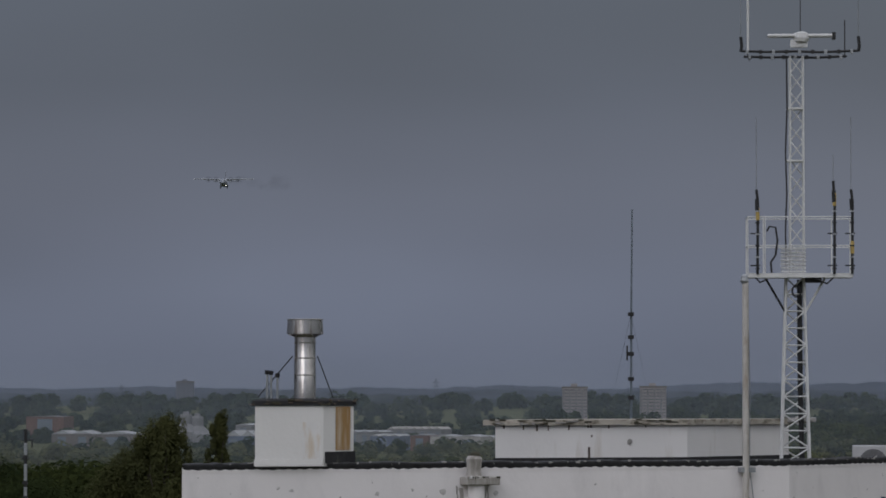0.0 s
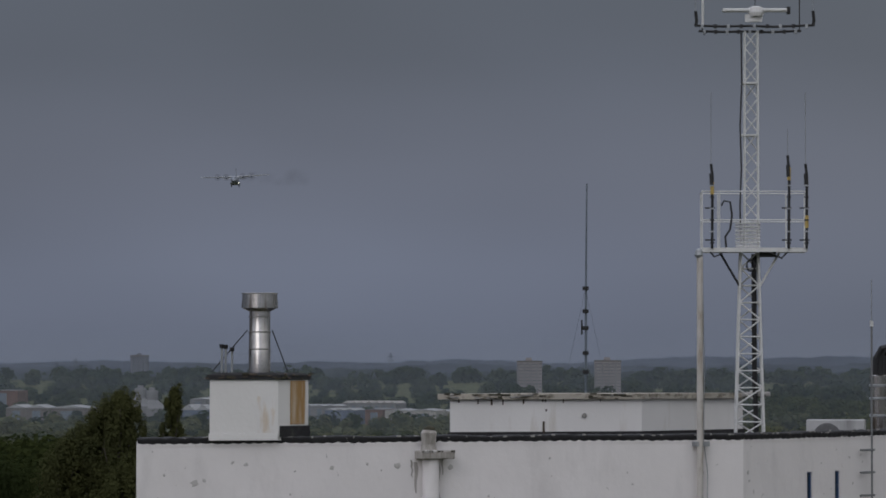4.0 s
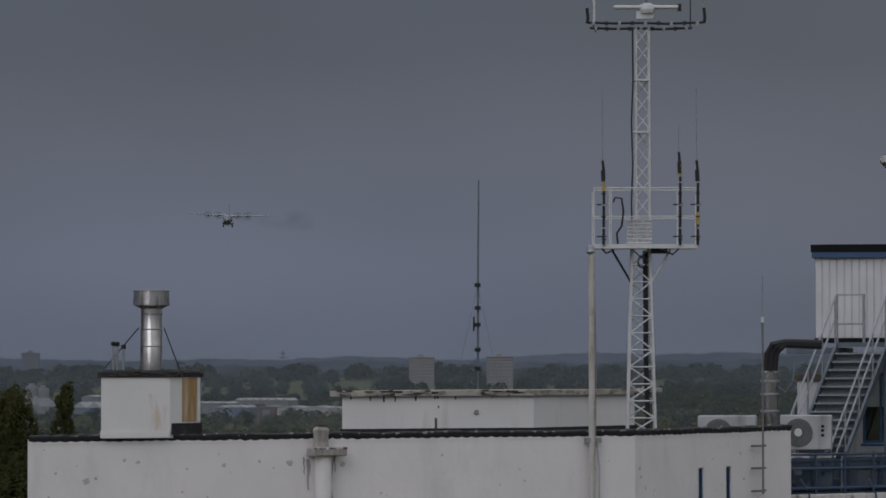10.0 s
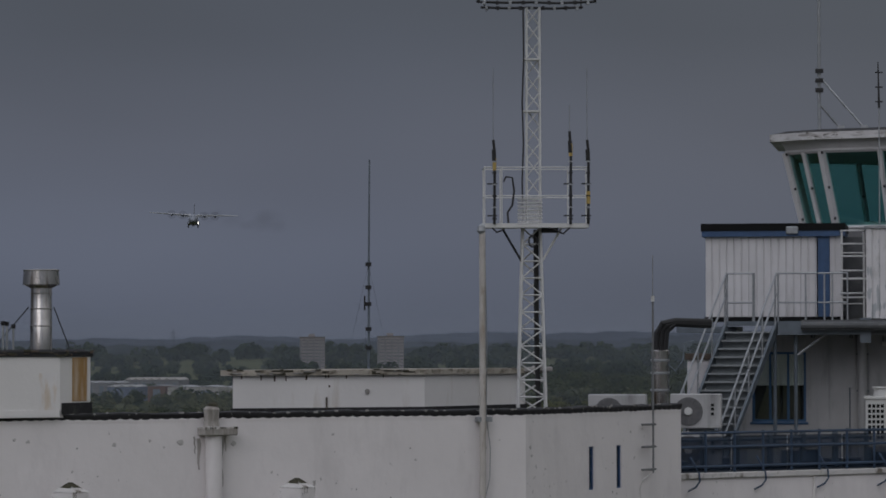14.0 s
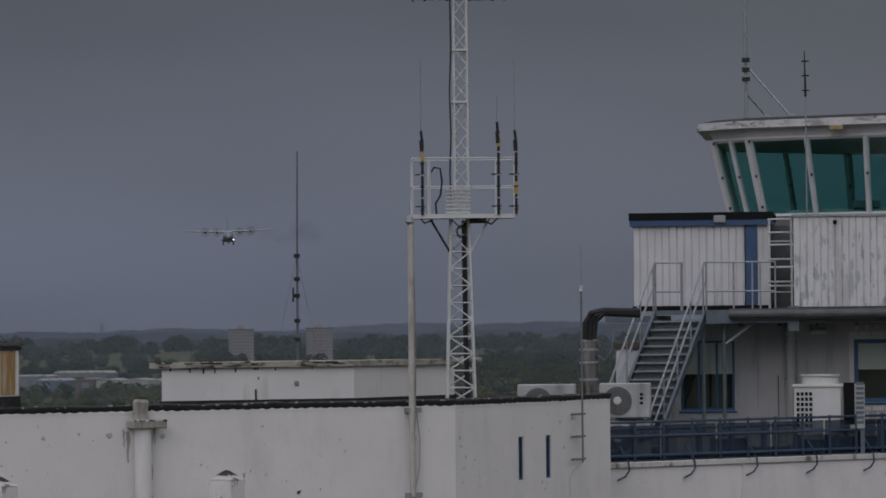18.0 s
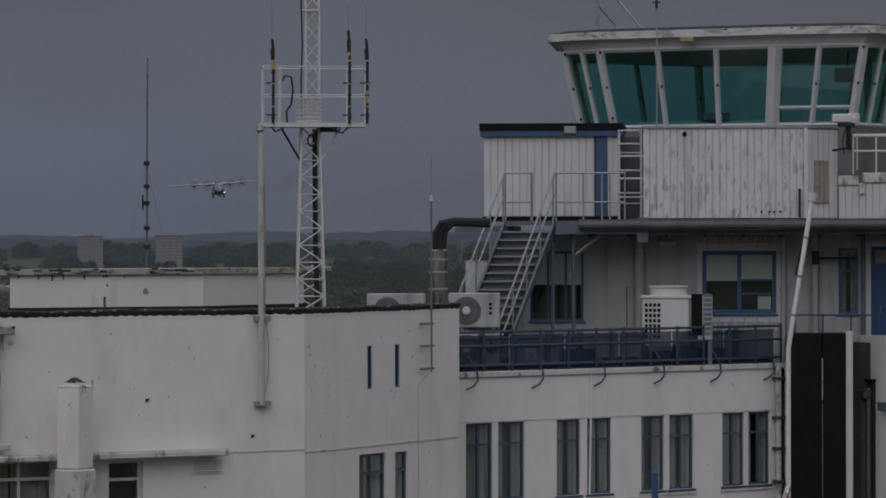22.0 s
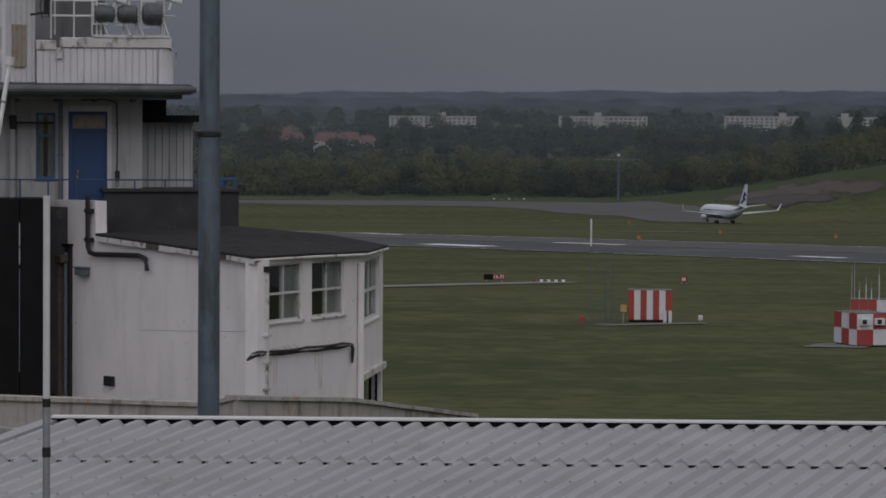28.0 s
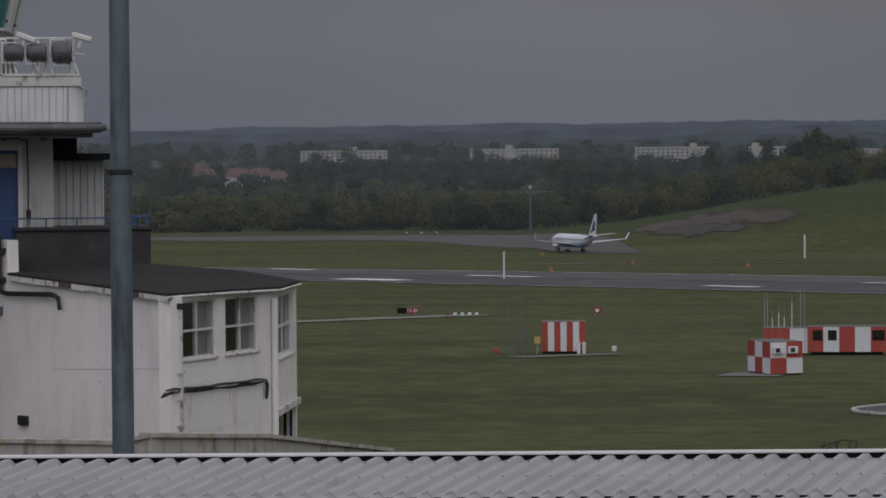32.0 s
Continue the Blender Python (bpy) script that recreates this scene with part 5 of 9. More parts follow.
def penthouse():
    a, b = Vector(plan(0.82, 76.5)), Vector(plan(3.86, 78.0))
    d = Vector((0.62, 0.785)) * 4.0
    e = (b - a).normalized()
    t = thing("roof_penthouse", pose(0, 0, 0), "low white plant room with a mossy concrete roof slab", "plant room")
    part("body", prism([tuple(a), tuple(b), tuple(b + d), tuple(a + d)], 12.8, 14.33), CLEANWHITE, t)
    f = d.normalized()
    part("roof_slab", prism([tuple(a - e * 0.18 - f * 0.15), tuple(b + e * 0.10 - f * 0.15), tuple(b + e * 0.2 + d), tuple(b + e * 0.25 + d * 1.12), tuple(a - e * 0.18 + d)], 14.33, 14.45), SLABSTONE, t, "weathered concrete slab")
    rnd = random.Random(4)
    for k in range(34):
        q, w = rnd.random(), 0.05 + 0.25 * rnd.random()
        p = a - f * 0.165 + e * (-0.1 + (b - a).length * q)
        z = 14.325 + 0.11 * rnd.random()
        part("moss_clump", box(0, w, -0.012, 0.03, z, z + 0.02 + 0.02 * rnd.random(), bevel=0.006), MOSS if k % 3 else CONCRETE, t).matrix_basis = pose(p.x, p.y, 0, 0, 0, math.degrees(math.atan2(e.y, e.x)))
    for k in range(5):
        p = b + d * (0.93 + 0.05 * k) + e * 0.25
        part("broken_edge", box(-0.12, 0.14, -0.1, 0.1, 14.36 + 0.02 * (k % 2), 14.44 + 0.03 * (k % 3), bevel=0.02), CONCRETE, t).matrix_basis = pose(p.x, p.y, 0, 0, 0, 23 * k)
    part("felt_foot", prism([tuple(a - e * 0.02 - f * 0.05), tuple(b + e * 0.02 - f * 0.05), tuple(b + e * 0.05 + d), tuple(a + d)], 12.8, 13.64), FELT, t)
    part("crack_pipe", rod([(*(a + e * 2.13 - f * 0.03), 13.6), (*(a + e * 2.13 - f * 0.03), 13.86)], 0.022, sides=6), BROWNED, t)
    for q, h in ((0.18, 0.06), (0.62, 0.10), (0.92, 0.13), (1.18, 0.12), (1.64, 0.10), (2.08, 0.05), (2.14, 0.05), (2.16, 0.30), (2.55, 0.07), (3.4, 0.04)):
        p = a + e * q - f * 0.008
        part("moss_drip", box(0, 0.02 + 0.02 * rnd.random(), -0.006, 0.006, 14.31 - 0.8 * h, 14.33 if h < 0.2 else 14.30 - h + 0.12, bevel=0.002), BROWNED, t).matrix_basis = pose(p.x, p.y, 0, 0, 0, math.degrees(math.atan2(e.y, e.x)))
    p = a + e * 3.05 - f * 0.02
    part("round_patch", turned([(0.055, 0), (0.055, 0.02)], 14), CONCRETE, t).matrix_basis = Matrix.Translation((*p, 13.98)) @ pose(0, 0, 0, 90, 0, 20)
    # whip aerial behind the plant room
    m = thing("whip_aerial", pose(*plan(2.97, 86.5), 0), "tall thin dark whip aerial with guy wires", "antenna")
    part("lower_mast", rod([(0, 0, 12.8), (0.01, 0, 17.0)], 0.029, sides=8), STEELBLUE, m)
    part("whip", rod([(0.01, 0, 17.0), (0.03, 0, 19.42)], 0.024, sides=6, r_end=0.018), STEELBLUE, m)
    for z in (14.9, 15.35, 15.95, 16.35, 16.9):
        part("clamp", box(-0.07, 0.07, -0.06, 0.06, z - 0.04, z + 0.05), RUBBER, m)
    part("side_aerial", rod([(-0.09, 0, 15.8), (-0.09, 0, 16.15)], 0.02, sides=6), RUBBER, m)
    for s in (-1, 1):
        part("guy_wire", rod([(0, 0, 16.9), (s * 0.9, 0.3, 12.8)], 0.0022, sides=4), RUBBER, m)


penthouse()


def wall_pipes():
    t = thing("drain_pipe", FRONT, "white painted rainwater pipe with a mossy hopper", "drainpipe")
    part("pipe", rod([(5.97, -0.17, 0.3), (5.97, -0.17, 13.24)], 0.165, sides=16), WHITE, t, smooth=True)
    part("hopper", box(5.69, 6.39, -0.40, -0.004, 13.22, 13.38, bevel=0.02), STREAKED, t)
    part("stub", turned([(0.165, 13.38), (0.14, 13.50), (0.15, 13.66), (0.16, 13.73), (0.11, 13.79), (0.04, 13.82)], 14, centre=(5.92, -0.18)), STREAKED, t, "mossy weathered stub")
    part("moss_cap", turned([(0.10, 13.805), (0.13, 13.79), (0.10, 13.84), (0.03, 13.87)], 10, centre=(5.94, -0.18)), MOSS, t)
    rnd = random.Random(12)
    for u, z0, z1, w in ((5.66, 12.55, 13.16, 0.10), (5.60, 12.85, 13.20, 0.05), (6.17, 12.2, 13.21, 0.06), (6.25, 12.9, 13.21, 0.05), (6.18, 11.2, 11.9, 0.04)):
        bm = bmesh.new()
        left = [(u + 0.03 * rnd.random() + w * 0.4 * k / 5, z1 + (z0 - z1) * k / 5) for k in range(6)]
        right = [(q + w * (1 - 0.13 * k) * (0.6 + 0.5 * rnd.random()), z) for k, (q, z) in enumerate(left)]
        bm.faces.new([bm.verts.new((q, -0.005, z)) for q, z in left + right[::-1]])
        part("stain_run", bm, STREAKED, t, "olive run stain beside the pipe")
    for k in range(14):
        u, z, r = 5.70 + 0.66 * rnd.random(), 13.375, 0.015 + 0.03 * rnd.random()
        part("moss_clump", box(u - r, u + r, -0.41, -0.30 - 0.1 * rnd.random(), z - r * 0.8, z + r * 0.5, bevel=0.006), MOSS if k % 2 else WHITE_OLD, t)
    part("foot_bracket", box(5.62, 6.32, -0.36, -0.004, 10.98, 11.10, bevel=0.015), WHITE_OLD, t)
    for u in (2.79, 7.49):
        p = thing("capped_pillar", FRONT @ pose(u, -0.75, 0, 0, 0, 31), "white concrete pillar with a pyramid cap", "pillar", "pillars along the front")
        part("shaft", box(-0.26, 0.26, -0.26, 0.26, 10.60, 12.20, bevel=0.03), WHITE, p)
        part("plinth", box(-0.30, 0.30, -0.30, 0.30, 0.0, 10.60, bevel=0.03), WHITE_OLD, p)
        part("cap", prism([(-0.26, -0.26), (0.26, -0.26), (0.26, 0.26), (-0.26, 0.26)], 12.20, 12.37, top=[(-0.03, -0.03), (0.03, -0.03), (0.03, 0.03), (-0.03, 0.03)]), WHITE_OLD, p, "mossy pyramid cap")
        part("moss_cap", prism([(-0.17, -0.14), (0.13, -0.16), (0.15, 0.14), (-0.14, 0.17)], 12.285, 12.385, top=[(-0.02, -0.03), (0.03, -0.02), (0.03, 0.03), (-0.03, 0.03)]), MOSS, p)
        spot = random.Random(int(u * 10))
        for k in range(9):
            v, h = -0.25 + 0.46 * spot.random(), 0.02 + 0.10 * spot.random() ** 2
            face = pose(0, 0, 0, 0, 0, 0 if k % 2 else 90)
            part("moss_run", box(v, v + 0.01 + 0.02 * spot.random(), -0.263, -0.255, 12.20 - h, 12.215, bevel=0.003), STREAKED if k % 3 else BROWNED, p).matrix_basis = face
    q = thing("wall_pole", FRONT @ pose(-0.075, 0, 0), "white painted pole bracketed to the wall", "pole")
    part("pole", rod([(11.93, -0.16, 11.72), (11.93, -0.16, 17.25)], 0.064, sides=12), CREAMPOLE, q, smooth=True)
    part("pulley", turned([(0.05, 17.22), (0.09, 17.28), (0.07, 17.38), (0.02, 17.42)], 12, centre=(11.91, -0.16)), GALV, q)
    for z in (11.76, 13.48):
        part("bracket", box(11.83, 12.13, -0.20, -0.003, z - 0.06, z + 0.04), GALV, q)
    part("halyard", rod([(12.0, -0.12, 17.2), (12.05, -0.12, 15.0), (12.03, -0.12, 13.55), (12.12, -0.12, 12.9), (12.11, -0.12, 12.3), (12.0, -0.12, 11.85)], 0.010, sides=4), GALV, q)
    a = thing("wall_aerial", CORNER, "thin aerial on stand-off brackets with a cable", "antenna")
    part("tube", rod([(5.15, -0.14, 12.2), (5.15, -0.14, 16.0)], 0.022, sides=6), DULLSTEEL, a)
    part("whip", rod([(5.15, -0.14, 16.0), (5.15, -0.14, 16.9)], 0.010, sides=5), GALV, a)
    part("collar", rod([(5.15, -0.14, 15.9), (5.15, -0.14, 16.02)], 0.04, sides=8), WHITEMETAL, a)
    for z in (12.28, 12.77, 13.25):
        part("bracket", rod([(4.72, -0.1, z), (5.26, -0.14, z)], 0.026, sides=5), DULLSTEEL, a)
    part("cable", rod([(5.15, -0.10, 12.2), (4.90, -0.02, 12.05), (4.78, -0.02, 11.9), (4.79, -0.02, 0.5)], 0.012, sides=5), WHITE_OLD, a)
    for m, u, z in ((FRONT, 9.37, 11.87), (FRONT, 11.72, 11.09)):
        h = thing("wall_fitting", m, "small rusty iron stub on the wall", "fitting")
        part("plate", box(u - 0.025, u + 0.03, -0.02, -0.003, z - 0.03, z + 0.03), BROWNED, h)
        part("stub", rod([(u, -0.02, z), (u + 0.02, -0.08, z + 0.03)], 0.016, sides=6), RUBBER, h)


wall_pipes()


# ---- lattice mast ----
def lattice(parent, z0, z1, w0, w1, step, r_leg, mat, dx=0.0, struts=True):
    corners = ((-1, -1), (1, -1), (1, 1), (-1, 1))

    def spot(k, z):
        w = (w0 + (w1 - w0) * (z - z0) / (z1 - z0)) / 2
        return (dx + corners[k % 4][0] * w, corners[k % 4][1] * w, z)

    for k in range(4):
        part("leg", rod([spot(k, z0), spot(k, z1)], r_leg, sides=6), mat, parent)
    n = max(1, round((z1 - z0) / step))
    for i in range(n):
        a, b = z0 + (z1 - z0) * i / n, z0 + (z1 - z0) * (i + 1) / n
        for k in range(4):
            part("brace", rod([spot(k + (i % 2), a), spot(k + 1 - (i % 2), b)], r_leg * 0.6, sides=4), mat, parent)
            if struts:
                part("strut", rod([spot(k, b), spot(k + 1, b)], r_leg * 0.5, sides=4), mat, parent)


def radio_mast():
    t = thing("radio_mast", pose(*plan(5.56, 76.2), 0, 0, 0, -3), "white steel lattice radio mast with a railed platform", "mast")
    lattice(t, 12.80, 17.45, 0.63, 0.37, 0.36, 0.028, WHITEMETAL)
    lattice(t, 17.45, 22.1, 0.29, 0.27, 0.365, 0.022, WHITEMETAL, 0.045, False)
    for z in (19.9, 21.0):
        part("flange", box(-0.17, 0.17, -0.17, 0.17, z - 0.02, z + 0.02), WHITEMETAL, t)
    part("cable_run", rod([(-0.18, -0.19, 17.6), (-0.20, -0.19, 18.4), (-0.17, -0.19, 19.2), (-0.195, -0.19, 20.1), (-0.16, -0.19, 21.0), (-0.17, -0.19, 22.1)], 0.017, sides=6), RUBBER, t)
    part("cable_run", rod([(0.16, 0.10, 12.82), (0.15, 0.08, 13.6), (0.11, 0.06, 15.0), (0.10, 0.04, 17.4)], 0.055, sides=8), RUBBER, t)
    part("platform", box(-1.0, 1.19, -0.5, 0.5, 17.44, 17.50, bevel=0.01), WHITEMETAL, t)
    part("platform_edge", box(-1.0, 1.19, -0.52, -0.503, 17.43, 17.52), WHITEMETAL, t)
    for z in (18.10, 18.70):
        for y in (-0.5, 0.5):
            part("guard_rail", rod([(-1.0, y, z), (1.19, y, z)], 0.014, sides=6), WHITEMETAL, t)
        for u in (-1.0, 1.19):
            part("guard_rail", rod([(u, -0.5, z), (u, 0.5, z)], 0.014, sides=6), WHITEMETAL, t)
    for u in (-1.0, -0.64, 0.80, 1.19):
        for y in (-0.5, 0.5):
            part("stanchion", rod([(u, y, 17.5), (u, y, 18.72)], 0.014, sides=6), WHITEMETAL, t)
    for s in (-1, 1):
        part("knee_brace", rod([(s * 0.62, -0.2, 17.42), (s * 0.2, -0.19, 16.7)], 0.025, sides=5), RUBBER if s < 0 else WHITEMETAL, t)
    part("grating", box(-0.30, 0.22, -0.30, -0.28, 17.50, 18.05), faint("grating_mesh", (0.5, 0.5, 0.5), 0.35), t)
    for k in range(7):
        part("grating_bar", box(-0.30, 0.22, -0.305, -0.275, 17.55 + 0.08 * k, 17.57 + 0.08 * k), WHITEMETAL, t)
    part("cable_loop", rod([(-0.60, -0.5, 18.4), (-0.55, -0.5, 18.5), (-0.42, -0.5, 18.48), (-0.38, -0.5, 18.2), (-0.42, -0.5, 17.9), (-0.52, -0.5, 17.75), (-0.5, -0.5, 17.5)], 0.022, sides=6), RUBBER, t)
    part("cable_sag", rod([(-0.9, -0.5, 17.5), (-0.75, -0.5, 17.33), (-0.58, -0.5, 17.40)], 0.02, sides=5), RUBBER, t)
    part("cable_sag", rod([(0.35, -0.5, 17.44), (0.65, -0.5, 17.30), (0.85, -0.5, 17.5)], 0.02, sides=5), RUBBER, t)
    part("junction", box(0.20, 0.55, -0.35, -0.1, 17.33, 17.44), RUBBER, t)
    part("cable_coil", rod([(0.02 + 0.09 * math.cos(a * 0.63), -0.3, 17.15 + 0.12 * math.sin(a * 0.63)) for a in range(11)], 0.02, sides=5), RUBBER, t)
    for u, top, tape in ((-0.80, 19.27, 18.75), (0.80, 19.45, 19.05), (1.17, 19.27, 18.05)):
        d = part("dipole", rod([(u, -0.55, 17.5), (u + 0.01, -0.55, 19.0), (u - 0.02, -0.55, top)], 0.030, sides=7), RUBBER, t, "dark tubular aerial with tape")
        part("tape", rod([(u + 0.005, -0.55, tape - 0.12), (u + 0.005, -0.55, tape + 0.14)], 0.040, sides=8), YELLOW, d)
        part("stand_off", rod([(u - 0.14, -0.5, 18.35), (u + 0.06, -0.55, 18.35)], 0.016, sides=5), RUBBER, d)
        part("stand_off", rod([(u - 0.14, -0.5, 17.68), (u + 0.06, -0.55, 17.68)], 0.016, sides=5), RUBBER, d)
        for q in range(6):
            part("cable_tie", box(u - 0.045, u + 0.045, -0.595, -0.505, 17.6 + 0.24 * q, 17.63 + 0.24 * q), GALV if q % 2 else RUBBER, d)
        part("collar", rod([(u, -0.55, top - 0.45), (u - 0.01, -0.55, top - 0.20)], 0.045, sides=8), RUBBER, d)
        part("whip", rod([(u - 0.02, -0.55, top), (u - 0.02, -0.55, top + (0.55 if u == 0.80 else 1.5))], 0.007, sides=4), GALV, d)
    for y, z, a, b in ((-0.3, 22.17, -1.13, 1.33), (0.3, 22.11, -1.05, 1.12)):
        part("cross_arm", rod([(a, y, z + 0.03), (a * 0.5, y, z + 0.01), (0, y, z + 0.02), (b * 0.4, y, z), (b, y, z + 0.03)], 0.027, sides=7), RUBBER, t)
        for k in range(9):
            q = a + (b - a) * (k + 0.5) / 9
            part("cable_tie", box(q - 0.03, q + 0.03, y - 0.045, y + 0.045, z - 0.03, z + 0.05), RUBBER if k % 2 else GALV, t)
    for u in (-1.13, 1.33):
        part("arm_end", rod([(u, -0.3, 22.18), (u + 0.02, -0.3, 22.30), (u, -0.3, 22.50)], 0.035, sides=7), RUBBER, t)
        part("end_whip", rod([(u, -0.3, 22.5), (u, -0.3, 23.9)], 0.008, sides=4), GALV, t)
    part("white_whip", rod([(-0.98, -0.3, 22.2), (-0.98, -0.3, 23.6)], 0.026, sides=6), WHITEMETAL, t)
    part("dark_whip", rod([(1.08, 0.3, 22.1), (1.08, 0.3, 22.9)], 0.014, sides=5), RUBBER, t)
    part("cable_sag", rod([(-1.0, -0.3, 22.15), (-0.95, -0.3, 22.0), (-0.86, -0.3, 22.1)], 0.014, sides=5), RUBBER, t)
    part("radar_bar", box(-0.56, 0.86, -0.10, 0.10, 22.51, 22.58, bevel=0.02), WHITEMETAL, t)
    part("bar_end", box(0.80, 0.87, -0.12, 0.12, 22.47, 22.61), RUBBER, t)
    part("turning_unit", turned([(0.15, 22.42), (0.17, 22.50), (0.15, 22.60), (0.07, 22.63)], 18, centre=(0.15, 0)), WHITEMETAL, t)
    part("yoke", box(-0.08, 0.28, -0.06, 0.06, 22.30, 22.46), WHITEMETAL, t)
    part("top_whip", rod([(0.13, 0, 22.6), (0.13, 0, 23.9)], 0.010, sides=5), RUBBER, t)


radio_mast()


def thin_pole():
    t = thing("banded_aerial", pose(*plan(-6.60, 66), 0), "thin dark aerial pole with pale bands", "antenna")
    part("pole", rod([(0, 0, 0.4), (0, 0, 14.35)], 0.028, sides=7), RUBBER, t)
    for z, g in ((14.10, 0.22), (13.72, 0.30), (13.30, 0.16), (12.85, 0.34), (12.4, 0.2)):
        part("band", rod([(0, 0, z - g), (0, 0, z)], 0.031, sides=7), GALV, t)
        part("clamp", box(-0.05, 0.04, -0.05, 0.05, z - g - 0.07, z - g - 0.02), RUBBER, t)
    part("stub_aerial", rod([(0.02, 0, 14.15), (0.12, 0, 14.18), (0.12, 0, 14.02)], 0.016, sides=5), RUBBER, t)


thin_pole()


# ---- wing with the roof terrace ----
tw = Matrix.Translation((0, 0, 15)) @ Matrix.Scale(0.993, 4) @ Matrix.Translation((0, 0, -15)) @ TOWER @ pose(0, 89.5, 0)
wing_pairs = [(0.21, 0.93, 1.09, 1.81), (2.71, 3.38, 3.57, 4.26), (5.13, 5.80, 5.95, 6.67), (7.54, 8.20, 8.33, 8.99)]
wing_holes = [(a, b, 9.14, 10.90) for p in wing_pairs for a, b in ((p[0], p[1]), (p[2], p[3]))]
wall("wall_wing", WING, -1.5, 9.32, 0, 11.93, wing_holes, 0.3, WHITE, "white painted render wall of the wing with paired windows")
for a, b, _, _ in wing_holes:
    window(WING, a, b, 9.14, 10.90, 2, (0.72,), DULLBLUE, 0.05, "tall blue framed window with curtains", bar=0.045)
for p in wing_pairs:
    tagged(mesh_object("trim_sill", box(p[0] - 0.08, p[3] + 0.08, -0.045, -0.005, 9.02, 9.075), WHITE_OLD), "thin worn ledge below the windows", "trim", kind="structure").matrix_basis = WING
tagged(mesh_object("trim_coping", box(-1.5, 9.48, -0.06, 0.34, 11.935, 12.06, bevel=0.015), WHITE_OLD), "white coping along the wing roof", "coping", kind="structure").matrix_basis = WING
tagged(mesh_object("trim_wing_line", box(0, 9.32, -0.012, -0.003, 10.915, 10.935), WHITE_OLD), "thin line above the wing windows", "trim", kind="structure").matrix_basis = WING
terrace = [at(WING, -1.5, 0.3), at(WING, 9.3, 0.3), at(TOWER, 5.5, 89.4), at(TOWER, -7.5, 89.4), (9.25, 88.0), at(CORNER, 6.7, 0.31)]
tagged(mesh_object("terrace_floor", prism(terrace, 11.55, 11.90), SLATEFELT), "dark felt roof terrace of the wing", "floor", kind="structure")
tagged(mesh_object("wall_wing_end", prism([at(WING, 9.02, 0.302), at(WING, 9.32, 0.302), at(TOWER, 1.85, 89.4), at(TOWER, 1.5, 89.4)], 0, 11.93), WHITE), "white end wall of the wing", "wall", kind="structure")
rail(WING, [(0.0, 0.12, 12.06), (9.44, 0.12, 12.06)], 0.95, 0.82, (0.90, 0.58, 0.14), RAILBLUE, "terrace_railing", "blue painted steel railing round the roof terrace", 0.034)
kick = thing("railing_net", WING, "thin dark blue netting behind the terrace railing", "netting")
for k in range(6):
    part("net_panel", box(0.02 + 1.55 * k, 1.53 + 1.55 * k, 0.20, 0.204, 12.10, 12.88), NETTING, kick)
    # dark strip put in as the shadow gap below the bottom rail
    part("gap_shade_board", box(0.02 + 1.55 * k, 1.53 + 1.55 * k, 0.21, 0.235, 12.065, 12.20), GAPBOARD, kick)
drop = thing("wall_cable", WING, "thin pale cable hanging down the wing wall", "cable")
part("cable", rod([(3.66, -0.03, 12.0), (3.67, -0.03, 11.79), (3.64, -0.03, 10.4), (3.61, -0.03, 9.04)], 0.022, sides=6), CLEANWHITE, drop)
ledge = thing("bracket_row", tw, "row of small white brackets under the office window", "bracket")
for k in range(8):
    part("bracket", box(-0.32 + 0.25 * k, -0.25 + 0.25 * k, -0.10, -0.003, 12.80, 13.00), CLAD, ledge)
    part("bracket_head", box(-0.32 + 0.25 * k, -0.25 + 0.25 * k, -0.10, -0.003, 15.02, 15.14), CLAD, ledge)
run = thing("pipe_run", WING, "blue-grey pipe on brackets along the terrace", "pipe")
for z in (12.62, 12.78):
    part("pipe", rod([(0.1, 0.95, z), (9.0, 0.95, z)], 0.045, sides=8), STEELBLUE, run)
for k in range(10):
    part("bracket", box(0.35 + 0.93 * k, 0.45 + 0.93 * k, 0.9, 1.0, 11.9, 12.92), STEELBLUE, run)
clutter = random.Random(8)
for k in range(7):
    u = 0.5 + 1.25 * k + 0.4 * clutter.random()
    w, h = 0.25 + 0.3 * clutter.random(), 0.3 + 0.55 * clutter.random()
    c = thing("terrace_box", WING @ pose(u, 1.25, 11.9), "dull grey equipment box on the terrace", "box")
    part("casing", box(-w, w, 0, 0.4, 0.06, h, bevel=0.02), (STEELBLUE, GRILLE, APPLIANCE)[k % 3], c)
    part("lid", box(-w - 0.02, w + 0.02, -0.02, 0.42, h + 0.002, h + 0.03), GREYCLAD, c)
    part("foot", box(-w + 0.03, w - 0.03, 0.05, 0.35, 0, 0.06), DARK, c)
for u in (0.40, 2.20, 3.95, 5.67, 7.35, 8.97):
    h = thing("overflow_hose", WING @ pose(u, 0, 0), "dark blue hose bent over the terrace edge", "hose", "hoses along the terrace edge")
    part("hose", rod([(-0.04, 0.10, 12.42), (0.02, 0.0, 12.22), (0.05, -0.10, 12.05), (0.04, -0.13, 11.88), (-0.06, -0.12, 11.75), (-0.22, -0.05, 11.66)], 0.022, sides=6), RAILBLUE, h)
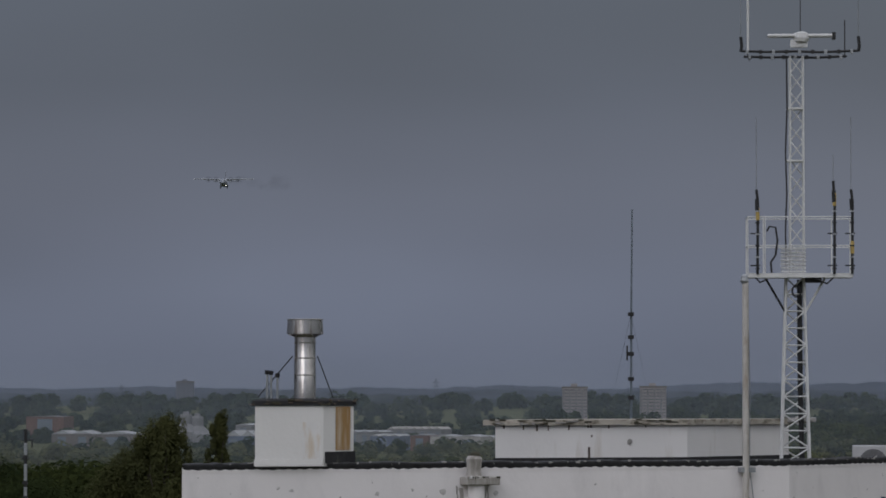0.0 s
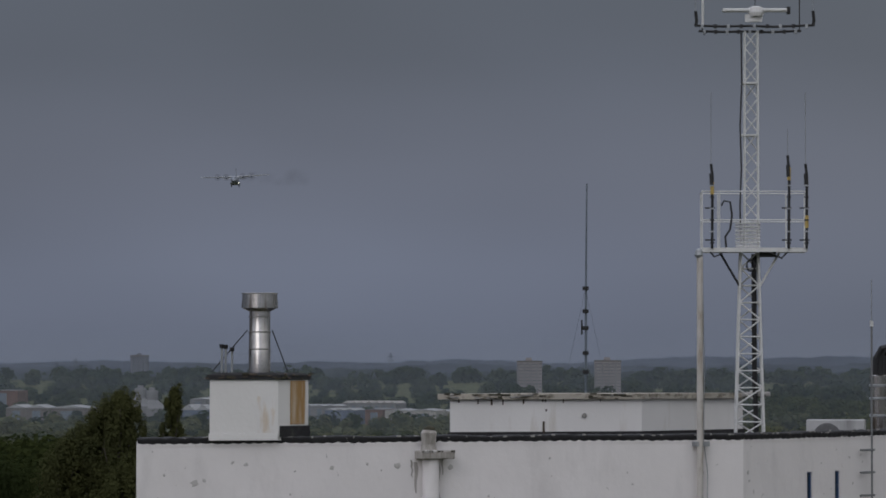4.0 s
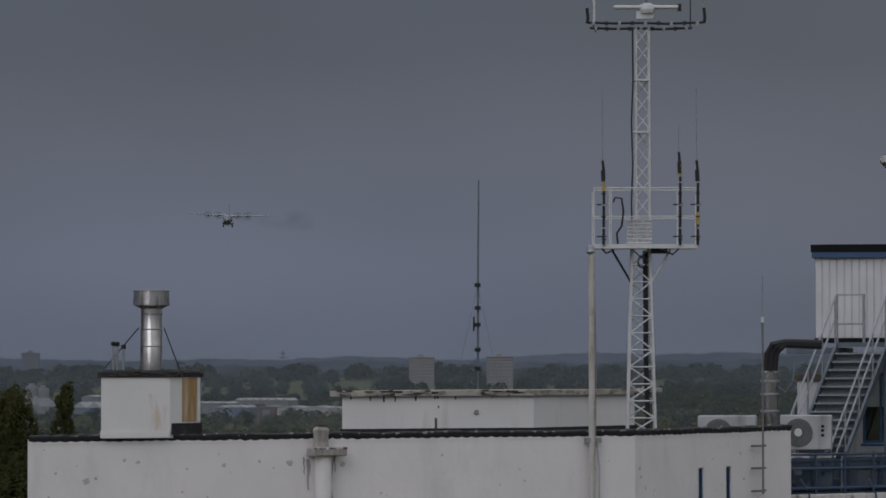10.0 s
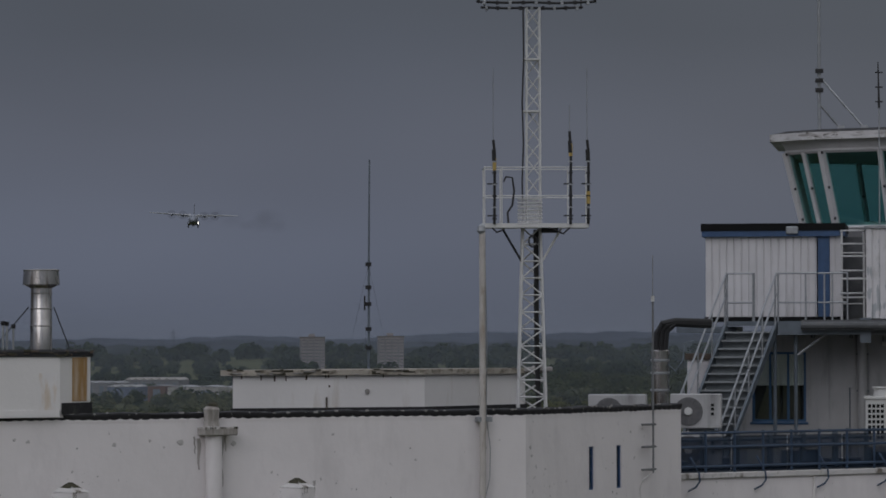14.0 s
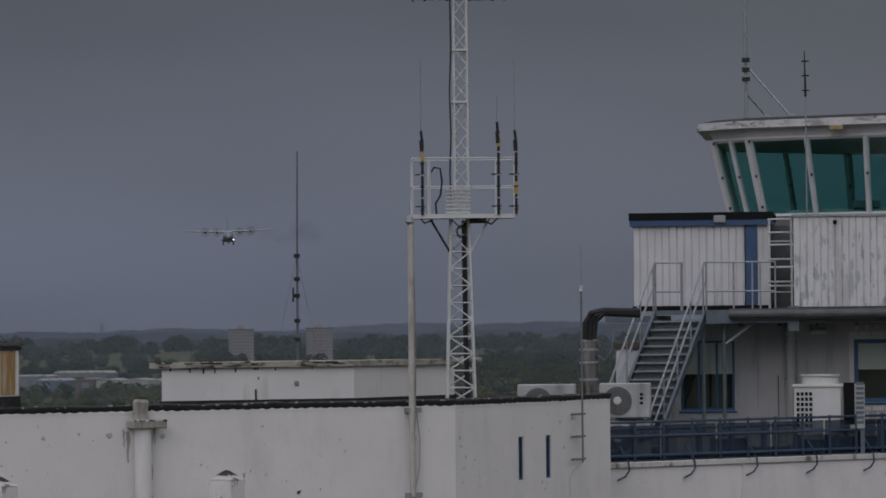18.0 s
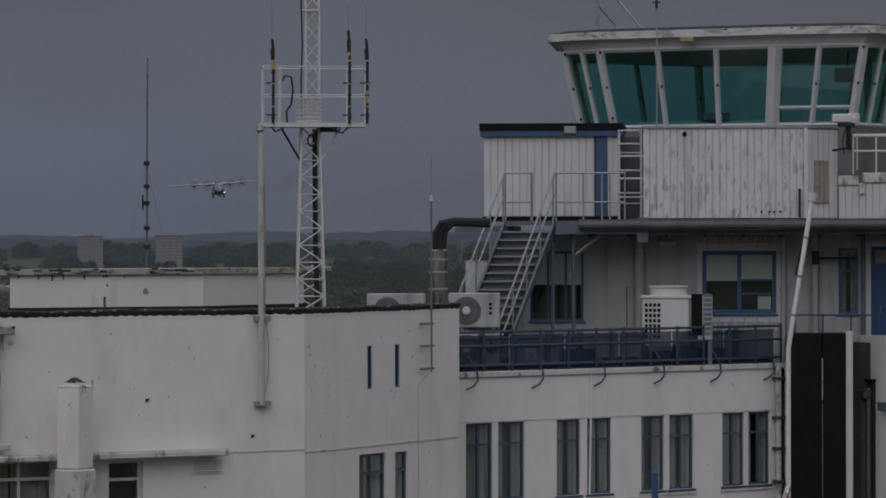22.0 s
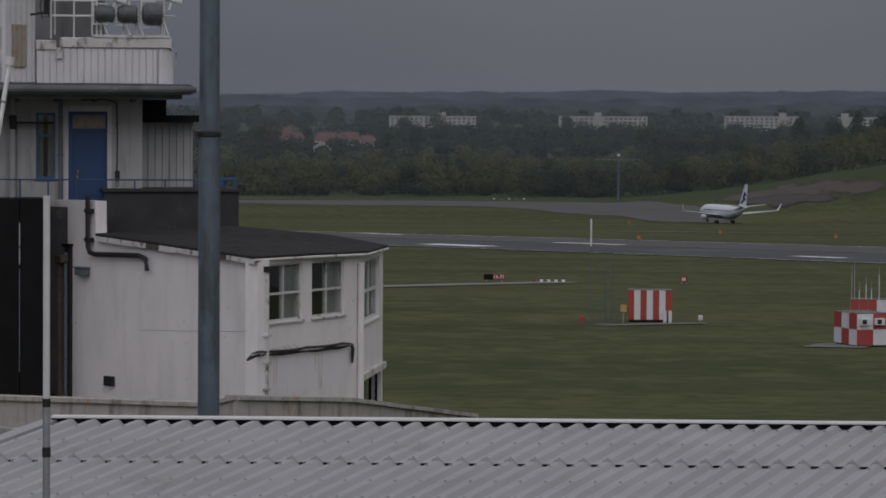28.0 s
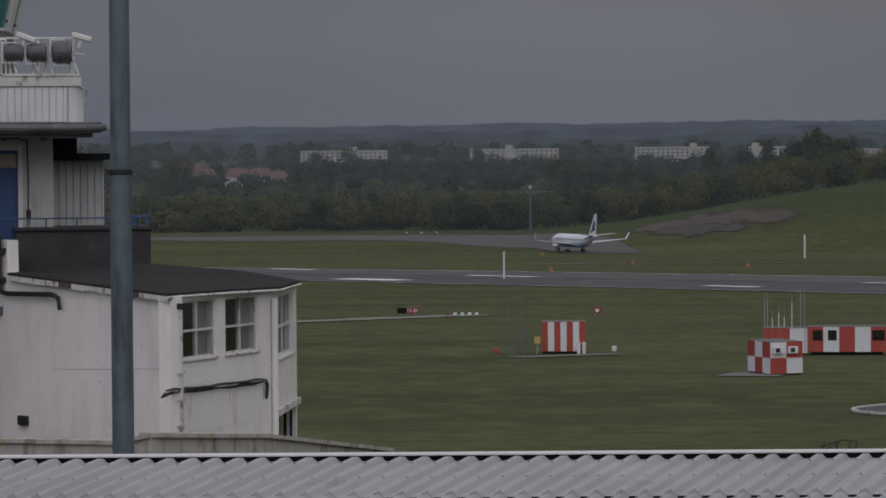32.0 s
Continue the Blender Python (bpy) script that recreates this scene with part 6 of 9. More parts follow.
for u, r, z0 in ((9.16, 0.07, 0.3), (9.42, 0.06, 0.3)):
    d = thing("rain_pipe", WING @ pose(u, -0.12, 0), "worn white rain pipe with rusty clips", "drainpipe", "rain pipes at the wing end")
    part("pipe", rod([(0, 0, z0), (0, 0, 12.0)], r, sides=10), WHITE_OLD, d, smooth=True)
    for z in (9.2, 10.0, 10.75, 11.7):
        part("clip", box(-0.11, 0.11, -0.09, 0.11, z - 0.04, z + 0.03), BROWNED, d)

# ---- control tower block ----
tower_holes = [(-4.62, -3.29, 13.05, 14.78), (-0.35, 1.47, 13.23, 14.78), (3.00, 3.48, 13.22, 14.85), (3.80, 4.75, 12.30, 14.88)]
wall("wall_tower", tw, -5.3, 5.62, 0, 15.2, tower_holes, 0.25, GREYCLAD, "grey-white panelled wall of the control tower")
tagged(mesh_object("wall_tower_core", prism([at(TOWER, -5.3, 89.76), at(TOWER, 5.6, 89.76), at(TOWER, 5.6, 99), at(TOWER, -5.3, 99)], 0, 11.5), GREYCLAD), "grey body of the control tower", "wall", kind="structure")
for u0, u1, y0, y1, nm in ((5.35, 5.62, 89.76, 99, "wall_tower_right"), (-5.3, -5.05, 89.76, 99, "wall_tower_left")):
    tagged(mesh_object(nm, prism([at(TOWER, u0, y0), at(TOWER, u1, y0), at(TOWER, u1, y1), at(TOWER, u0, y1)], 11.5, 15.2), GREYCLAD), "grey side wall of the control tower", "wall", kind="structure")
seams = thing("wall_seams", tw, "raised joints of the wall panels", "trim", kind="structure")
u = -5.2
while u < 5.6:
    zs = [12.0, 15.18]
    hit = [h for h in tower_holes if h[0] - 0.05 < u < h[1] + 0.05]
    spans = [(zs[0], zs[1])] if not hit else [(zs[0], hit[0][2] - 0.06), (hit[0][3] + 0.08, zs[1])]
    for a, b in spans:
        if b - a > 0.1:
            part("joint_strip", box(u - 0.022, u + 0.022, -0.045, -0.003, a, b), GREYCLAD, seams)
    u += 0.31
window(tw, -4.62, -3.29, 13.05, 14.78, 3, (), MIDBLUE, 0.08, "blue framed glazed opening under the stairs", backing="blind", bar=0.06)
office = window(tw, -0.35, 1.47, 13.23, 14.78, 2, (), MIDBLUE, 0.06, "blue framed office window with half-lowered blinds", backing="blind", bar=0.10)
for z in (13.72, 14.06):
    part("sash_bar", box(0.62, 1.36, 0.055, 0.115, z - 0.025, z + 0.025), MIDBLUE, office)
part("notice_sheet", box(1.02, 1.34, 0.16, 0.165, 13.34, 13.70), BLIND, office, "white sheet behind the glass")
window(tw, 3.00, 3.48, 13.22, 14.85, 1, (0.65,), MIDBLUE, 0.06, "narrow blue framed window beside the door", bar=0.06)
cap = thing("window_surround", tw, "pale raised surround of the office window", "trim", kind="structure")
for q in ((-0.47, 1.58, 14.79, 14.97), (-0.47, -0.36, 13.13, 14.79), (1.48, 1.58, 13.13, 14.79), (-0.47, 1.58, 13.02, 13.13)):
    part("surround_strip", box(q[0], q[1], -0.03, -0.004, q[2], q[3]), CLAD, cap)


def blue_door():
    d = thing("door_1", tw, "bright blue flush door with a blue transom", "door", kind="structure")
    part("leaf", box(3.90, 4.71, 0.05, 0.10, 12.32, 14.38, bevel=0.006), DOORBLUE, d)
    fr = box(3.80, 3.90, 0.0, 0.14, 12.30, 14.88)
    box(4.71, 4.75, 0.0, 0.14, 12.30, 14.88, bm=fr)
    box(3.90, 4.71, 0.0, 0.14, 14.80, 14.88, bm=fr)
    box(3.90, 4.71, 0.0, 0.14, 14.38, 14.46, bm=fr)
    part("door_frame", fr, DOORBLUE, d)
    part("transom_panel", box(3.90, 4.71, 0.06, 0.09, 14.46, 14.80), PATCHED, d, "peeling panel above the door")
    h = part("door_handle", rod([(4.02, 0.04, 13.34), (4.02, -0.02, 13.34), (4.13, -0.02, 13.35)], 0.014, sides=6), FLUE, d)
    part("handle_plate", box(3.99, 4.05, 0.043, 0.048, 13.24, 13.44), FLUE, h)
    e = thing("door_surround", tw, "pale raised surround of the blue door", "trim", kind="structure")
    for q in ((3.66, 4.86, 14.89, 15.02), (3.66, 3.79, 12.0, 14.89), (4.76, 4.86, 12.0, 14.89)):
        part("surround_strip", box(q[0], q[1], -0.035, -0.004, q[2], q[3]), CLAD, e)


blue_door()


def tower_fittings():
    b = thing("bulkhead_light", tw, "cream bulkhead lamp under the eaves", "lamp")
    part("casing", box(-1.42, -1.00, -0.14, -0.004, 14.92, 15.03, bevel=0.02), APPLIANCE, b)
    part("bracket", rod([(-1.4, -0.05, 15.03), (-1.4, -0.05, 15.18)], 0.012, sides=5), RUBBER, b)
    for u, r in ((-1.90, 0.125), (2.42, 0.085), (1.64, 0.065), (3.60, 0.05)):
        p = thing("down_pipe", tw @ pose(u, -0.16, 0), "grey painted down pipe on the tower wall", "drainpipe", "pipes on the tower wall")
        part("pipe", rod([(0, 0, 11.9), (0, 0, 15.2)], r, sides=12), GREYCLAD if r > 0.06 else STEELBLUE, p, smooth=True)
        for z in (12.6, 13.8, 14.7):
            part("clip", box(-r - 0.02, r + 0.02, -0.02, 0.15, z, z + 0.04), STEELBLUE, p)
    c = thing("hanging_cable", tw, "black cable looped down the tower wall", "cable")
    part("cable", rod([(4.1, -0.05, 15.16), (4.75, -0.05, 15.18), (4.98, -0.05, 15.10), (5.0, -0.05, 14.2), (4.99, -0.05, 13.4)], 0.018, sides=5), RUBBER, c)
    part("plug", box(4.94, 5.06, -0.09, -0.02, 13.22, 13.42), RUBBER, c)
    part("loop", rod([(5.0, -0.05, 13.24), (4.96, -0.05, 13.12), (4.97, -0.05, 13.0), (5.03, -0.05, 13.06), (5.02, -0.05, 13.2)], 0.012, sides=5), RUBBER, c)
    a = thing("wall_bracket", tw, "dark iron arm with a small lamp on the wall", "bracket")
    part("arm", rod([(2.36, -0.30, 14.60), (3.42, -0.30, 14.60)], 0.03, sides=6), RUBBER, a)
    part("lamp_head", box(2.34, 2.52, -0.4, -0.2, 14.45, 14.78, bevel=0.03), RUBBER, a)
    part("stay", rod([(3.40, -0.30, 14.60), (3.40, -0.003, 14.60)], 0.025, sides=6), RUBBER, a)
    k = thing("socket_box", tw, "small grey socket and conduit on the wall", "fitting")
    part("conduit", rod([(-2.22, -0.03, 12.2), (-2.22, -0.03, 13.9)], 0.014, sides=5), STEELBLUE, k)
    part("socket", box(-2.30, -2.14, -0.10, -0.003, 13.90, 14.03), GREYCLAD, k)


tower_fittings()

# eaves slab
eave = thing("eaves_slab", TOWER, "dark overhanging eaves slab with peeling edges", "eaves", kind="structure")
part("slab", prism([(-3.3, 86.7), (6.30, 86.7), (6.62, 87.1), (6.70, 87.7), (6.70, 92), (-3.3, 92)], 15.30, 15.55), EAVES, eave)
part("soffit", prism([(-3.2, 86.95), (6.15, 86.95), (6.45, 87.4), (6.45, 91.9), (-3.2, 91.9)], 15.19, 15.298), EAVES, eave)
part("edge_tube", rod([(-3.3, 86.66, 15.42), (6.25, 86.66, 15.42), (6.55, 86.95, 15.42), (6.74, 87.6, 15.42)], 0.085, sides=8), EAVES, eave)
k = -3.1
while k < 6.2:
    part("soffit_rib", box(k, k + 0.06, 87.3, 89.4, 15.12, 15.188), EAVES, eave)
    k += 0.93
# recessed stair head to the right of the door
tagged(mesh_object("wall_tower_step", prism([at(TOWER, 5.63, 90.2), at(TOWER, 6.95, 90.6), at(TOWER, 6.95, 99), at(TOWER, 5.63, 99)], 0, 14.62), GREYCLAD), "grey ribbed side block of the tower", "wall", kind="structure")
g = mesh_object("wall_tower_ribs", ribbed(0, 1.38, 11.0, 14.60, 0.19, 0.03), GREYCLAD)
g.matrix_basis = TOWER @ pose(5.62, 90.14, 0, 0, 0, 16.8)
tagged(g, "upright ribbed sheets on the side block", "wall", kind="structure")
tagged(mesh_object("stair_head_roof", prism([at(TOWER, 5.5, 89.6), at(TOWER, 7.3, 90.0), at(TOWER, 7.3, 95), at(TOWER, 5.5, 95)], 14.63, 14.80), BLACK), "black flat roof over the side block", "roof", kind="structure")
# solid block, coloured black for the shade of the recess
tagged(mesh_object("stair_head_recess", prism([at(TOWER, 5.62, 89.3), at(TOWER, 6.20, 89.3), at(TOWER, 6.20, 90.1), at(TOWER, 5.62, 90.1)], 14.66, 15.18), BLACK), "black block standing for the shaded recess under the eaves", "fascia", kind="structure")


def clad_box(name, label, u0, u1, d0, d1, z0, z1, mat, pitch=0.2):
    """A block faced with upright ribbed sheets on its front and right side."""
    t = thing(name, TOWER, label, "cabin")
    part("core", box(u0 + 0.03, u1 - 0.03, d0 + 0.06, d1, z0, z1), mat, t)
    s, k = u0, 0
    while s < u1 - 0.05:
        e = min(u1, s + 5 * pitch)
        part("cladding_sheet", ribbed(s, e, z0 + 0.01, z1 - 0.01, pitch, 0.03, d0), mat, t)
        s = e + 0.004
    return t


def roof_cabins():
    s = clad_box("stair_cabin", "white ribbed steel cabin with a blue and black roof band", -5.69, -2.96, 88.5, 91.5, 15.62, 17.62, CLAD, 0.18)
    part("blue_band", box(-5.78, -2.30, 88.36, 91.55, 17.60, 17.74), BLUE, s)
    part("black_band", box(-5.80, -2.28, 88.34, 91.56, 17.742, 17.92), BLACK, s)
    part("base_band", box(-5.72, -2.3, 88.40, 91.5, 15.53, 15.64), BLACK, s)
    part("corner_post", box(-2.95, -2.67, 88.44, 91.5, 15.62, 17.60), BLUE, s, "blue corner panel")
    part("end_panel", ribbed(-2.66, -2.36, 15.62, 17.60, 0.15, 0.02, 88.5), CLAD, s)
    part("roof_vent", box(-3.72, -3.42, 88.28, 88.60, 17.66, 17.84, bevel=0.02), GALV, s)
    b = clad_box("roof_screen", "white ribbed screen with badly peeling paint", -1.75, 2.16, 87.0, 88.6, 15.57, 17.74, PEEL, 0.167)
    part("side_sheet", ribbed(0, 0.95, 15.58, 17.70, 0.17, 0.03), CLAD, b).matrix_basis = pose(2.165, 87.0, 0, 0, 0, 38)
    part("coping", prism([(-1.80, 86.93), (2.18, 86.93), (2.98, 87.55), (2.98, 88.6), (-1.80, 88.6)], 17.74, 17.80), GALV, b)
    part("corner_strip", box(2.10, 2.19, 86.93, 87.02, 15.57, 17.74), CLAD, b)
    part("vent_hole", turned([(0.055, 0), (0.055, 0.02)], 14), BLACK, b).matrix_basis = Matrix.Translation((-0.76, 86.95, 17.60)) @ pose(0, 0, 0, 90, 0, 0)
    part("rust_panel", ribbed(0, 0.42, 15.95, 16.96, 0.14, 0.02), PATCHED, b, "brown patched sheet").matrix_basis = pose(2.36, 87.06, 0, 0, 0, 38)
    part("slot_pipe", box(1.96, 2.02, 86.90, 86.95, 15.60, 16.28), RUBBER, b)
    for q in (1.05, 1.25, 1.36, 1.5):
        part("bolt", box(q, q + 0.05, 86.93, 86.96, 15.70, 15.75), RUBBER, b)
    p = clad_box("roof_parapet", "white ribbed parapet with a plain top band", 2.95, 5.92, 87.6, 87.9, 15.56, 16.42, CLAD, 0.165)
    for q in range(5):
        a = q * 0.35
        part("end_sheet", box(-0.08, 0.08, -0.03, 0.03, 15.56, 16.42), CLAD, p).matrix_basis = pose(5.92 + 0.32 * math.sin(a), 87.92 - 0.32 * math.cos(a), 0, 0, 0, math.degrees(a))
    part("top_band", box(3.52, 6.20, 87.52, 87.95, 16.42, 16.67, bevel=0.02), WHITE_OLD, p)
    part("top_band", box(2.93, 3.42, 87.52, 87.95, 16.36, 16.60, bevel=0.02), WHITE_OLD, p)
    part("drip_head", box(3.42, 3.56, 87.45, 87.56, 16.15, 16.42, bevel=0.02), WHITE_OLD, p)
    part("end_hook", rod([(6.15, 87.7, 16.40), (6.32, 87.6, 16.34), (6.30, 87.6, 16.05)], 0.025, sides=6), GALV, p)
    # cage ladder between cabin and screen
    l = thing("cage_ladder", TOWER @ pose(-2.1, 88.3, 0), "white tube ladder with a safety cage", "ladder")
    for q in (-0.27, 0.27):
        part("stile", rod([(q, 0, 15.5), (q, 0, 17.75)], 0.03, sides=6), WHITEMETAL, l)
    for q in range(3):
        part("rung", rod([(-0.27, 0, 15.95 + 0.62 * q), (0.27, 0, 15.95 + 0.62 * q)], 0.016, sides=5), WHITEMETAL, l)
    for z in (16.2, 16.75, 17.4, 17.72):
        part("hoop", rod([(0.30 * math.cos(a), -0.42 * math.sin(a), z) for a in (0, 0.5, 1.05, 1.57, 2.1, 2.64, 3.14)], 0.022, sides=5), WHITEMETAL, l)
    # dark sheet stands in for the shaded gap behind the ladder
    part("gap_shade_sheet", box(-0.3, 0.34, 0.9, 0.95, 15.5, 17.6), EAVES, l)
    for z in (16.1, 16.55, 17.1):
        part("side_tube", rod([(-0.3, -0.3, z), (0.35, -0.3, z)], 0.024, sides=6), WHITEMETAL, l)


roof_cabins()


def steel_stairs():
    t = thing("steel_stair", TOWER, "blue-grey painted steel stair up to the cabin", "stairs")
    n = 17
    top, low = Vector((-4.50, 86.9, 15.30)), Vector((-5.72, 84.2, 11.95))
    for k in range(n):
        p = low + (top - low) * (k / n)
        part("tread", box(p.x - 0.56, p.x + 0.56, p.y, p.y + 0.24, p.z + 0.13, p.z + 0.17), TREAD, t)
        part("riser", box(p.x - 0.54, p.x + 0.54, p.y + 0.21, p.y + 0.225, p.z - 0.03, p.z + 0.15), STAIRGREY, t)
    for s in (-0.60, 0.60):
        bm = bmesh.new()
        q = [(low.x + s, low.y - 0.1, low.z), (low.x + s, low.y + 0.2, low.z - 0.02), (top.x + s, top.y + 0.2, top.z - 0.05), (top.x + s, top.y, top.z + 0.22)]
        a, b = [bm.verts.new((x - 0.03, y, z)) for x, y, z in q], [bm.verts.new((x + 0.03, y, z)) for x, y, z in q]
        bm.faces.new(a)
        bm.faces.new(b[::-1])
        for i in range(4):
            bm.faces.new((a[i], a[(i + 1) % 4], b[(i + 1) % 4], b[i]))
        bmesh.ops.recalc_face_normals(bm, faces=bm.faces)
        part("stringer", bm, STEELBLUE, t)
        for up in (0.55, 1.05):
            part("handrail", rod([(low.x + s, low.y, low.z + up), (top.x + s, top.y, top.z + up + 0.30), (top.x + s, top.y + 0.1, top.z + up + 0.32)], 0.026, sides=6), GALV, t)
        for f in (0.03, 0.27, 0.51, 0.75, 0.98):
            p = low + (top - low) * f
            part("baluster", rod([(p.x + s, p.y, p.z + 0.1), (p.x + s, p.y, p.z + 1.05 + 0.30 * f)], 0.022, sides=6), GALV, t)
    l = thing("stair_landing", TOWER, "blue-grey steel landing in front of the cabin", "landing")
    part("deck", box(-5.14, -1.75, 86.95, 88.4, 15.42, 15.52), STEELBLUE, l)
    part("beam", box(-3.86, -1.75, 86.88, 86.96, 15.20, 15.52), STEELBLUE, l)
    part("canopy_board", box(-6.35, -4.9, 87.6, 90.5, 15.26, 15.40), STEELBLUE, l)
    for q in (-3.95, -3.45):
        part("prop", rod([(q, 87.2, 11.9), (q, 87.2, 15.2)], 0.045, sides=8), STEELBLUE, l)
    part("diagonal", rod([(-3.4, 87.2, 14.7), (-2.75, 87.2, 15.2)], 0.04, sides=6), GALV, l)
    part("bin", box(-1.90, -1.64, 86.86, 87.1, 15.0, 15.6), STEELBLUE, l)
    for path in ([(-5.08, 86.98, 15.52), (-4.46, 86.98, 15.52), (-4.46, 87.5, 15.52)], [(-3.86, 86.98, 15.52), (-2.56, 86.98, 15.52), (-2.2, 86.98, 15.52)]):
        for up in (0.45, 1.15):
            part("rail", rod([(x, y, z + up) for x, y, z in path], 0.024, sides=6), GALV, l)
        for x, y, z in path:
            part("post", rod([(x, y, z), (x, y, z + 1.16)], 0.022, sides=6), GALV, l)
    for x in (-3.2, -2.75):
        part("post", rod([(x, 86.98, 15.52), (x, 86.98, 16.67)], 0.022, sides=6), GALV, l)


steel_stairs()


# ---- glazed control room ----
def control_room():
    t = thing("control_room", TOWER, "green glazed control room with white outward leaning frames", "control room")
    ring = [(-3.92, 93.6), (-2.98, 92.7), (1.49, 91.0), (3.68, 90.6), (5.07, 92.8), (5.5, 96.6), (3.9, 99.6), (-0.5, 100.4), (-3.9, 97.8)]
    cx, cy = 0.75, 95.5

    def grow(k):
        return [(cx + (x - cx) * k, cy + (y - cy) * k) for x, y in ring]

    lo, hi, n = grow(0.90), ring, len(ring)
    zl, zh = 17.95, 19.92
    splits = [2, 3, 2, 3, 2, 2, 2, 2, 2]
    for i in range(n):
        a0, a1, b0, b1 = Vector((*lo[i], zl)), Vector((*lo[(i + 1) % n], zl)), Vector((*hi[i], zh)), Vector((*hi[(i + 1) % n], zh))
        m = splits[i]
        for k in range(m):
            p = [a0.lerp(a1, k / m), a0.lerp(a1, (k + 1) / m), b0.lerp(b1, (k + 1) / m), b0.lerp(b1, k / m)]
            bm = bmesh.new()
            out = (p[1] - p[0]).cross(p[3] - p[0]).normalized() * 0.012
            f = [bm.verts.new(v + out) for v in p]
            g = [bm.verts.new(v - out) for v in p]
            bm.faces.new(f)
            bm.faces.new(g[::-1])
            for j in range(4):
                bm.faces.new((f[j], g[j], g[(j + 1) % 4], f[(j + 1) % 4]))
            part("pane", bm, GREENGLASS, t, "tinted green pane").visible_shadow = False
            w = 0.118 if k == 0 else 0.080
            q = part("mullion", rod([p[0], p[3]], w, sides=4), CLAD, t)
            for f2 in ((0.52,) if k else (0.12, 0.52, 0.97)):
                v = p[0].lerp(p[3], f2)
                part("catch", box(v.x - 0.03, v.x + 0.03, v.y - w - 0.02, v.y - w + 0.02, v.z - 0.035, v.z + 0.035), RUBBER, q)
        part("head_rail", rod([b0, b1], 0.06, sides=4), CLAD, t)
        part("sill_rail", rod([a0, a1], 0.07, sides=4), CLAD, t)
    # door leaf frame in the third face
    a0, a1, b0, b1 = Vector((*lo[2], zl)), Vector((*lo[3], zl)), Vector((*hi[2], zh)), Vector((*hi[3], zh))
    part("door_post", rod([a0, b0], 0.19, sides=4), CLAD, t)
    part("lock_rail", rod([a0.lerp(b0, 0.22), a1.lerp(b1, 0.22)], 0.055, sides=4), CLAD, t)
    part("lower_wall", prism(grow(0.905), 15.55, zl - 0.03), DRUMWALL, t)
    part("header", prism(grow(1.0), zh + 0.04, 20.188, top=grow(1.03)), CLAD, t)
    part("roof_edge", prism(grow(1.09), 20.19, 20.38), ROOFEDGE, t, "flaking white roof edge")
    part("roof_felt", prism(grow(1.075), 20.382, 20.47, top=grow(1.0)), FELT, t)
    part("ceiling", prism(grow(0.97), zh - 0.02, zh + 0.03), CEILING, t)
    part("inner_floor", prism(grow(0.88), zl - 0.02, zl + 0.02), CURTAIN, t)
    for x, y, w in ((1.6, 97.5, 0.16), (4.0, 95.8, 0.10)):
        part("column", prism([(x - w, y - w), (x + w, y - w), (x + w, y + w), (x - w, y + w)], zl, zh - 0.03), GREYCLAD, t)
    part("desk", prism([(-2.0, 93.0), (1.4, 91.9), (3.2, 91.7), (3.4, 92.3), (1.5, 92.6), (-1.8, 93.7)], 18.02, 18.10), GREYCLAD, t)
    part("desk_unit", box(-0.35, 0.35, 92.2, 92.6, 18.10, 18.30, bevel=0.02), STEELBLUE, t)
    part("hung_monitor", box(3.0, 3.45, 92.0, 92.12, 19.05, 19.42, bevel=0.02), BLACK, t)
    part("monitor_arm", rod([(3.3, 92.1, 19.4), (3.35, 92.1, 19.85)], 0.025, sides=6), BLACK, t)
    part("roof_lamp", box(-0.92, -0.56, 91.25, 91.5, 20.04, 20.185, bevel=0.03), TAN, t, "weathered tan lamp box")
    part("roof_lamp", box(4.55, 4.75, 91.6, 91.8, 20.0, 20.16, bevel=0.03), TAN, t)
    part("drip_cable", rod([(5.45, 92.6, 20.4), (5.52, 92.5, 20.1), (5.5, 92.5, 19.75), (5.42, 92.5, 19.68), (5.2, 92.5, 19.8)], 0.02, sides=5), RUBBER, t)
    part("corner_pipe", rod([(5.50, 92.5, 20.1), (5.50, 92.5, 21.6)], 0.02, sides=6), GALV, t)
    m = thing("roof_aerial", TOWER, "dark roof aerial mast with raking stays", "antenna")
    part("mast", rod([(-3.06, 93.2, 20.45), (-3.06, 93.2, 24.2)], 0.045, sides=7), GALV, m)
    for z in (21.5, 21.75, 22.0):
        part("clamp", box(-3.15, -2.95, 93.1, 93.3, z - 0.05, z + 0.05), RUBBER, m)
    part("stay", rod([(-3.0, 93.2, 21.8), (-1.9, 93.0, 20.5)], 0.03, sides=6), GALV, m)
    part("stay", rod([(-3.02, 93.2, 21.1), (-2.5, 93.6, 20.5)], 0.025, sides=6), GALV, m)
    for x in (-2.5, -1.9):
        part("foot", box(x - 0.08, x + 0.08, 92.9, 93.6, 20.44, 20.58), GALV, m)
    e = thing("front_aerial", TOWER @ pose(-1.42, 86.6, 0), "slender white aerial pole before the control room", "antenna")
    part("pole", rod([(0, 0, 17.7), (0, 0, 20.6)], 0.016, sides=6), GALV, e)
    part("upper", rod([(0, 0, 20.6), (-0.02, 0, 21.7)], 0.03, sides=6, r_end=0.012), RUBBER, e)
    for z in (20.75, 21.1, 21.45):
        part("element", rod([(-0.09, 0, z), (0.09, 0, z)], 0.018, sides=5), RUBBER, e)


control_room()


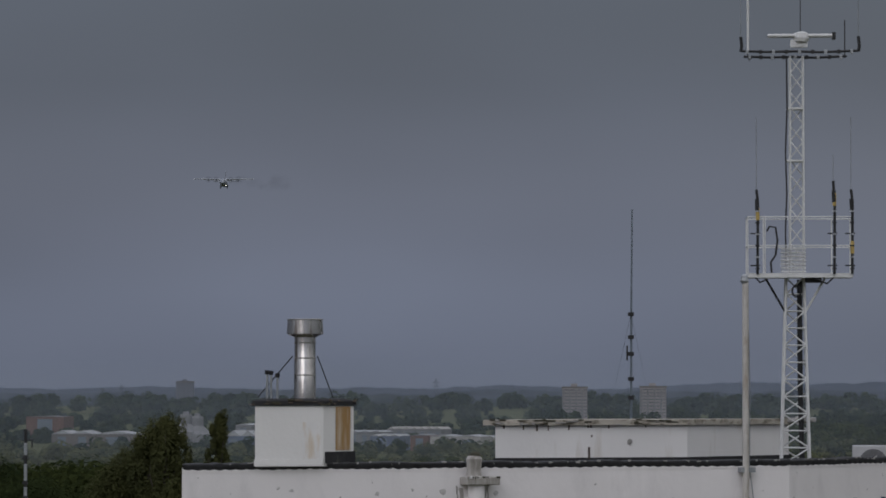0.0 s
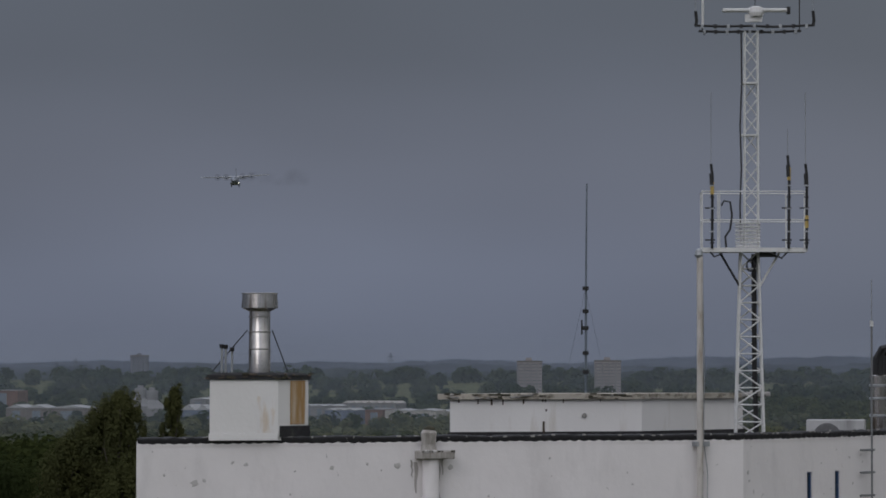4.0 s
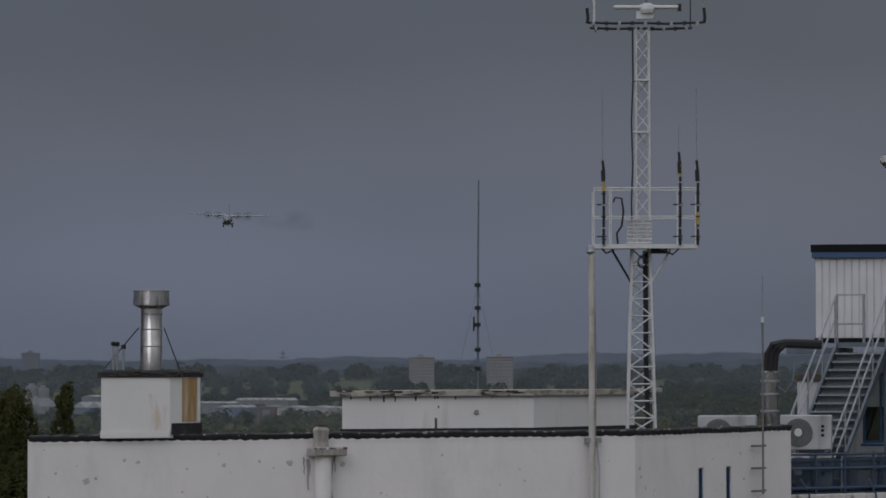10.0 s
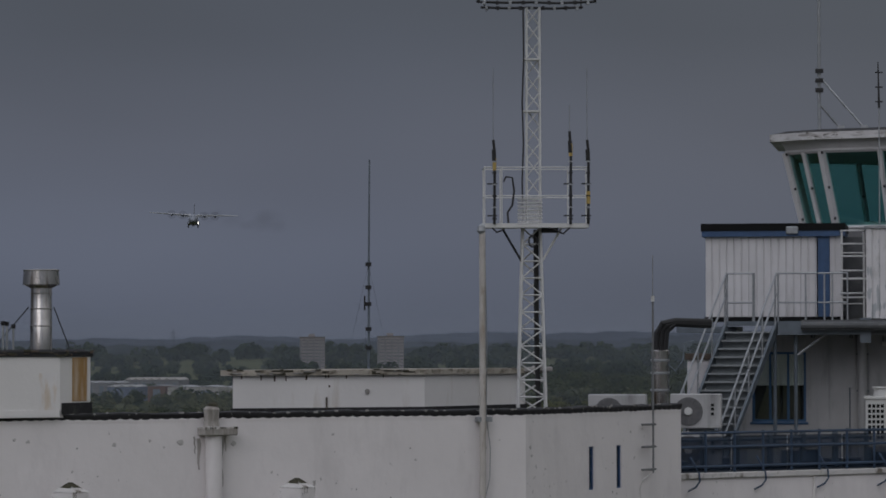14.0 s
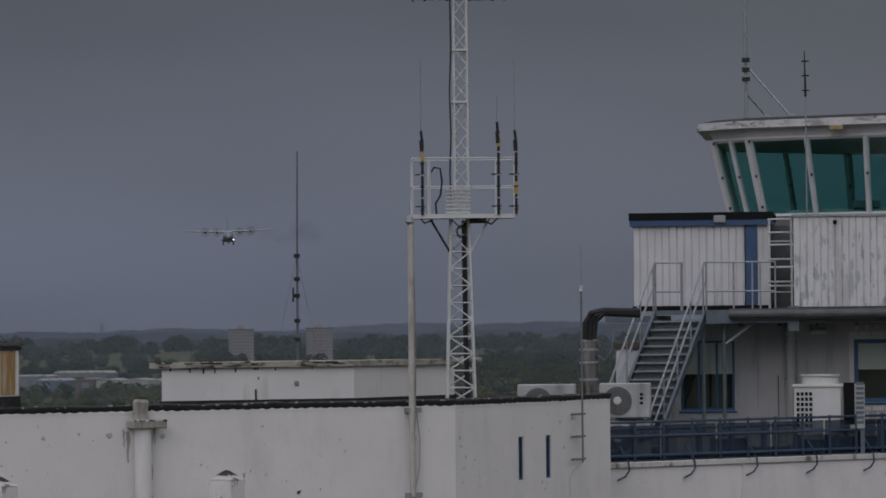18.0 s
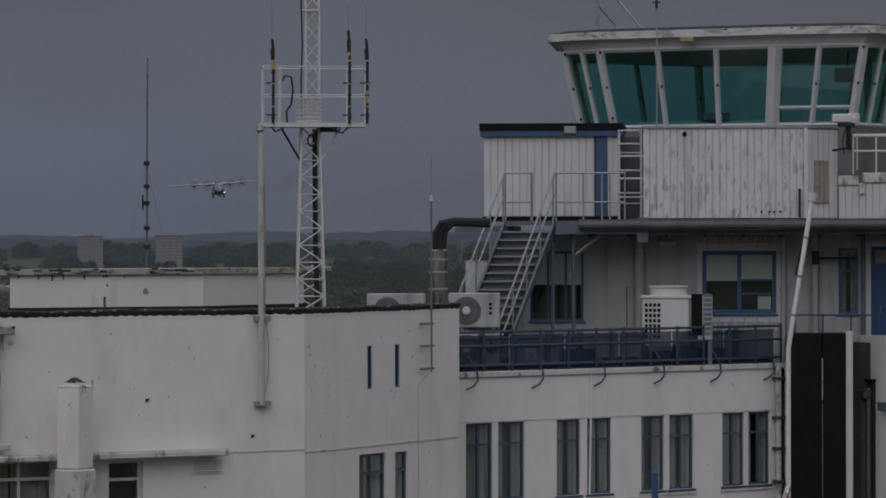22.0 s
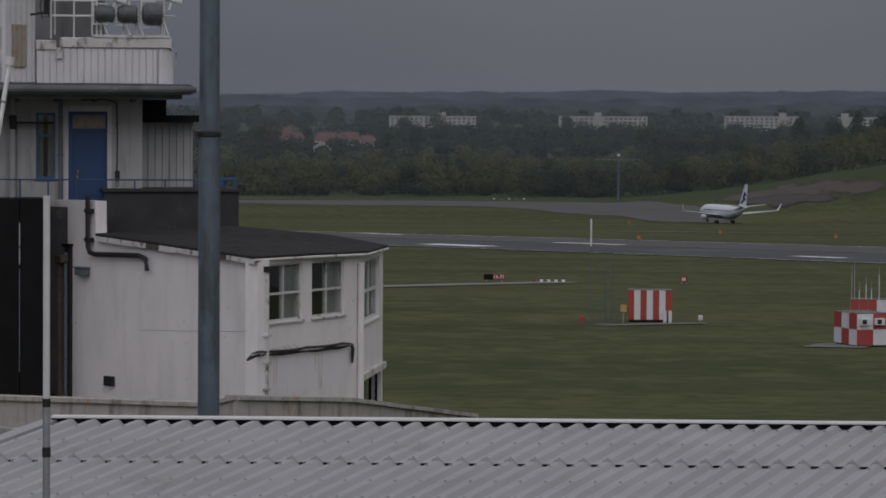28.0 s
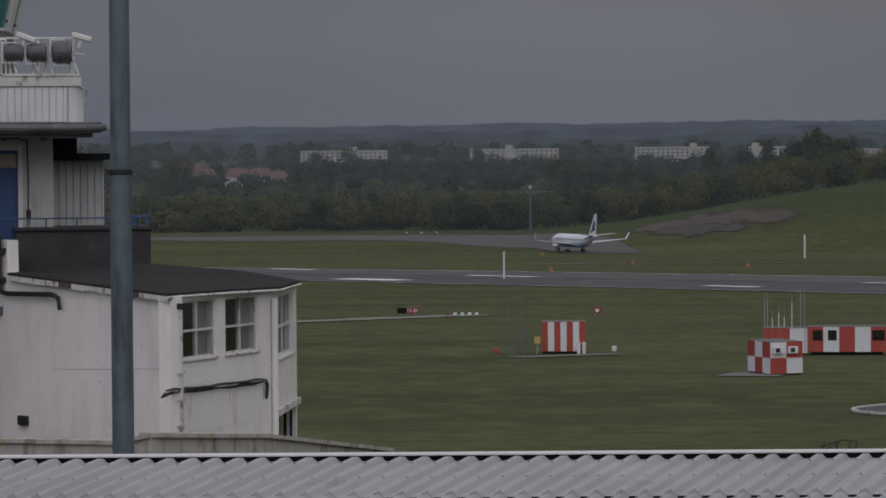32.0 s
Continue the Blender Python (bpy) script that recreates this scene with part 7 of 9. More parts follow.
# ---- roof equipment ----
def roof_equipment():
    c = thing("security_camera", TOWER @ pose(3.1, 86.8, 0), "white security camera on a pole", "camera")
    part("housing", box(-0.34, 0.12, -0.13, 0.13, 17.85, 18.06, bevel=0.03), WHITEMETAL, c)
    part("head", turned([(0.13, 17.84), (0.15, 17.95), (0.13, 18.08)], 14, centre=(0.18, 0)), WHITEMETAL, c)
    part("post", rod([(0.05, 0.05, 17.2), (0.05, 0.05, 17.86)], 0.06, sides=8), RUBBER, c)
    part("bracket", box(-0.2, 0.2, -0.08, 0.35, 17.76, 17.85), RUBBER, c)
    part("stay", rod([(0.05, 0.05, 17.25), (-0.3, 0.5, 17.2)], 0.03, sides=6), RUBBER, c)
    part("cable", rod([(0.0, -0.05, 17.8), (-0.1, -0.1, 17.4), (-0.05, -0.1, 17.1), (0.1, -0.1, 17.15), (0.12, -0.05, 17.6)], 0.02, sides=5), RUBBER, c)
    rail(TOWER, [(3.3, 87.7, 16.64), (4.4, 87.7, 16.64)], 0.95, 0.55, (0.92, 0.55), WHITEMETAL, "roof_railing", "white tube railing on the parapet", 0.024)
    d = thing("signal_platform", TOWER, "white frame carrying signal lamps on the parapet", "frame")
    part("ledge", box(4.3, 6.16, 87.5, 88.3, 16.672, 16.74), WHITE_OLD, d)
    for u in (4.50, 5.05, 5.36, 5.97):
        part("leg", rod([(u, 87.75, 16.74), (u, 87.75, 17.30)], 0.032, sides=6), WHITEMETAL, d)
        part("raker", rod([(u, 87.7, 17.2), (u + 0.15, 87.5, 16.74)], 0.02, sides=5), WHITEMETAL, d)
    part("cross_bar", rod([(3.3, 87.75, 17.20), (6.3, 87.75, 17.20)], 0.026, sides=6), WHITEMETAL, d)
    for u, r in ((4.60, 0.20), (5.15, 0.22), (5.75, 0.27)):
        s = thing("signal_lamp", TOWER @ pose(u, 87.55, 17.24, 0, 90, 0), "dark drum-shaped signal lamp", "lamp", "signal lamps on the parapet")
        part("drum", turned([(r * 0.45, -0.27), (r * 0.8, -0.24), (r, -0.14), (r, 0.10), (r * 1.06, 0.11), (r * 1.06, 0.18), (r * 0.85, 0.2)], 20), LAMPGREY, s, smooth=False)
        part("lens", turned([(r * 0.82, 0.201), (r * 0.82, 0.21)], 18), BLACK, s)
        part("yoke", box(-r - 0.03, r + 0.03, -0.03, 0.03, -0.30, -0.272), WHITEMETAL, s)
        for q in (-1, 1):
            part("yoke_arm", box(q * (r + 0.045) - 0.015, q * (r + 0.045) + 0.015, -0.03, 0.03, -0.30, 0.05), WHITEMETAL, s)
    part("top_rail", rod([(3.3, 88.0, 17.60), (6.1, 88.0, 17.60)], 0.024, sides=6), WHITEMETAL, d)
    for u in (3.4, 4.3, 5.2, 6.05):
        part("rail_post", rod([(u, 88.0, 16.74), (u, 88.0, 17.60)], 0.022, sides=6), WHITEMETAL, d)
    for u, a in ((4.85, -20), (6.20, -16)):
        s = thing("parapet_camera", TOWER @ pose(u, 87.5, 17.60, 0, -a, 0), "white tube camera above the signal lamps", "camera", "cameras on the parapet")
        part("housing", box(-0.24, 0.26, -0.08, 0.08, -0.06, 0.08, bevel=0.03), WHITEMETAL, s)
        part("mount", box(-0.03, 0.03, -0.03, 0.03, -0.26, -0.05), WHITEMETAL, s)
    # chiller
    a = thing("air_handler", TOWER @ pose(-1.21, 86.3, 0.16), "cream air handling unit with a round fan on top", "air conditioner")
    part("casing", box(-0.56, 0.55, 0, 0.9, 12.35, 13.55, bevel=0.02), APPLIANCE, a)
    part("fan_ring", turned([(0.45, 13.55), (0.43, 13.74), (0.47, 13.76), (0.47, 13.80), (0.41, 13.80), (0.40, 13.60)], 24, centre=(0.06, 0.45)), APPLIANCE, a)
    part("lid", box(-0.60, 0.60, -0.04, 0.94, 13.50, 13.57, bevel=0.01), APPLIANCE, a)
    for i in range(4):
        for j in range(7):
            part("louvre_slot", box(-0.50 + 0.10 * i, -0.43 + 0.10 * i, -0.012, -0.003, 12.55 + 0.125 * j, 12.63 + 0.125 * j), BLACK, a)
    part("panel", box(-0.08, 0.28, -0.02, -0.003, 12.7, 13.45), CLAD, a)
    for u in (-0.5, 0.45):
        part("foot", box(u - 0.06, u + 0.06, 0.05, 0.85, 11.74, 12.35), STEELBLUE, a)
    b = thing("condenser", TOWER @ pose(-0.36, 86.5, 0.16), "grey louvred condenser beside the air handler", "air conditioner")
    part("casing", box(-0.26, 0.26, 0, 0.7, 12.5, 13.56, bevel=0.02), GREYCLAD, b)
    part("grille", box(-0.24, 0.02, -0.01, -0.003, 12.6, 13.6), BLACK, b)
    for k in range(9):
        part("fin", box(0.05, 0.24, -0.02, -0.004, 12.62 + 0.115 * k, 12.69 + 0.115 * k), STEELBLUE, b)
    for u in (-0.2, 0.2):
        part("foot", box(u - 0.05, u + 0.05, 0.05, 0.65, 11.74, 12.5), STEELBLUE, b)

    def fan_unit(u0, d0, z0, w, label, h=0.85):
        f = thing("outdoor_unit", TOWER @ pose(u0, d0, z0), label, "air conditioner", "outdoor units on the terrace")
        part("casing", box(0, w, 0, 0.4, 0.05, h, bevel=0.02), GREYCLAD, f)
        c = w * 0.36
        part("fan_guard", turned([(0.33, 0), (0.33, 0.025), (0.29, 0.03)], 24), GRILLE, f).matrix_basis = Matrix.Translation((c, -0.002, h * 0.52)) @ pose(0, 0, 0, 90, 0, 0)
        part("fan_hub", turned([(0.10, 0.03), (0.08, 0.06)], 16), APPLIANCE, f).matrix_basis = Matrix.Translation((c, -0.004, h * 0.52)) @ pose(0, 0, 0, 90, 0, 0)
        for k in range(6):
            an = k * math.pi / 6
            part("guard_wire", rod([(c - 0.31 * math.cos(an), -0.04, h * 0.52 - 0.31 * math.sin(an)), (c + 0.31 * math.cos(an), -0.04, h * 0.52 + 0.31 * math.sin(an))], 0.004, sides=4), GRILLE, f)
        for z in (0.55, 0.66, 0.42):
            part("hand_hole", box(w * 0.80, w * 0.86, -0.012, -0.003, z * h, z * h + 0.06), BLACK, f)
        for q in (0.12, w - 0.12):
            part("foot", box(q - 0.04, q + 0.04, 0, 0.4, 0, 0.05), STEELBLUE, f)

    fan_unit(-6.20, 83.4, 12.98, 1.18, "cream twin-stacked outdoor unit with a round fan")
    fan_unit(-6.20, 83.4, 12.10, 1.18, "cream outdoor unit under another one")
    fan_unit(-8.15, 83.9, 12.96, 1.35, "cream outdoor unit showing above the front roof")
    st = thing("unit_stand", TOWER, "dark steel stand under the outdoor units", "stand")
    part("frame", box(-8.2, -4.95, 83.35, 84.3, 11.90, 12.08), STEELBLUE, st)
    part("upright", box(-8.1, -8.0, 83.9, 84.25, 12.08, 12.96), STEELBLUE, st)
    part("upright", box(-6.95, -6.85, 83.9, 84.25, 12.08, 12.96), STEELBLUE, st)
    v = thing("duct_pipe", TOWER @ pose(-6.52, 84.6, 0), "fat galvanised duct with a black insulated elbow", "duct")
    part("duct", turned([(0.21, 11.9), (0.21, 14.75), (0.23, 14.76), (0.23, 14.82), (0.20, 14.84)], 22), FLUE, v, smooth=False)
    for z in (13.9, 14.3, 14.6):
        part("band", turned([(0.212, z - 0.03), (0.23, z - 0.02), (0.23, z + 0.02), (0.212, z + 0.03)], 22), GALV, v)
    for k in range(3):
        part("insulated_pipe", rod([(-0.10 + 0.1 * k, 0.03 * k, 14.8), (-0.06 + 0.1 * k, 0.03 * k, 15.25), (0.06 + 0.09 * k, 0.03 * k, 15.46 - 0.05 * k), (0.35, 0.1, 15.52 - 0.03 * k), (1.15, 0.6, 15.50 - 0.04 * k)], 0.075, sides=8), RUBBER, v)
    part("wire_loop", rod([(0.2, -0.1, 14.5), (0.38, -0.2, 14.35), (0.55, -0.2, 14.6), (0.58, -0.1, 15.0), (0.8, 0, 15.05)], 0.016, sides=5), STEELBLUE, v)
    k = thing("low_wall_box", TOWER @ pose(-5.9, 87.0, 0), "white cabinet behind the stair", "cabinet")
    part("body", box(-0.15, 0.45, 0, 0.5, 11.9, 14.6, bevel=0.02), CLAD, k)
    part("top", box(-0.2, 0.5, -0.05, 0.55, 14.6, 14.75), BROWNED, k)
    f = thing("raking_flue", TOWER, "bright steel flue leaning against the tower", "flue")
    part("tube", rod([(2.22, 84.2, 16.02), (1.72, 84.2, 12.9), (1.66, 84.2, 12.5), (1.66, 84.4, 9.0)], 0.057, sides=12), BRIGHTSTEEL, f, smooth=True)
    part("cowl", rod([(2.20, 84.2, 15.95), (2.24, 84.2, 16.15)], 0.10, sides=14), WHITEMETAL, f)
    for z, u in ((15.1, 2.08), (14.2, 1.93), (13.3, 1.79)):
        part("joint", rod([(u - 0.006, 84.2, z - 0.03), (u + 0.006, 84.2, z + 0.03)], 0.064, sides=12), GALV, f)
    part("prop", rod([(2.15, 84.3, 15.7), (1.95, 86.0, 14.6), (1.9, 87.4, 14.2)], 0.02, sides=5), RUBBER, f)
    part("outlet", rod([(1.66, 84.3, 9.3), (1.56, 84.1, 9.0)], 0.075, sides=10), FLUE, f)


roof_equipment()


# ---- black clad shaft and the annex with the bay ----
shaft = thing("clad_shaft", TOWER, "tall matt black clad shaft beside the wing", "shaft", kind="structure")
for a, b in ((1.76, 2.53), (2.55, 3.22)):
    part("black_panel", box(a, b, 87.4, 89.3, 0, 12.78), BLACK, shaft)
part("joint", box(2.525, 2.555, 87.37, 87.41, 11.2, 12.2), GALV, shaft)
part("joint", box(2.53, 2.55, 87.38, 87.41, 8.6, 11.1), STEELBLUE, shaft)
for z in (8.9, 10.3, 11.6):
    part("fixing", box(2.51, 2.57, 87.35, 87.40, z, z + 0.05), RUBBER, shaft)

def shaped_wall(name, m, outline, thick, mat, label):
    """A wall whose outline (u, z) is not a rectangle."""
    bm = bmesh.new()
    a, b = [bm.verts.new((u, 0, z)) for u, z in outline], [bm.verts.new((u, thick, z)) for u, z in outline]
    bm.faces.new(a)
    bm.faces.new(b[::-1])
    for i in range(len(a)):
        bm.faces.new((a[i], b[i], b[(i + 1) % len(a)], a[(i + 1) % len(a)]))
    bmesh.ops.recalc_face_normals(bm, faces=bm.faces)
    ob = mesh_object(name, bm, mat)
    ob.matrix_basis = m
    return tagged(ob, label, "wall", kind="structure")


shaped_wall("wall_flank", FLANK, [(-3.4, 0), (6.63, 0), (6.63, 11.62), (-1.10, 11.90), (-1.12, 12.74), (-3.4, 12.72)], 0.3, WHITE, "white rendered flank wall of the annex")
bay_holes = [(0.72, 2.55, 10.19, 11.50), (3.05, 4.82, 10.19, 11.48)]
wall("wall_bay", BAY, 0.22, 5.70, 0, 11.58, bay_holes, 0.3, WHITE, "white rendered bay wall with two windows")
for a, b, c, d in bay_holes:
    window(BAY, a, b, c, d, 2, (0.48,), WHITE_OLD, 0.05, "white framed sash window with a drawn grey curtain", backing="half", bar=0.05, inset=0.42 if a < 1 else -0.1)
END = pose(*at(BAY, 5.70, 0), 0, 0, 0, 63.8)
wall("wall_bay_end", END, 0, 4.6, 0, 11.55, [(0.9, 3.9, 9.88, 11.38), (0.6, 4.4, 7.2, 8.5)], 0.3, WHITE, "white rendered canted end of the bay")
window(END, 0.9, 3.9, 9.88, 11.38, 2, (0.48,), WHITEMETAL, 0.08, "white framed sash window in the canted bay", bar=0.07)
window(END, 0.6, 4.4, 7.2, 8.5, 3, (), BLACK, 0.1, "dark window low in the canted bay", backing="", bar=0.07)
tagged(mesh_object("trim_bay_ledge", box(0.0, 4.6, -0.10, -0.004, 8.55, 8.70), WHITE_OLD), "grey ledge above the low window", "trim", kind="structure").matrix_basis = END
bay_tip, apex = at(END, 4.6, 0), plan(16.98, 88.0)
bm = bmesh.new()
outline = [(*at(FLANK, -0.9, -0.12), 11.97), (*at(FLANK, 6.75, -0.15), 11.70), (*at(BAY, 3.0, -0.15), 11.68), (*at(BAY, 5.8, -0.15), 11.63), (*at(END, 4.6, -0.12), 11.60), (*plan(18.6, 90.0), 11.84), (*apex, 12.13)]
hi, lo = [bm.verts.new(p) for p in outline], [bm.verts.new((x, y, z - 0.06)) for x, y, z in outline]
mid = bm.verts.new((25.2, 82.0, 11.93))
for i in range(len(hi)):
    j = (i + 1) % len(hi)
    bm.faces.new((hi[i], hi[j], mid))
    bm.faces.new((hi[i], lo[i], lo[j], hi[j]))
bm.faces.new(lo[::-1])
bmesh.ops.recalc_face_normals(bm, faces=bm.faces)
tagged(mesh_object("roof_annex", bm, SLATEFELT), "low dark felt roof of the annex", "roof", kind="structure")
fascia = thing("roof_fascia", pose(0, 0, 0), "broken white fascia board under the felt, brown where it rots", "fascia", kind="structure")
(xa, ya, za), (xb, yb, zb) = outline[0], outline[1]
for k in range(12):
    f0, f1 = k / 12 + 0.002, (k + 1) / 12 - 0.002
    drop_z = 0.115 + 0.03 * noise.noise((k * 0.9, 2.2, 0))
    bm = bmesh.new()
    ring = [(xa + (xb - xa) * f + q, ya + (yb - ya) * f + 0.2 * q, za + (zb - za) * f + dz) for f, dz, q in ((f0, -0.062, 0), (f1, -0.062, 0), (f1, -0.062 - drop_z, 0), (f0, -0.062 - drop_z, 0), (f0, -0.062, 0.03), (f1, -0.062, 0.03), (f1, -0.062 - drop_z, 0.03), (f0, -0.062 - drop_z, 0.03))]
    v = [bm.verts.new(p) for p in ring]
    for q in ((0, 1, 2, 3), (7, 6, 5, 4), (0, 4, 5, 1), (2, 6, 7, 3), (1, 5, 6, 2), (0, 3, 7, 4)):
        bm.faces.new([v[i] for i in q])
    part("board", bm, BROWNED if k in (4, 9) else WHITE_OLD, fascia)
gut = thing("roof_gutter", pose(0, 0, 0), "weathered white gutter round the annex eaves", "gutter")
part("gutter", rod([(x, y, z - 0.085) for x, y, z in outline[1:5]], 0.032, sides=8), WHITE_OLD, gut)
upper = thing("upper_roof_block", TOWER, "dark felt clad upper roof block behind the annex", "roof block", kind="structure")
part("upstand", box(4.62, 7.90, 88.2, 97.5, 8.0, 12.93), UPSTAND, upper)
part("ledge", box(4.56, 7.96, 88.12, 97.5, 12.935, 13.00), UPSTAND, upper)
part("upper_deck", box(3.25, 4.61, 88.2, 97.5, 8.0, 12.55), UPSTAND, upper)
rail(TOWER, [(1.9, 88.35, 12.2), (4.62, 88.35, 12.2), (7.6, 88.35, 12.2), (7.65, 92.0, 12.2)], 1.04, 0.75, (1.02,), BLUE, "deck_railing", "thin blue railing on the upper deck", 0.022)
hook = thing("rail_bracket", TOWER @ pose(7.72, 88.3, 0), "blue steel bracket at the end of the upper deck", "bracket")
part("arm", box(-0.30, 0.16, -0.08, 0.08, 13.22, 13.28), BLUE, hook)
part("arm_foot", box(-0.28, -0.20, -0.05, 0.05, 13.05, 13.22), BLUE, hook)
part("arm_end", box(0.06, 0.14, -0.05, 0.05, 13.05, 13.22), BLUE, hook)


def annex_pipes():
    t = thing("soil_pipe", FLANK, "black soil pipe bent along the annex wall", "pipe")
    part("pipe", rod([(-1.30, -0.12, 12.85), (-1.28, -0.12, 11.62), (-1.18, -0.12, 11.50), (-0.9, -0.12, 11.47), (1.30, -0.12, 11.52), (1.62, -0.12, 11.46), (1.70, -0.12, 11.18)], 0.06, sides=8), RUBBER, t, smooth=True)
    for u, z in ((-1.29, 12.5), (-1.29, 11.8), (0.9, 11.5)):
        part("clip", box(u - 0.12, u + 0.12, -0.16, -0.003, z - 0.05, z + 0.05), RUBBER, t)
    l = thing("wall_lamp", FLANK, "small grey bulkhead lamp on the annex wall", "lamp")
    part("body", box(-1.82, -1.36, -0.22, -0.004, 10.93, 11.11, bevel=0.03), STEELBLUE, l)
    part("shade", box(-1.85, -1.33, -0.24, -0.01, 11.11, 11.14), STEELBLUE, l)
    r = thing("recessed_duct", FLANK, "dark panel standing for a shaded recess, with rusty ducting", "duct")
    # flat dark panel on the wall paints the shade of a recess
    part("recess_shade_panel", box(-3.35, -2.30, -0.06, -0.004, 0.5, 11.62), DARK, r)
    part("duct", rod([(-2.75, -0.12, 0.5), (-2.75, -0.12, 11.35)], 0.13, sides=10), BROWNED, r)
    part("thin_pipe", rod([(-2.48, -0.10, 0.5), (-2.48, -0.10, 11.45)], 0.05, sides=8), STEELBLUE, r)
    part("duct_head", box(-3.1, -2.4, -0.28, -0.06, 11.20, 11.40, bevel=0.02), BROWNED, r)
    part("hood", box(-3.38, -2.26, -0.14, -0.004, 11.62, 11.67), BLACK, r)
    p = thing("bay_pipe", BAY, "worn white rain pipe on the bay", "drainpipe")
    part("pipe", rod([(0.44, -0.12, 0.3), (0.44, -0.12, 11.42)], 0.058, sides=10), WHITE_OLD, p, smooth=True)
    part("hopper", box(0.35, 0.54, -0.24, -0.01, 11.34, 11.47), RUBBER, p)
    for z in (9.9, 9.3, 8.7):
        part("clip", box(0.34, 0.54, -0.20, -0.003, z, z + 0.05), WHITE_OLD, p)
    c = thing("cable_bundle", BAY, "sagging bundle of black cables along the bay", "cable")
    for k in range(5):
        pts = [(-0.48 + 0.06 * k, -0.10, 9.44 + 0.03 * k)]
        pts += [(0.0 + 0.63 * j, -0.07 - 0.015 * k, 9.54 - 0.012 * j + 0.04 * noise.noise((j * 0.9, k * 3.1, 0)) + 0.022 * (k - 2)) for j in range(8)]
        pts += [(5.00 + 0.03 * k, -0.07, 9.46), (5.14 + 0.02 * k, -0.07, 9.36), (5.12 + 0.02 * k, -0.07, 9.02 + 0.05 * k)]
        part("cable", rod(pts, 0.030, sides=5), RUBBER if k != 3 else WHITE_OLD, c)
    for k in range(7):
        u0 = 0.1 + 0.24 * k + 0.15 * noise.noise((k * 1.7, 2.0, 0))
        part("loose_wire", rod([(u0, -0.13, 9.46 + 0.02 * k), (u0 + 0.18, -0.15, 9.60 + 0.012 * k), (u0 + 0.42, -0.14, 9.58), (u0 + 0.62, -0.13, 9.49 + 0.02 * (k % 3))], 0.008, sides=4), WHITE_OLD, c)
    e = thing("end_pipe", BAY, "fat white corner pipe of the bay", "drainpipe")
    part("pipe", rod([(5.60, -0.08, 0.3), (5.60, -0.08, 11.35)], 0.080, sides=12), WHITE, e, smooth=True)
    jl = thing("trim_flank_joint", FLANK, "thin cracked joint line along the flank", "trim", kind="structure")
    part("joint", rod([(1.2, -0.002, 9.76), (3.0, -0.002, 9.84), (4.6, -0.002, 9.92), (6.6, -0.002, 10.02)], 0.006, sides=4), CONCRETE, jl)
    st = thing("rust_stain", BAY, "rust streaked render below the cables", "stain", kind="structure")
    part("streaks", box(0.55, 5.05, -0.006, -0.002, 8.55, 9.36), BAYSTAIN, st)
    part("corner_streaks", box(0.23, 0.42, -0.006, -0.002, 8.3, 9.1), BAYSTAIN, st)
    s = thing("wall_flap", FLANK, "small black outlet flap low on the annex", "outlet")
    part("flap", box(-0.50, -0.10, -0.10, -0.004, 8.35, 8.58), RUBBER, s)


annex_pipes()


# ---- foreground walls ----
def low_wall(name, line, z_low, thick, mat, label, coping=None):
    t = thing(name, pose(0, 0, 0), label, "wall", kind="structure")
    for (x0, y0, z0), (x1, y1, z1) in zip(line, line[1:]):
        d = Vector((x1 - x0, y1 - y0)).normalized()
        s = Vector((-d.y, d.x)) * thick
        bm = bmesh.new()
        lo = [bm.verts.new(v) for v in ((x0, y0, z_low), (x1, y1, z_low), (x1 + s.x, y1 + s.y, z_low), (x0 + s.x, y0 + s.y, z_low))]
        hi = [bm.verts.new(v) for v in ((x0, y0, z0), (x1, y1, z1), (x1 + s.x, y1 + s.y, z1), (x0 + s.x, y0 + s.y, z0))]
        for k in range(4):
            bm.faces.new((lo[k], lo[(k + 1) % 4], hi[(k + 1) % 4], hi[k]))
        bm.faces.new(hi)
        bm.faces.new(lo[::-1])
        bmesh.ops.recalc_face_normals(bm, faces=bm.faces)
        part("panel", bm, mat, t)
        n = max(1, int(Vector((x1 - x0, y1 - y0)).length / 0.62))
        for k in range(n):
            a, b = k / n, (k + 0.985) / n
            p, q = Vector((x0, y0, z0)).lerp(Vector((x1, y1, z1)), a), Vector((x0, y0, z0)).lerp(Vector((x1, y1, z1)), b)
            o = Vector((s.x, s.y, 0)) * 0.35
            cb = bmesh.new()
            ring = [(p.x - o.x, p.y - o.y, p.z), (q.x - o.x, q.y - o.y, q.z), (q.x + s.x + o.x, q.y + s.y + o.y, q.z), (p.x + s.x + o.x, p.y + s.y + o.y, p.z)]
            c_lo, c_hi = [cb.verts.new((x, y, z + 0.003)) for x, y, z in ring], [cb.verts.new((x, y, z + 0.09)) for x, y, z in ring]
            for m4 in range(4):
                cb.faces.new((c_lo[m4], c_lo[(m4 + 1) % 4], c_hi[(m4 + 1) % 4], c_hi[m4]))
            cb.faces.new(c_hi)
            cb.faces.new(c_lo[::-1])
            bmesh.ops.recalc_face_normals(cb, faces=cb.faces)
            part("coping_stone", cb, coping or mat, t)
    return t


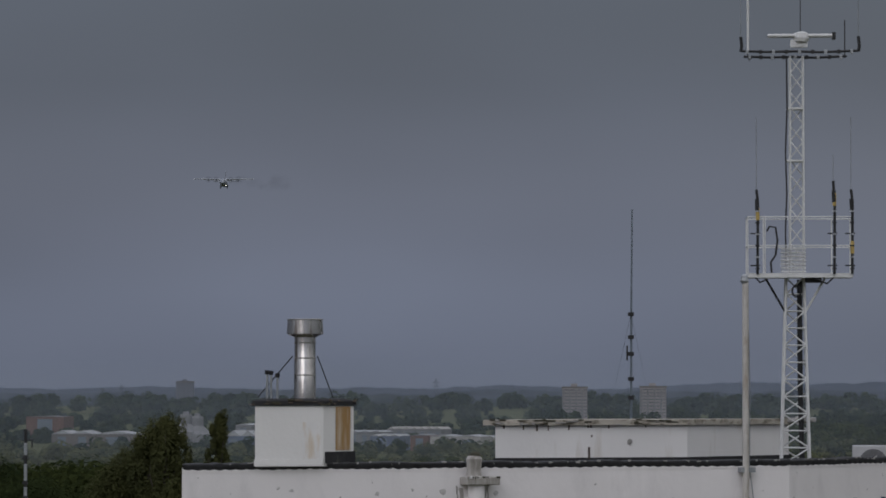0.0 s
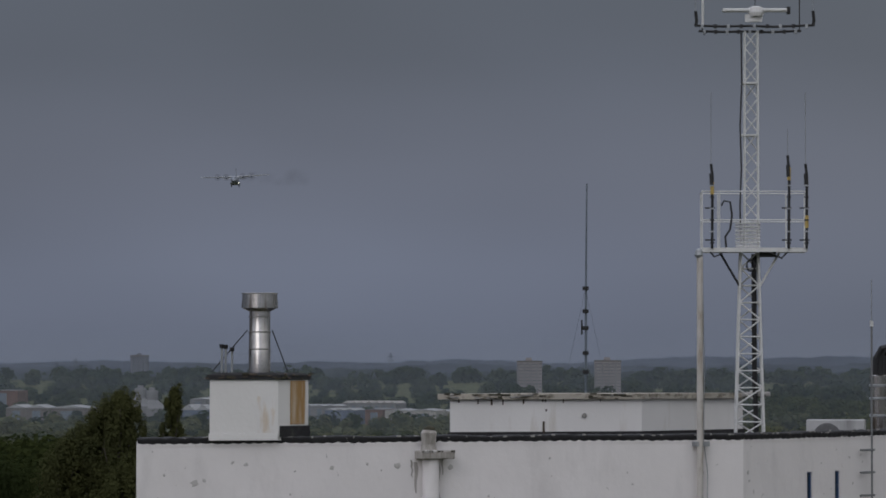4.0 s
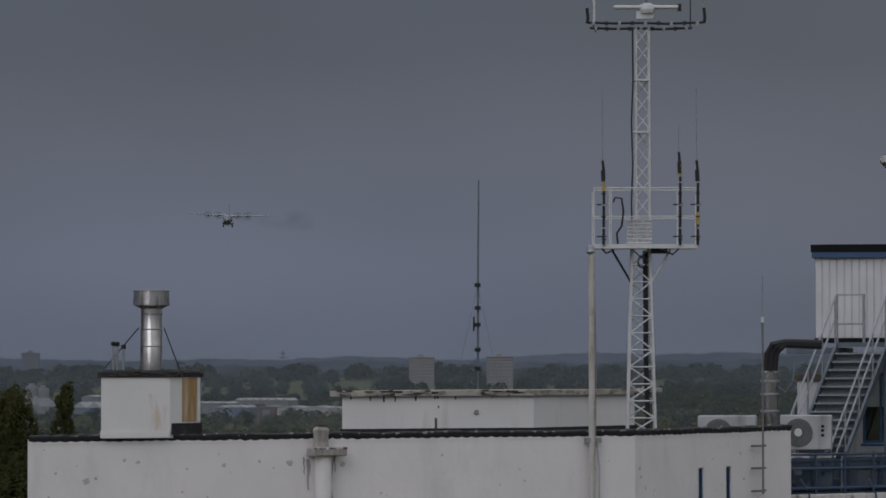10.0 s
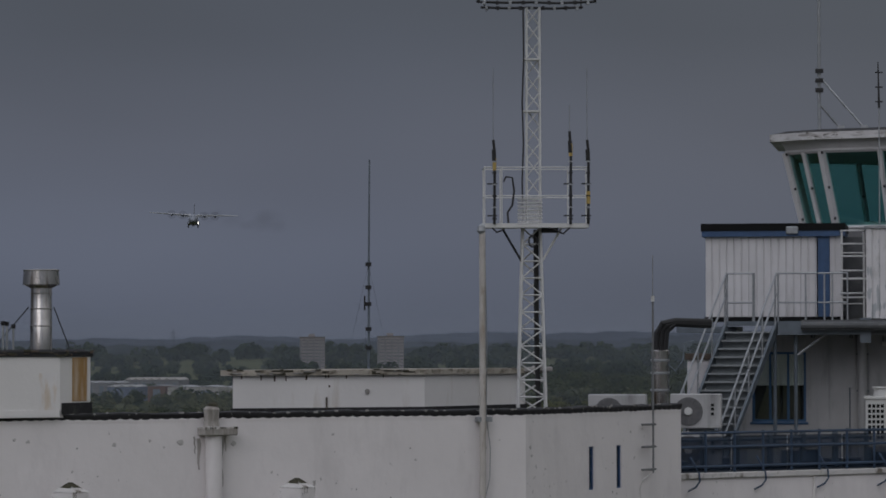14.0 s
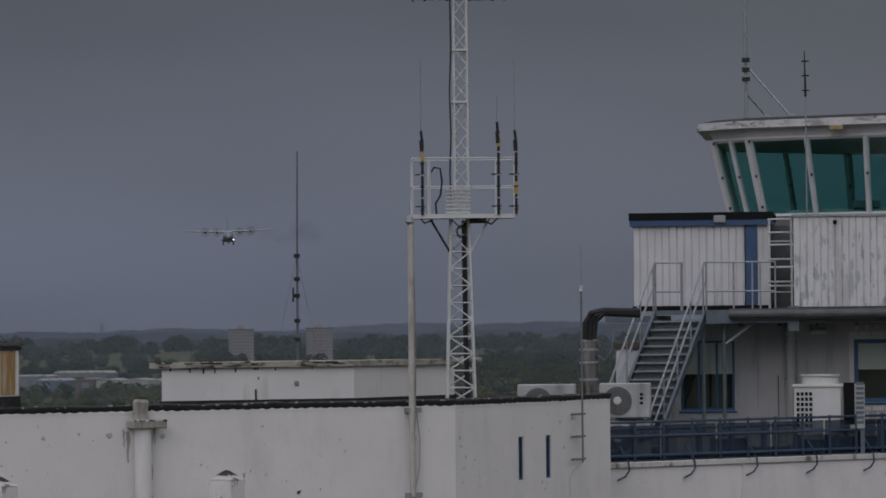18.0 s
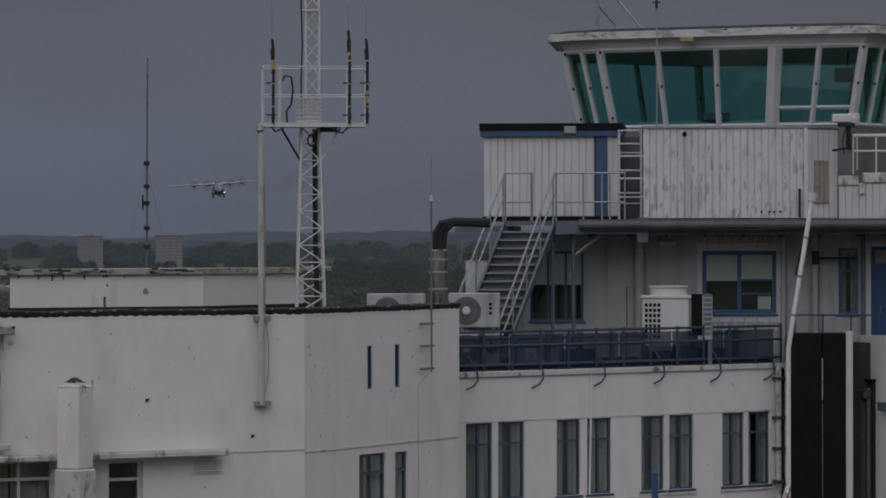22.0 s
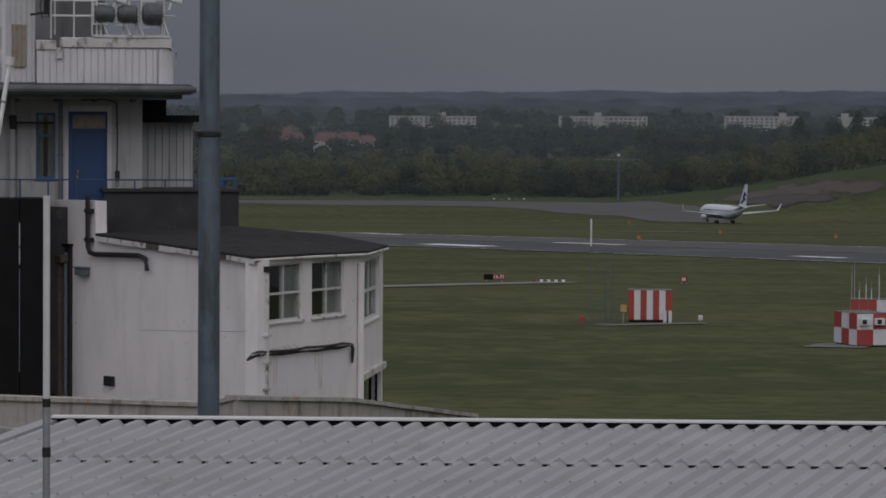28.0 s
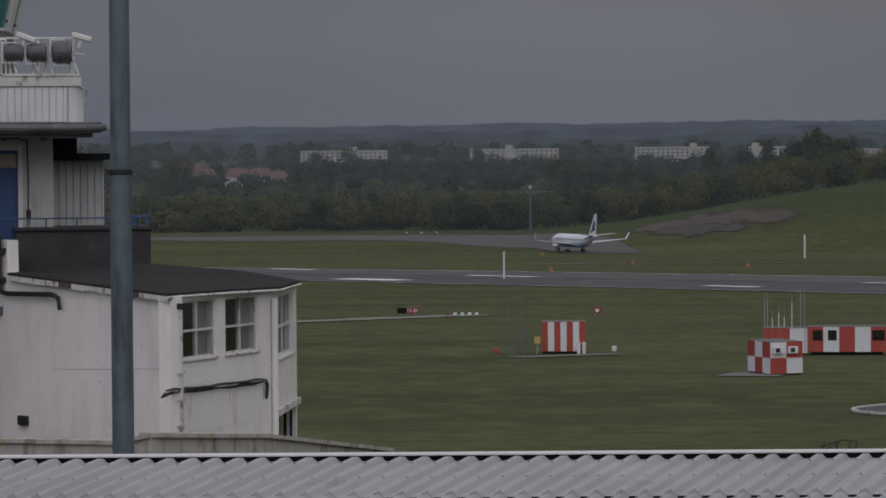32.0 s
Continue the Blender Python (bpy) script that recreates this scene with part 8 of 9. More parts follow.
low_wall("parapet_annex", [(*plan(12.3, 78.5), 8.70), (*plan(16.6, 76.5), 8.66), (*plan(17.1, 75.8), 8.86), (*plan(18.9, 78.8), 8.58), (*plan(20.9, 84.0), 7.80)], 5.0, 0.25, STREAKED, "stained concrete parapet below the annex")
low_wall("parapet_lower", [(*plan(11.4, 70.0), 8.75), (*plan(14.5, 69.0), 8.75), (*plan(17.0, 68.0), 8.88), (*plan(19.0, 70.0), 8.70)], 5.0, 0.25, CONCRETE, "streaked concrete parapet of a lower roof")
low_wall("parapet_wing", [(*plan(7.92, 66.0), 9.88), (*plan(8.6, 65.5), 9.96), (*plan(10.95, 66.5), 10.22)], 6.0, 0.25, STREAKED, "dirty streaked parapet in front of the wing", SLABSTONE)
low_wall("parapet_front", [(*plan(3.0, 60.0), 10.15), (*plan(6.0, 59.5), 10.22), (*plan(8.3, 60.0), 10.34)], 6.0, 0.25, PALEWALL, "worn white parapet in front of the terminal")
bp = thing("blue_post", pose(*plan(11.02, 66.2), 0), "slim blue painted post at the parapet end", "post")
part("post", rod([(0, 0, 6.0), (0, 0, 10.75)], 0.06, sides=8), BLUE, bp)
part("cap", turned([(0.065, 10.75), (0.065, 10.78), (0.02, 10.82)], 8), BLUE, bp)

# ---- foreground metal roof, lamp column, white pole ----
ROOF = pose(0, 0, 0, 0, 0, -22)


def metal_roof():
    t = thing("sheet_roof", ROOF, "pale grey corrugated metal roof with a capped ridge", "roof")
    slope, skew, pitch = 0.11, 0.384, 0.2058
    per = 5
    RIB = 0.042

    def spot(u, s, h):
        d = 32.0 - s
        return (u - skew * s, d, 12.16 - slope * s + h)

    def sheet(u0, s0, s1, lift):
        bm = bmesh.new()
        prof = []
        for k in range(per):
            for f, h in ((0.0, 0.0), (0.40, 0.0), (0.56, RIB), (0.82, RIB)):
                prof.append((u0 + (k + f) * pitch, h))
        prof.append((u0 + per * pitch + 0.01, 0.0))
        top = [bm.verts.new(spot(u, s0, h + lift)) for u, h in prof]
        low = [bm.verts.new(spot(u, s1, h + lift)) for u, h in prof]
        base = [bm.verts.new(spot(u, s1, h + lift - 0.022)) for u, h in prof]
        for i in range(len(prof) - 1):
            bm.faces.new((low[i], low[i + 1], top[i + 1], top[i]))
            bm.faces.new((base[i], base[i + 1], low[i + 1], low[i]))
        for i in range(2, len(prof) - 1, 4):
            for s in np.arange(s0 + 0.3, s1, 0.62):
                c = spot((prof[i][0] + prof[i + 1][0]) / 2, s, RIB + lift)
                box(c[0] - 0.012, c[0] + 0.012, c[1] - 0.012, c[1] + 0.012, c[2], c[2] + 0.012, bm=bm)
        return bm

    base_u = -4.35
    for s0, s1, lift in ((0.04, 1.60, 0.020), (1.50, 3.7, 0.0), (3.6, 6.2, -0.020)):
        for k in range(13):
            part("roof_sheet", sheet(base_u + k * per * pitch, s0, s1, lift), SHEET, t)
    # black strips painted for the shadow gap under each sheet lap
    for s1, lift in ((1.60, 0.020), (3.7, 0.0)):
        for k in range(13):
            bm = bmesh.new()
            for q in range(per):
                a, b = spot(base_u + (k * per + q + 0.03) * pitch, s1, lift), spot(base_u + (k * per + q + 0.40) * pitch, s1, lift)
                box(a[0], b[0], a[1] - 0.006, a[1] - 0.001, a[2] - 0.020, a[2] + 0.001, bm=bm)
            part("lap_shadow", bm, BLACK, t, "dark strip standing for the shadow under the sheet lap")
    e = base_u + 13 * per * pitch
    part("ridge_flashing", box(base_u - 0.05, e, 31.95, 32.12, 12.224, 12.244, bevel=0.004), WHITEMETAL, t)
    part("ridge_back", box(base_u - 0.05, e, 32.0, 32.10, 12.0, 12.223), BLACK, t)
    v = [spot(base_u, 0, 0.05), spot(base_u, 6.2, 0.05), spot(base_u - 0.14, 6.2, 0.05), spot(base_u - 0.14, 0, 0.05)]
    bm = bmesh.new()
    hi, lo = [bm.verts.new(p) for p in v], [bm.verts.new((x, y, z - 0.22)) for x, y, z in v]
    bm.faces.new(hi)
    bm.faces.new(lo[::-1])
    for i in range(4):
        bm.faces.new((hi[i], lo[i], lo[(i + 1) % 4], hi[(i + 1) % 4]))
    bmesh.ops.recalc_face_normals(bm, faces=bm.faces)
    part("verge_trim", bm, SHEET, t)
    w = [spot(base_u + 0.1, 0.1, 0)[:2], (e - 0.1, 31.9), (e - 2.4, 25.9), spot(base_u + 0.1, 6.0, 0)[:2]]
    w = [(ROOF @ Vector((*p, 0)))[:2] for p in w]
    tagged(mesh_object("wall_below_roof", prism(w, 0.5, 11.2), CONCRETE), "plain wall under the metal roof", "wall", kind="structure")


metal_roof()


def columns():
    t = thing("lamp_column", pose(10.89, 36.41, 0), "tall blue-grey steel lamp column", "pole")
    part("shaft", rod([(0, 0, 1.0), (0, 0, 14.70)], 0.118, sides=20, r_end=0.114), POLE, t, smooth=True)
    part("upper_shaft", rod([(0, 0, 14.74), (0, 0, 25.0)], 0.107, sides=20, r_end=0.095), POLE, t, smooth=True)
    part("collar", turned([(0.118, 14.69), (0.128, 14.70), (0.128, 14.74), (0.108, 14.75)], 20), RUBBER, t)
    part("hoop_nut", box(-0.16, -0.11, -0.04, 0.04, 14.69, 14.75), RUBBER, t)
    part("base_sleeve", turned([(0.16, 0.6), (0.16, 1.0), (0.12, 1.1)], 20), POLE, t)
    w = thing("white_pole", pose(*plan(14.09, 25.2), 0), "slim white pole with dark joints", "pole")
    part("upper", rod([(0, 0, 12.97), (0, 0, 14.36)], 0.0247, sides=12), WHITEMETAL, w, smooth=True)
    part("joint", rod([(0, 0, 12.91), (0, 0, 12.97)], 0.029, sides=12), RUBBER, w)
    part("lower", rod([(0, 0, 1.0), (0, 0, 12.91)], 0.027, sides=12), GALV, w, smooth=True)
    part("joint", rod([(0, 0, 12.56), (0, 0, 12.63)], 0.030, sides=12), RUBBER, w)
    part("cap", turned([(0.028, 14.36), (0.028, 14.38)], 12), WHITEMETAL, w)


columns()


# ---- things on the airfield ----
def face_eye(x, y, turn=0.0):
    """A frame on the ground whose x axis runs to the right as the terminal sees it."""
    return pose(x, y, ground_height(x, y), 0, 0, -math.degrees(math.atan2(x, y)) + turn)


def striped_hut():
    t = thing("striped_hut", face_eye(135.7, 309.8), "red and white striped equipment hut on the grass", "hut")
    for k in range(7):
        w = 4.1 / 7
        part("panel", ribbed(-2.05 + k * w, -2.05 + (k + 1) * w, 0.25, 3.0, w / 2, 0.02), HUTWHITE if k % 2 else RED, t)
    part("core", box(-2.03, 2.03, 0.06, 2.6, 0.2, 2.98), RED, t)
    part("roof", box(-2.06, 2.06, -0.03, 2.62, 3.0, 3.03), GRAVEL, t)
    part("skid", box(-1.95, 1.95, 0.0, 2.5, 0.0, 0.2), BLACK, t)
    for u in (1.25, 1.75):
        part("cabinet", box(u, u + 0.32, -0.4, -0.06, 0.0, 1.1, bevel=0.02), HUTWHITE, t)
    f = thing("mesh_fence", face_eye(131.6, 310.8), "dark mesh fence panel beside the striped hut", "fence")
    for k in range(5):
        part("post", rod([(-1.0 + 0.5 * k, 0, 0), (-1.0 + 0.5 * k, 0, 2.2)], 0.03, sides=5), POLE, f)
    for k in range(7):
        part("wire", rod([(-1.0, 0, 0.2 + 0.3 * k), (1.0, 0, 0.2 + 0.3 * k)], 0.010, sides=4), POLE, f)
    y = thing("yellow_cabinet", face_eye(133.0, 309.8), "small yellow cabinet on a post", "cabinet")
    part("box", box(-0.26, 0.30, -0.2, 0.2, 1.0, 1.65, bevel=0.03), YELLOW, y)
    part("leg", rod([(0, 0, 0), (0, 0, 0.9)], 0.06, sides=6), GALV, y)


striped_hut()


def chequered_hut():
    t = thing("chequered_hut", pose(132.2, 260.3, ground_height(132.2, 260.3), 0, 0, -27 + 24), "red and white chequered equipment cabin", "hut")
    w, h = 2.85, 2.55
    for i in range(2):
        for j in range(2):
            part("panel", box(i * w / 2 + 0.01, (i + 1) * w / 2 - 0.01, -0.03, 0.02, 0.12 + j * h / 2, 0.12 + (j + 1) * h / 2 - 0.02), RED if (i + j) % 2 == 0 else HUTWHITE, t)
    for i in range(3):
        for j in range(2):
            part("panel", box(-0.03, 0.02, i * 1.5 + 0.01, (i + 1) * 1.5 - 0.01, 0.12 + j * h / 2, 0.12 + (j + 1) * h / 2 - 0.02), RED if (i + j) % 2 else HUTWHITE, t)
    part("core", box(0.02, w - 0.02, 0.02, 4.5, 0.12, h + 0.1), HUTWHITE, t)
    part("roof", box(-0.04, w + 0.04, -0.04, 4.54, h + 0.12, h + 0.15), GRAVEL, t)
    part("skid", box(0.1, w - 0.1, 0.1, 4.4, 0, 0.12), BLACK, t)
    for u in (0.20, 1.5):
        a = part("wall_unit", box(u, u + 0.8, -0.4, -0.04, 1.75, 2.3, bevel=0.03), HUTWHITE, t)
        part("grille", box(u + 0.12, u + 0.5, -0.415, -0.405, 1.85, 2.2), DARK, a)


chequered_hut()


def trailer():
    x, y = 157.0, 293.6
    t = thing("site_trailer", face_eye(x, y), "long red and white striped site cabin with windows", "cabin")
    for k in range(5):
        a, b = -3.6 + 1.44 * k, -3.6 + 1.44 * (k + 1)
        part("panel", box(a + 0.01, b - 0.01, -0.03, 0.03, 0.3, 2.60), HUTWHITE if k % 2 else RED, t)
    part("core", box(-3.6, 3.6, 0.03, 2.6, 0.3, 2.58), HUTWHITE, t)
    part("roof", box(-3.63, 3.63, -0.04, 2.64, 2.60, 2.64), GRAVEL, t)
    part("wheel_base", box(-3.3, 3.3, 0.2, 2.4, 0, 0.3), BLACK, t)
    for u, w in ((-3.15, 0.9), (-1.75, 0.8), (2.3, 1.15)):
        g = part("window", box(u, u + w, -0.05, -0.034, 1.35, 2.3, bevel=0.012), BLACK, t)
        part("pane", box(u + 0.06, u + w - 0.06, -0.058, -0.052, 1.42, 2.22), GLASS, g)
    c = thing("aerial_cabin", face_eye(151.9, 296.0), "red and white cabin crowded with whip aerials", "cabin")
    for k, m in enumerate((RED, RED, RED, HUTWHITE, HUTWHITE)):
        a, b = -2.0 + 0.8 * k, -2.0 + 0.8 * (k + 1)
        part("panel", box(a + 0.01, b - 0.01, -0.03, 0.03, 0.2, 2.5), m, c)
    part("core", box(-2.0, 1.98, 0.03, 2.6, 0.2, 2.48), HUTWHITE, c)
    part("roof", box(-2.06, 2.03, -0.05, 2.63, 2.5, 2.54), GRAVEL, c)
    part("skid", box(-1.9, 1.8, 0.2, 2.4, 0, 0.2), BLACK, c)
    for u, h in ((-1.9, 5.0), (-1.65, 5.2), (-1.2, 3.4), (-0.6, 3.9), (-0.1, 3.5), (0.6, 4.8), (1.4, 5.6), (1.75, 5.8)):
        a = part("aerial", rod([(u, 0.3, 0.2), (u, 0.3, h)], 0.045, sides=6), HUTWHITE if h < 5 else GALV, c)
        part("tip", rod([(u, 0.3, h), (u, 0.3, h + 0.7)], 0.02, sides=4), GALV, a)


trailer()


def bars(parent, x0, z0, widths, h, mat, y=-0.03, gap=0.12):
    x = x0
    for w in widths:
        part("letter_bar", box(x, x + w, y, y + 0.02, z0, z0 + h), mat, parent)
        x += w + gap


def text_part(parent, words, size, m, mat):
    cu = bpy.data.curves.new("lettering", "FONT")
    cu.body, cu.size, cu.extrude, cu.align_x, cu.align_y = words, size, 0.01, "CENTER", "CENTER"
    tmp = bpy.data.objects.new("lettering", cu)
    scene.collection.objects.link(tmp)
    me = bpy.data.meshes.new_from_object(tmp.evaluated_get(bpy.context.evaluated_depsgraph_get()))
    bpy.data.objects.remove(tmp)
    me.materials.clear()
    me.materials.append(mat)
    ob = new("lettering", me)
    ob.parent, ob.matrix_basis = parent, m
    return ob


def field_signs():
    s = thing("runway_sign", face_eye(169.9, 438.5), "black and red runway board reading 15-33", "sign")
    part("board", box(-1.35, 1.35, 0, 0.15, 0.25, 1.0, bevel=0.02), SIGNRED, s)
    part("black_part", box(-1.36, -0.15, -0.012, -0.003, 0.26, 0.99), BLACK, s)
    text_part(s, "15-33", 0.62, Matrix.Translation((0.60, -0.02, 0.62)) @ pose(0, 0, 0, 90, 0, 0), MARK)
    for u in (-1.0, 1.0):
        part("leg", rod([(u, 0.08, 0), (u, 0.08, 0.26)], 0.05, sides=6), GALV, s)
    s = thing("holding_sign", face_eye(190.5, 424.0), "small red holding board", "sign")
    part("board", box(-0.45, 0.45, 0, 0.15, 0.25, 1.05, bevel=0.02), SIGNRED, s)
    bars(s, -0.25, 0.45, (0.14, 0.2), 0.4, MARK, gap=0.08)
    for u in (-0.3, 0.3):
        part("leg", rod([(u, 0.08, 0), (u, 0.08, 0.26)], 0.05, sides=6), GALV, s)
    for k in range(5):
        x, y = 173.8 + 0.85 * k, 434.2 - 0.42 * k
        m = thing("edge_marker", face_eye(x, y), ("low white edge marker in the grass" if k else "low red edge marker in the grass"), "marker", "row of edge markers")
        part("block", box(-0.22, 0.22, -0.1, 0.1, 0, 0.4, bevel=0.04), HUTWHITE if k else SIGNRED, m)
    for x, y, mat in ((129.6, 311.6, RED), (141.4, 310.9, HUTWHITE), (401.4, 870.3, ORANGE), (396.2, 791.9, ORANGE), (330.0, 760.0, ORANGE), (210.0, 730.0, ORANGE), (470.0, 1090.0, ORANGE)):
        m = thing("marker_post", face_eye(x, y), "small painted marker post in the grass", "marker")
        s = 0.22 if y < 400 else 0.38
        part("body", box(-s, s, -0.2, 0.2, 0.1, 0.1 + 2.2 * s, bevel=0.05), mat, m)
        part("foot", box(-0.1, 0.1, -0.1, 0.1, 0, 0.1), GALV, m)


field_signs()


def field_masts():
    for az, d, z_top, z_white in ((22.715, 330, 6.0, 3.2), (27.475, 330, 7.35, 4.95)):
        x, y = plan(az, d)
        t = thing("frangible_mast", pose(x, y, 0), "slim grey mast with a white top section", "mast", "slim masts on the grass")
        part("lower", rod([(0, 0, ground_height(x, y)), (0, 0, z_white - 0.7)], 0.035, sides=6), POLE, t)
        part("white_top", rod([(0, 0, z_white - 0.7), (0, 0, z_top - 1.0)], 0.085, sides=8), HUTWHITE, t)
    x, y = plan(23.0, 316)
    t = thing("lattice_mast", face_eye(x, y), "thin grey lattice mast behind the striped hut", "mast")
    for u in (-0.35, 0.35):
        part("leg", rod([(u, 0, 0), (u, 0, 7.0)], 0.030, sides=5), POLE, t)
    for k in range(14):
        part("brace", rod([(-0.35 if k % 2 else 0.35, 0, 0.5 * k), (0.35 if k % 2 else -0.35, 0, 0.5 * k + 0.5)], 0.018, sides=4), POLE, t)
    x, y, z = on_ground(23.14, 1490)
    t = thing("floodlight_mast", pose(x, y, z, 0, 0, -23), "tall grey floodlight mast with long arms", "mast")
    part("shaft", rod([(0, 0, 0), (0, 0, 18.6)], 0.6, sides=8, r_end=0.35), POLE, t)
    part("arm", box(-9.5, 9.5, -0.3, 0.3, 17.0, 17.35), POLE, t)
    for k in range(8):
        part("floodlight", box(-9.2 + 2.45 * k, -8.4 + 2.45 * k, -0.9, -0.3, 16.9, 17.5), HAZYBLOCK, t)
    part("top_lamp", box(-0.6, 0.6, -0.6, 0.6, 18.6, 19.5, bevel=0.2), HUTWHITE, t)
    # broken frame lying near the roof
    x, y = 92.4, 173.8
    t = thing("wooden_trestle", face_eye(x, y), "weathered wooden trestle frame on the grass", "trestle")
    for u in (-0.9, -0.2, 0.5, 0.85):
        part("leg", rod([(u, 0, 0), (u + 0.12, 0.1, 0.72)], 0.07, sides=5), BARK, t)
    part("beam", rod([(-1.0, 0, 0.45), (0.2, 0.1, 0.80), (0.95, 0.1, 0.72)], 0.06, sides=5), BARK, t)
    part("beam", rod([(-0.95, -0.2, 0.15), (0.1, -0.2, 0.72)], 0.05, sides=5), BARK, t)
    for k in range(7):
        az = 21.05 + 0.12 * k
        x, y = plan(az, 1512)
        m = thing("taxi_light", face_eye(x, y), "small white taxiway light box", "light", "taxiway lights")
        part("box", box(-0.4, 0.4, -0.3, 0.3, 0.15, 0.6, bevel=0.1), HUTWHITE if k % 2 else SIGNRED, m)
        part("foot", box(-0.3, 0.3, -0.3, 0.3, 0, 0.15), GALV, m)


field_masts()


# ---- far buildings ----
def flats(az0, az1, d, top, label, stair=0.5):
    """A long pale block of flats with rows of windows and a stair tower."""
    x, y = plan((az0 + az1) / 2, d)
    z0 = ground_height(x, y)
    t = thing("apartment_block", pose(x, y, 0, 0, 0, -(az0 + az1) / 2 + 6), label, "apartment block", "blocks of flats in the distance")
    w = d * radians(az1 - az0)
    part("wall", box(-w / 2, w / 2, 0, 11, z0, top), FLAT, t)
    part("roof", box(-w / 2 - 0.5, w / 2 + 0.5, -0.5, 11.5, top, top + 0.6), FLAT, t)
    part("stair_tower", box(w * (stair - 0.5) - 4, w * (stair - 0.5) + 2, -1.5, 7, z0, top + 3.8), FLAT, t)
    n = int(w / 4.2)
    for j in range(4):
        for k in range(n):
            u = -w / 2 + w * (k + 0.5) / n
            zc = top - 2.0 - 2.9 * j
            if zc > z0 + 1 and abs(u - w * (stair - 0.5)) > 4.5:
                part("window", box(u - 1.0, u + 0.9, -0.16, -0.03, zc - 0.65, zc + 0.65), HAZEGLASS, t)


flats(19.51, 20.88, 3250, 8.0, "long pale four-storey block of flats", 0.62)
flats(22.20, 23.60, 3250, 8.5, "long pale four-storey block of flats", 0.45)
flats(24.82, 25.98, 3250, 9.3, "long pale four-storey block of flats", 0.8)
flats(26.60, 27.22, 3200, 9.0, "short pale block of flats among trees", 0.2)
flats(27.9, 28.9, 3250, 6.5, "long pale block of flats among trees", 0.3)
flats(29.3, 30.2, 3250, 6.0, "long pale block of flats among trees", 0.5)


def house(az, d, w, ridge, turn, wallmat, label):
    x, y = plan(az, d)
    z = ground_height(x, y)
    t = thing("house", pose(x, y, z, 0, 0, -az + turn), label, "house", "houses in the distance")
    h = ridge - z
    part("wall", box(-w / 2, w / 2, 0, 9, -1, h * 0.58), wallmat, t)
    bm = bmesh.new()
    v = [bm.verts.new(p) for p in ((-w / 2 - 0.4, -0.4, h * 0.56), (w / 2 + 0.4, -0.4, h * 0.56), (w / 2 + 0.4, 9.4, h * 0.56), (-w / 2 - 0.4, 9.4, h * 0.56), (-w / 2 + 2.2, 4.5, h), (w / 2 - 2.2, 4.5, h))]
    for q in ((0, 1, 5, 4), (1, 2, 5), (2, 3, 4, 5), (3, 0, 4), (3, 2, 1, 0)):
        bm.faces.new([v[i] for i in q])
    part("roof", bm, TILE, t)
    part("chimney", box(-0.7, 0.7, 4, 5.2, h * 0.8, h + 1.6), BRICK, t)
    for u in (-w * 0.3, w * 0.3):
        for zz in (0.14, 0.40):
            part("window", box(u - 1.0, u + 1.0, -0.12, -0.03, h * zz, h * zz + 1.4), DARK, t)


for az, w, r in ((17.70, 12, -3.0), (17.84, 14, -2.1), (18.05, 11, -6.5), (18.45, 13, -6.1), (18.60, 12, -7.0), (18.88, 13, -6.0), (19.2, 11, -8.5), (16.6, 12, -5.0)):
    house(az, 2650 + 40 * math.sin(az * 7), w * 1.25, r + 3.5, 30 * math.sin(az * 5), BRICK if int(az * 10) % 2 else FLAT, "suburban house with a red tiled roof")


def tower_block(az0, az1, d, top, label, mat):
    x, y = plan((az0 + az1) / 2, d)
    z0, w = ground_height(x, y), d * radians(az1 - az0)
    t = thing("tower_block", pose(x, y, 0, 0, 0, -(az0 + az1) / 2), label, "tower block", "tower blocks on the horizon")
    part("wall", box(-w / 2, w / 2, 0, w, z0, top), mat, t)
    part("roof", box(-w * 0.52, w * 0.52, -0.4, w, top, top + 1.4), DIMWALL, t)
    part("plant_room", box(-w * 0.15, w * 0.1, 4, 10, top + 1.4, top + 4.0), mat, t)
    for i in range(4):
        if mat == BUFFBLOCK:
            part("balcony_stack", box(-w / 2 + w * (0.01 + 0.25 * i), -w / 2 + w * (0.09 + 0.25 * i), -0.5, -0.02, z0, top - 1.5), HAZYBLOCK, t)
        u = -w / 2 + w * (0.12 + 0.25 * i)
        for j in range(int((top - z0) / 2.9)):
            part("window", box(u - 0.2, u + 0.13 * w, -0.14, -0.03, top - 2.4 - 2.9 * j, top - 1.1 - 2.9 * j), HAZYPANE if mat == BUFFBLOCK else FARMETAL, t)


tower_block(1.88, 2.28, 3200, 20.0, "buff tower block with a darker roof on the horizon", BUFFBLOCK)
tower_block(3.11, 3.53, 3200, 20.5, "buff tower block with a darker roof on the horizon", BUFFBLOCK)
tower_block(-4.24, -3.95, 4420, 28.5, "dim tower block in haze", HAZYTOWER)


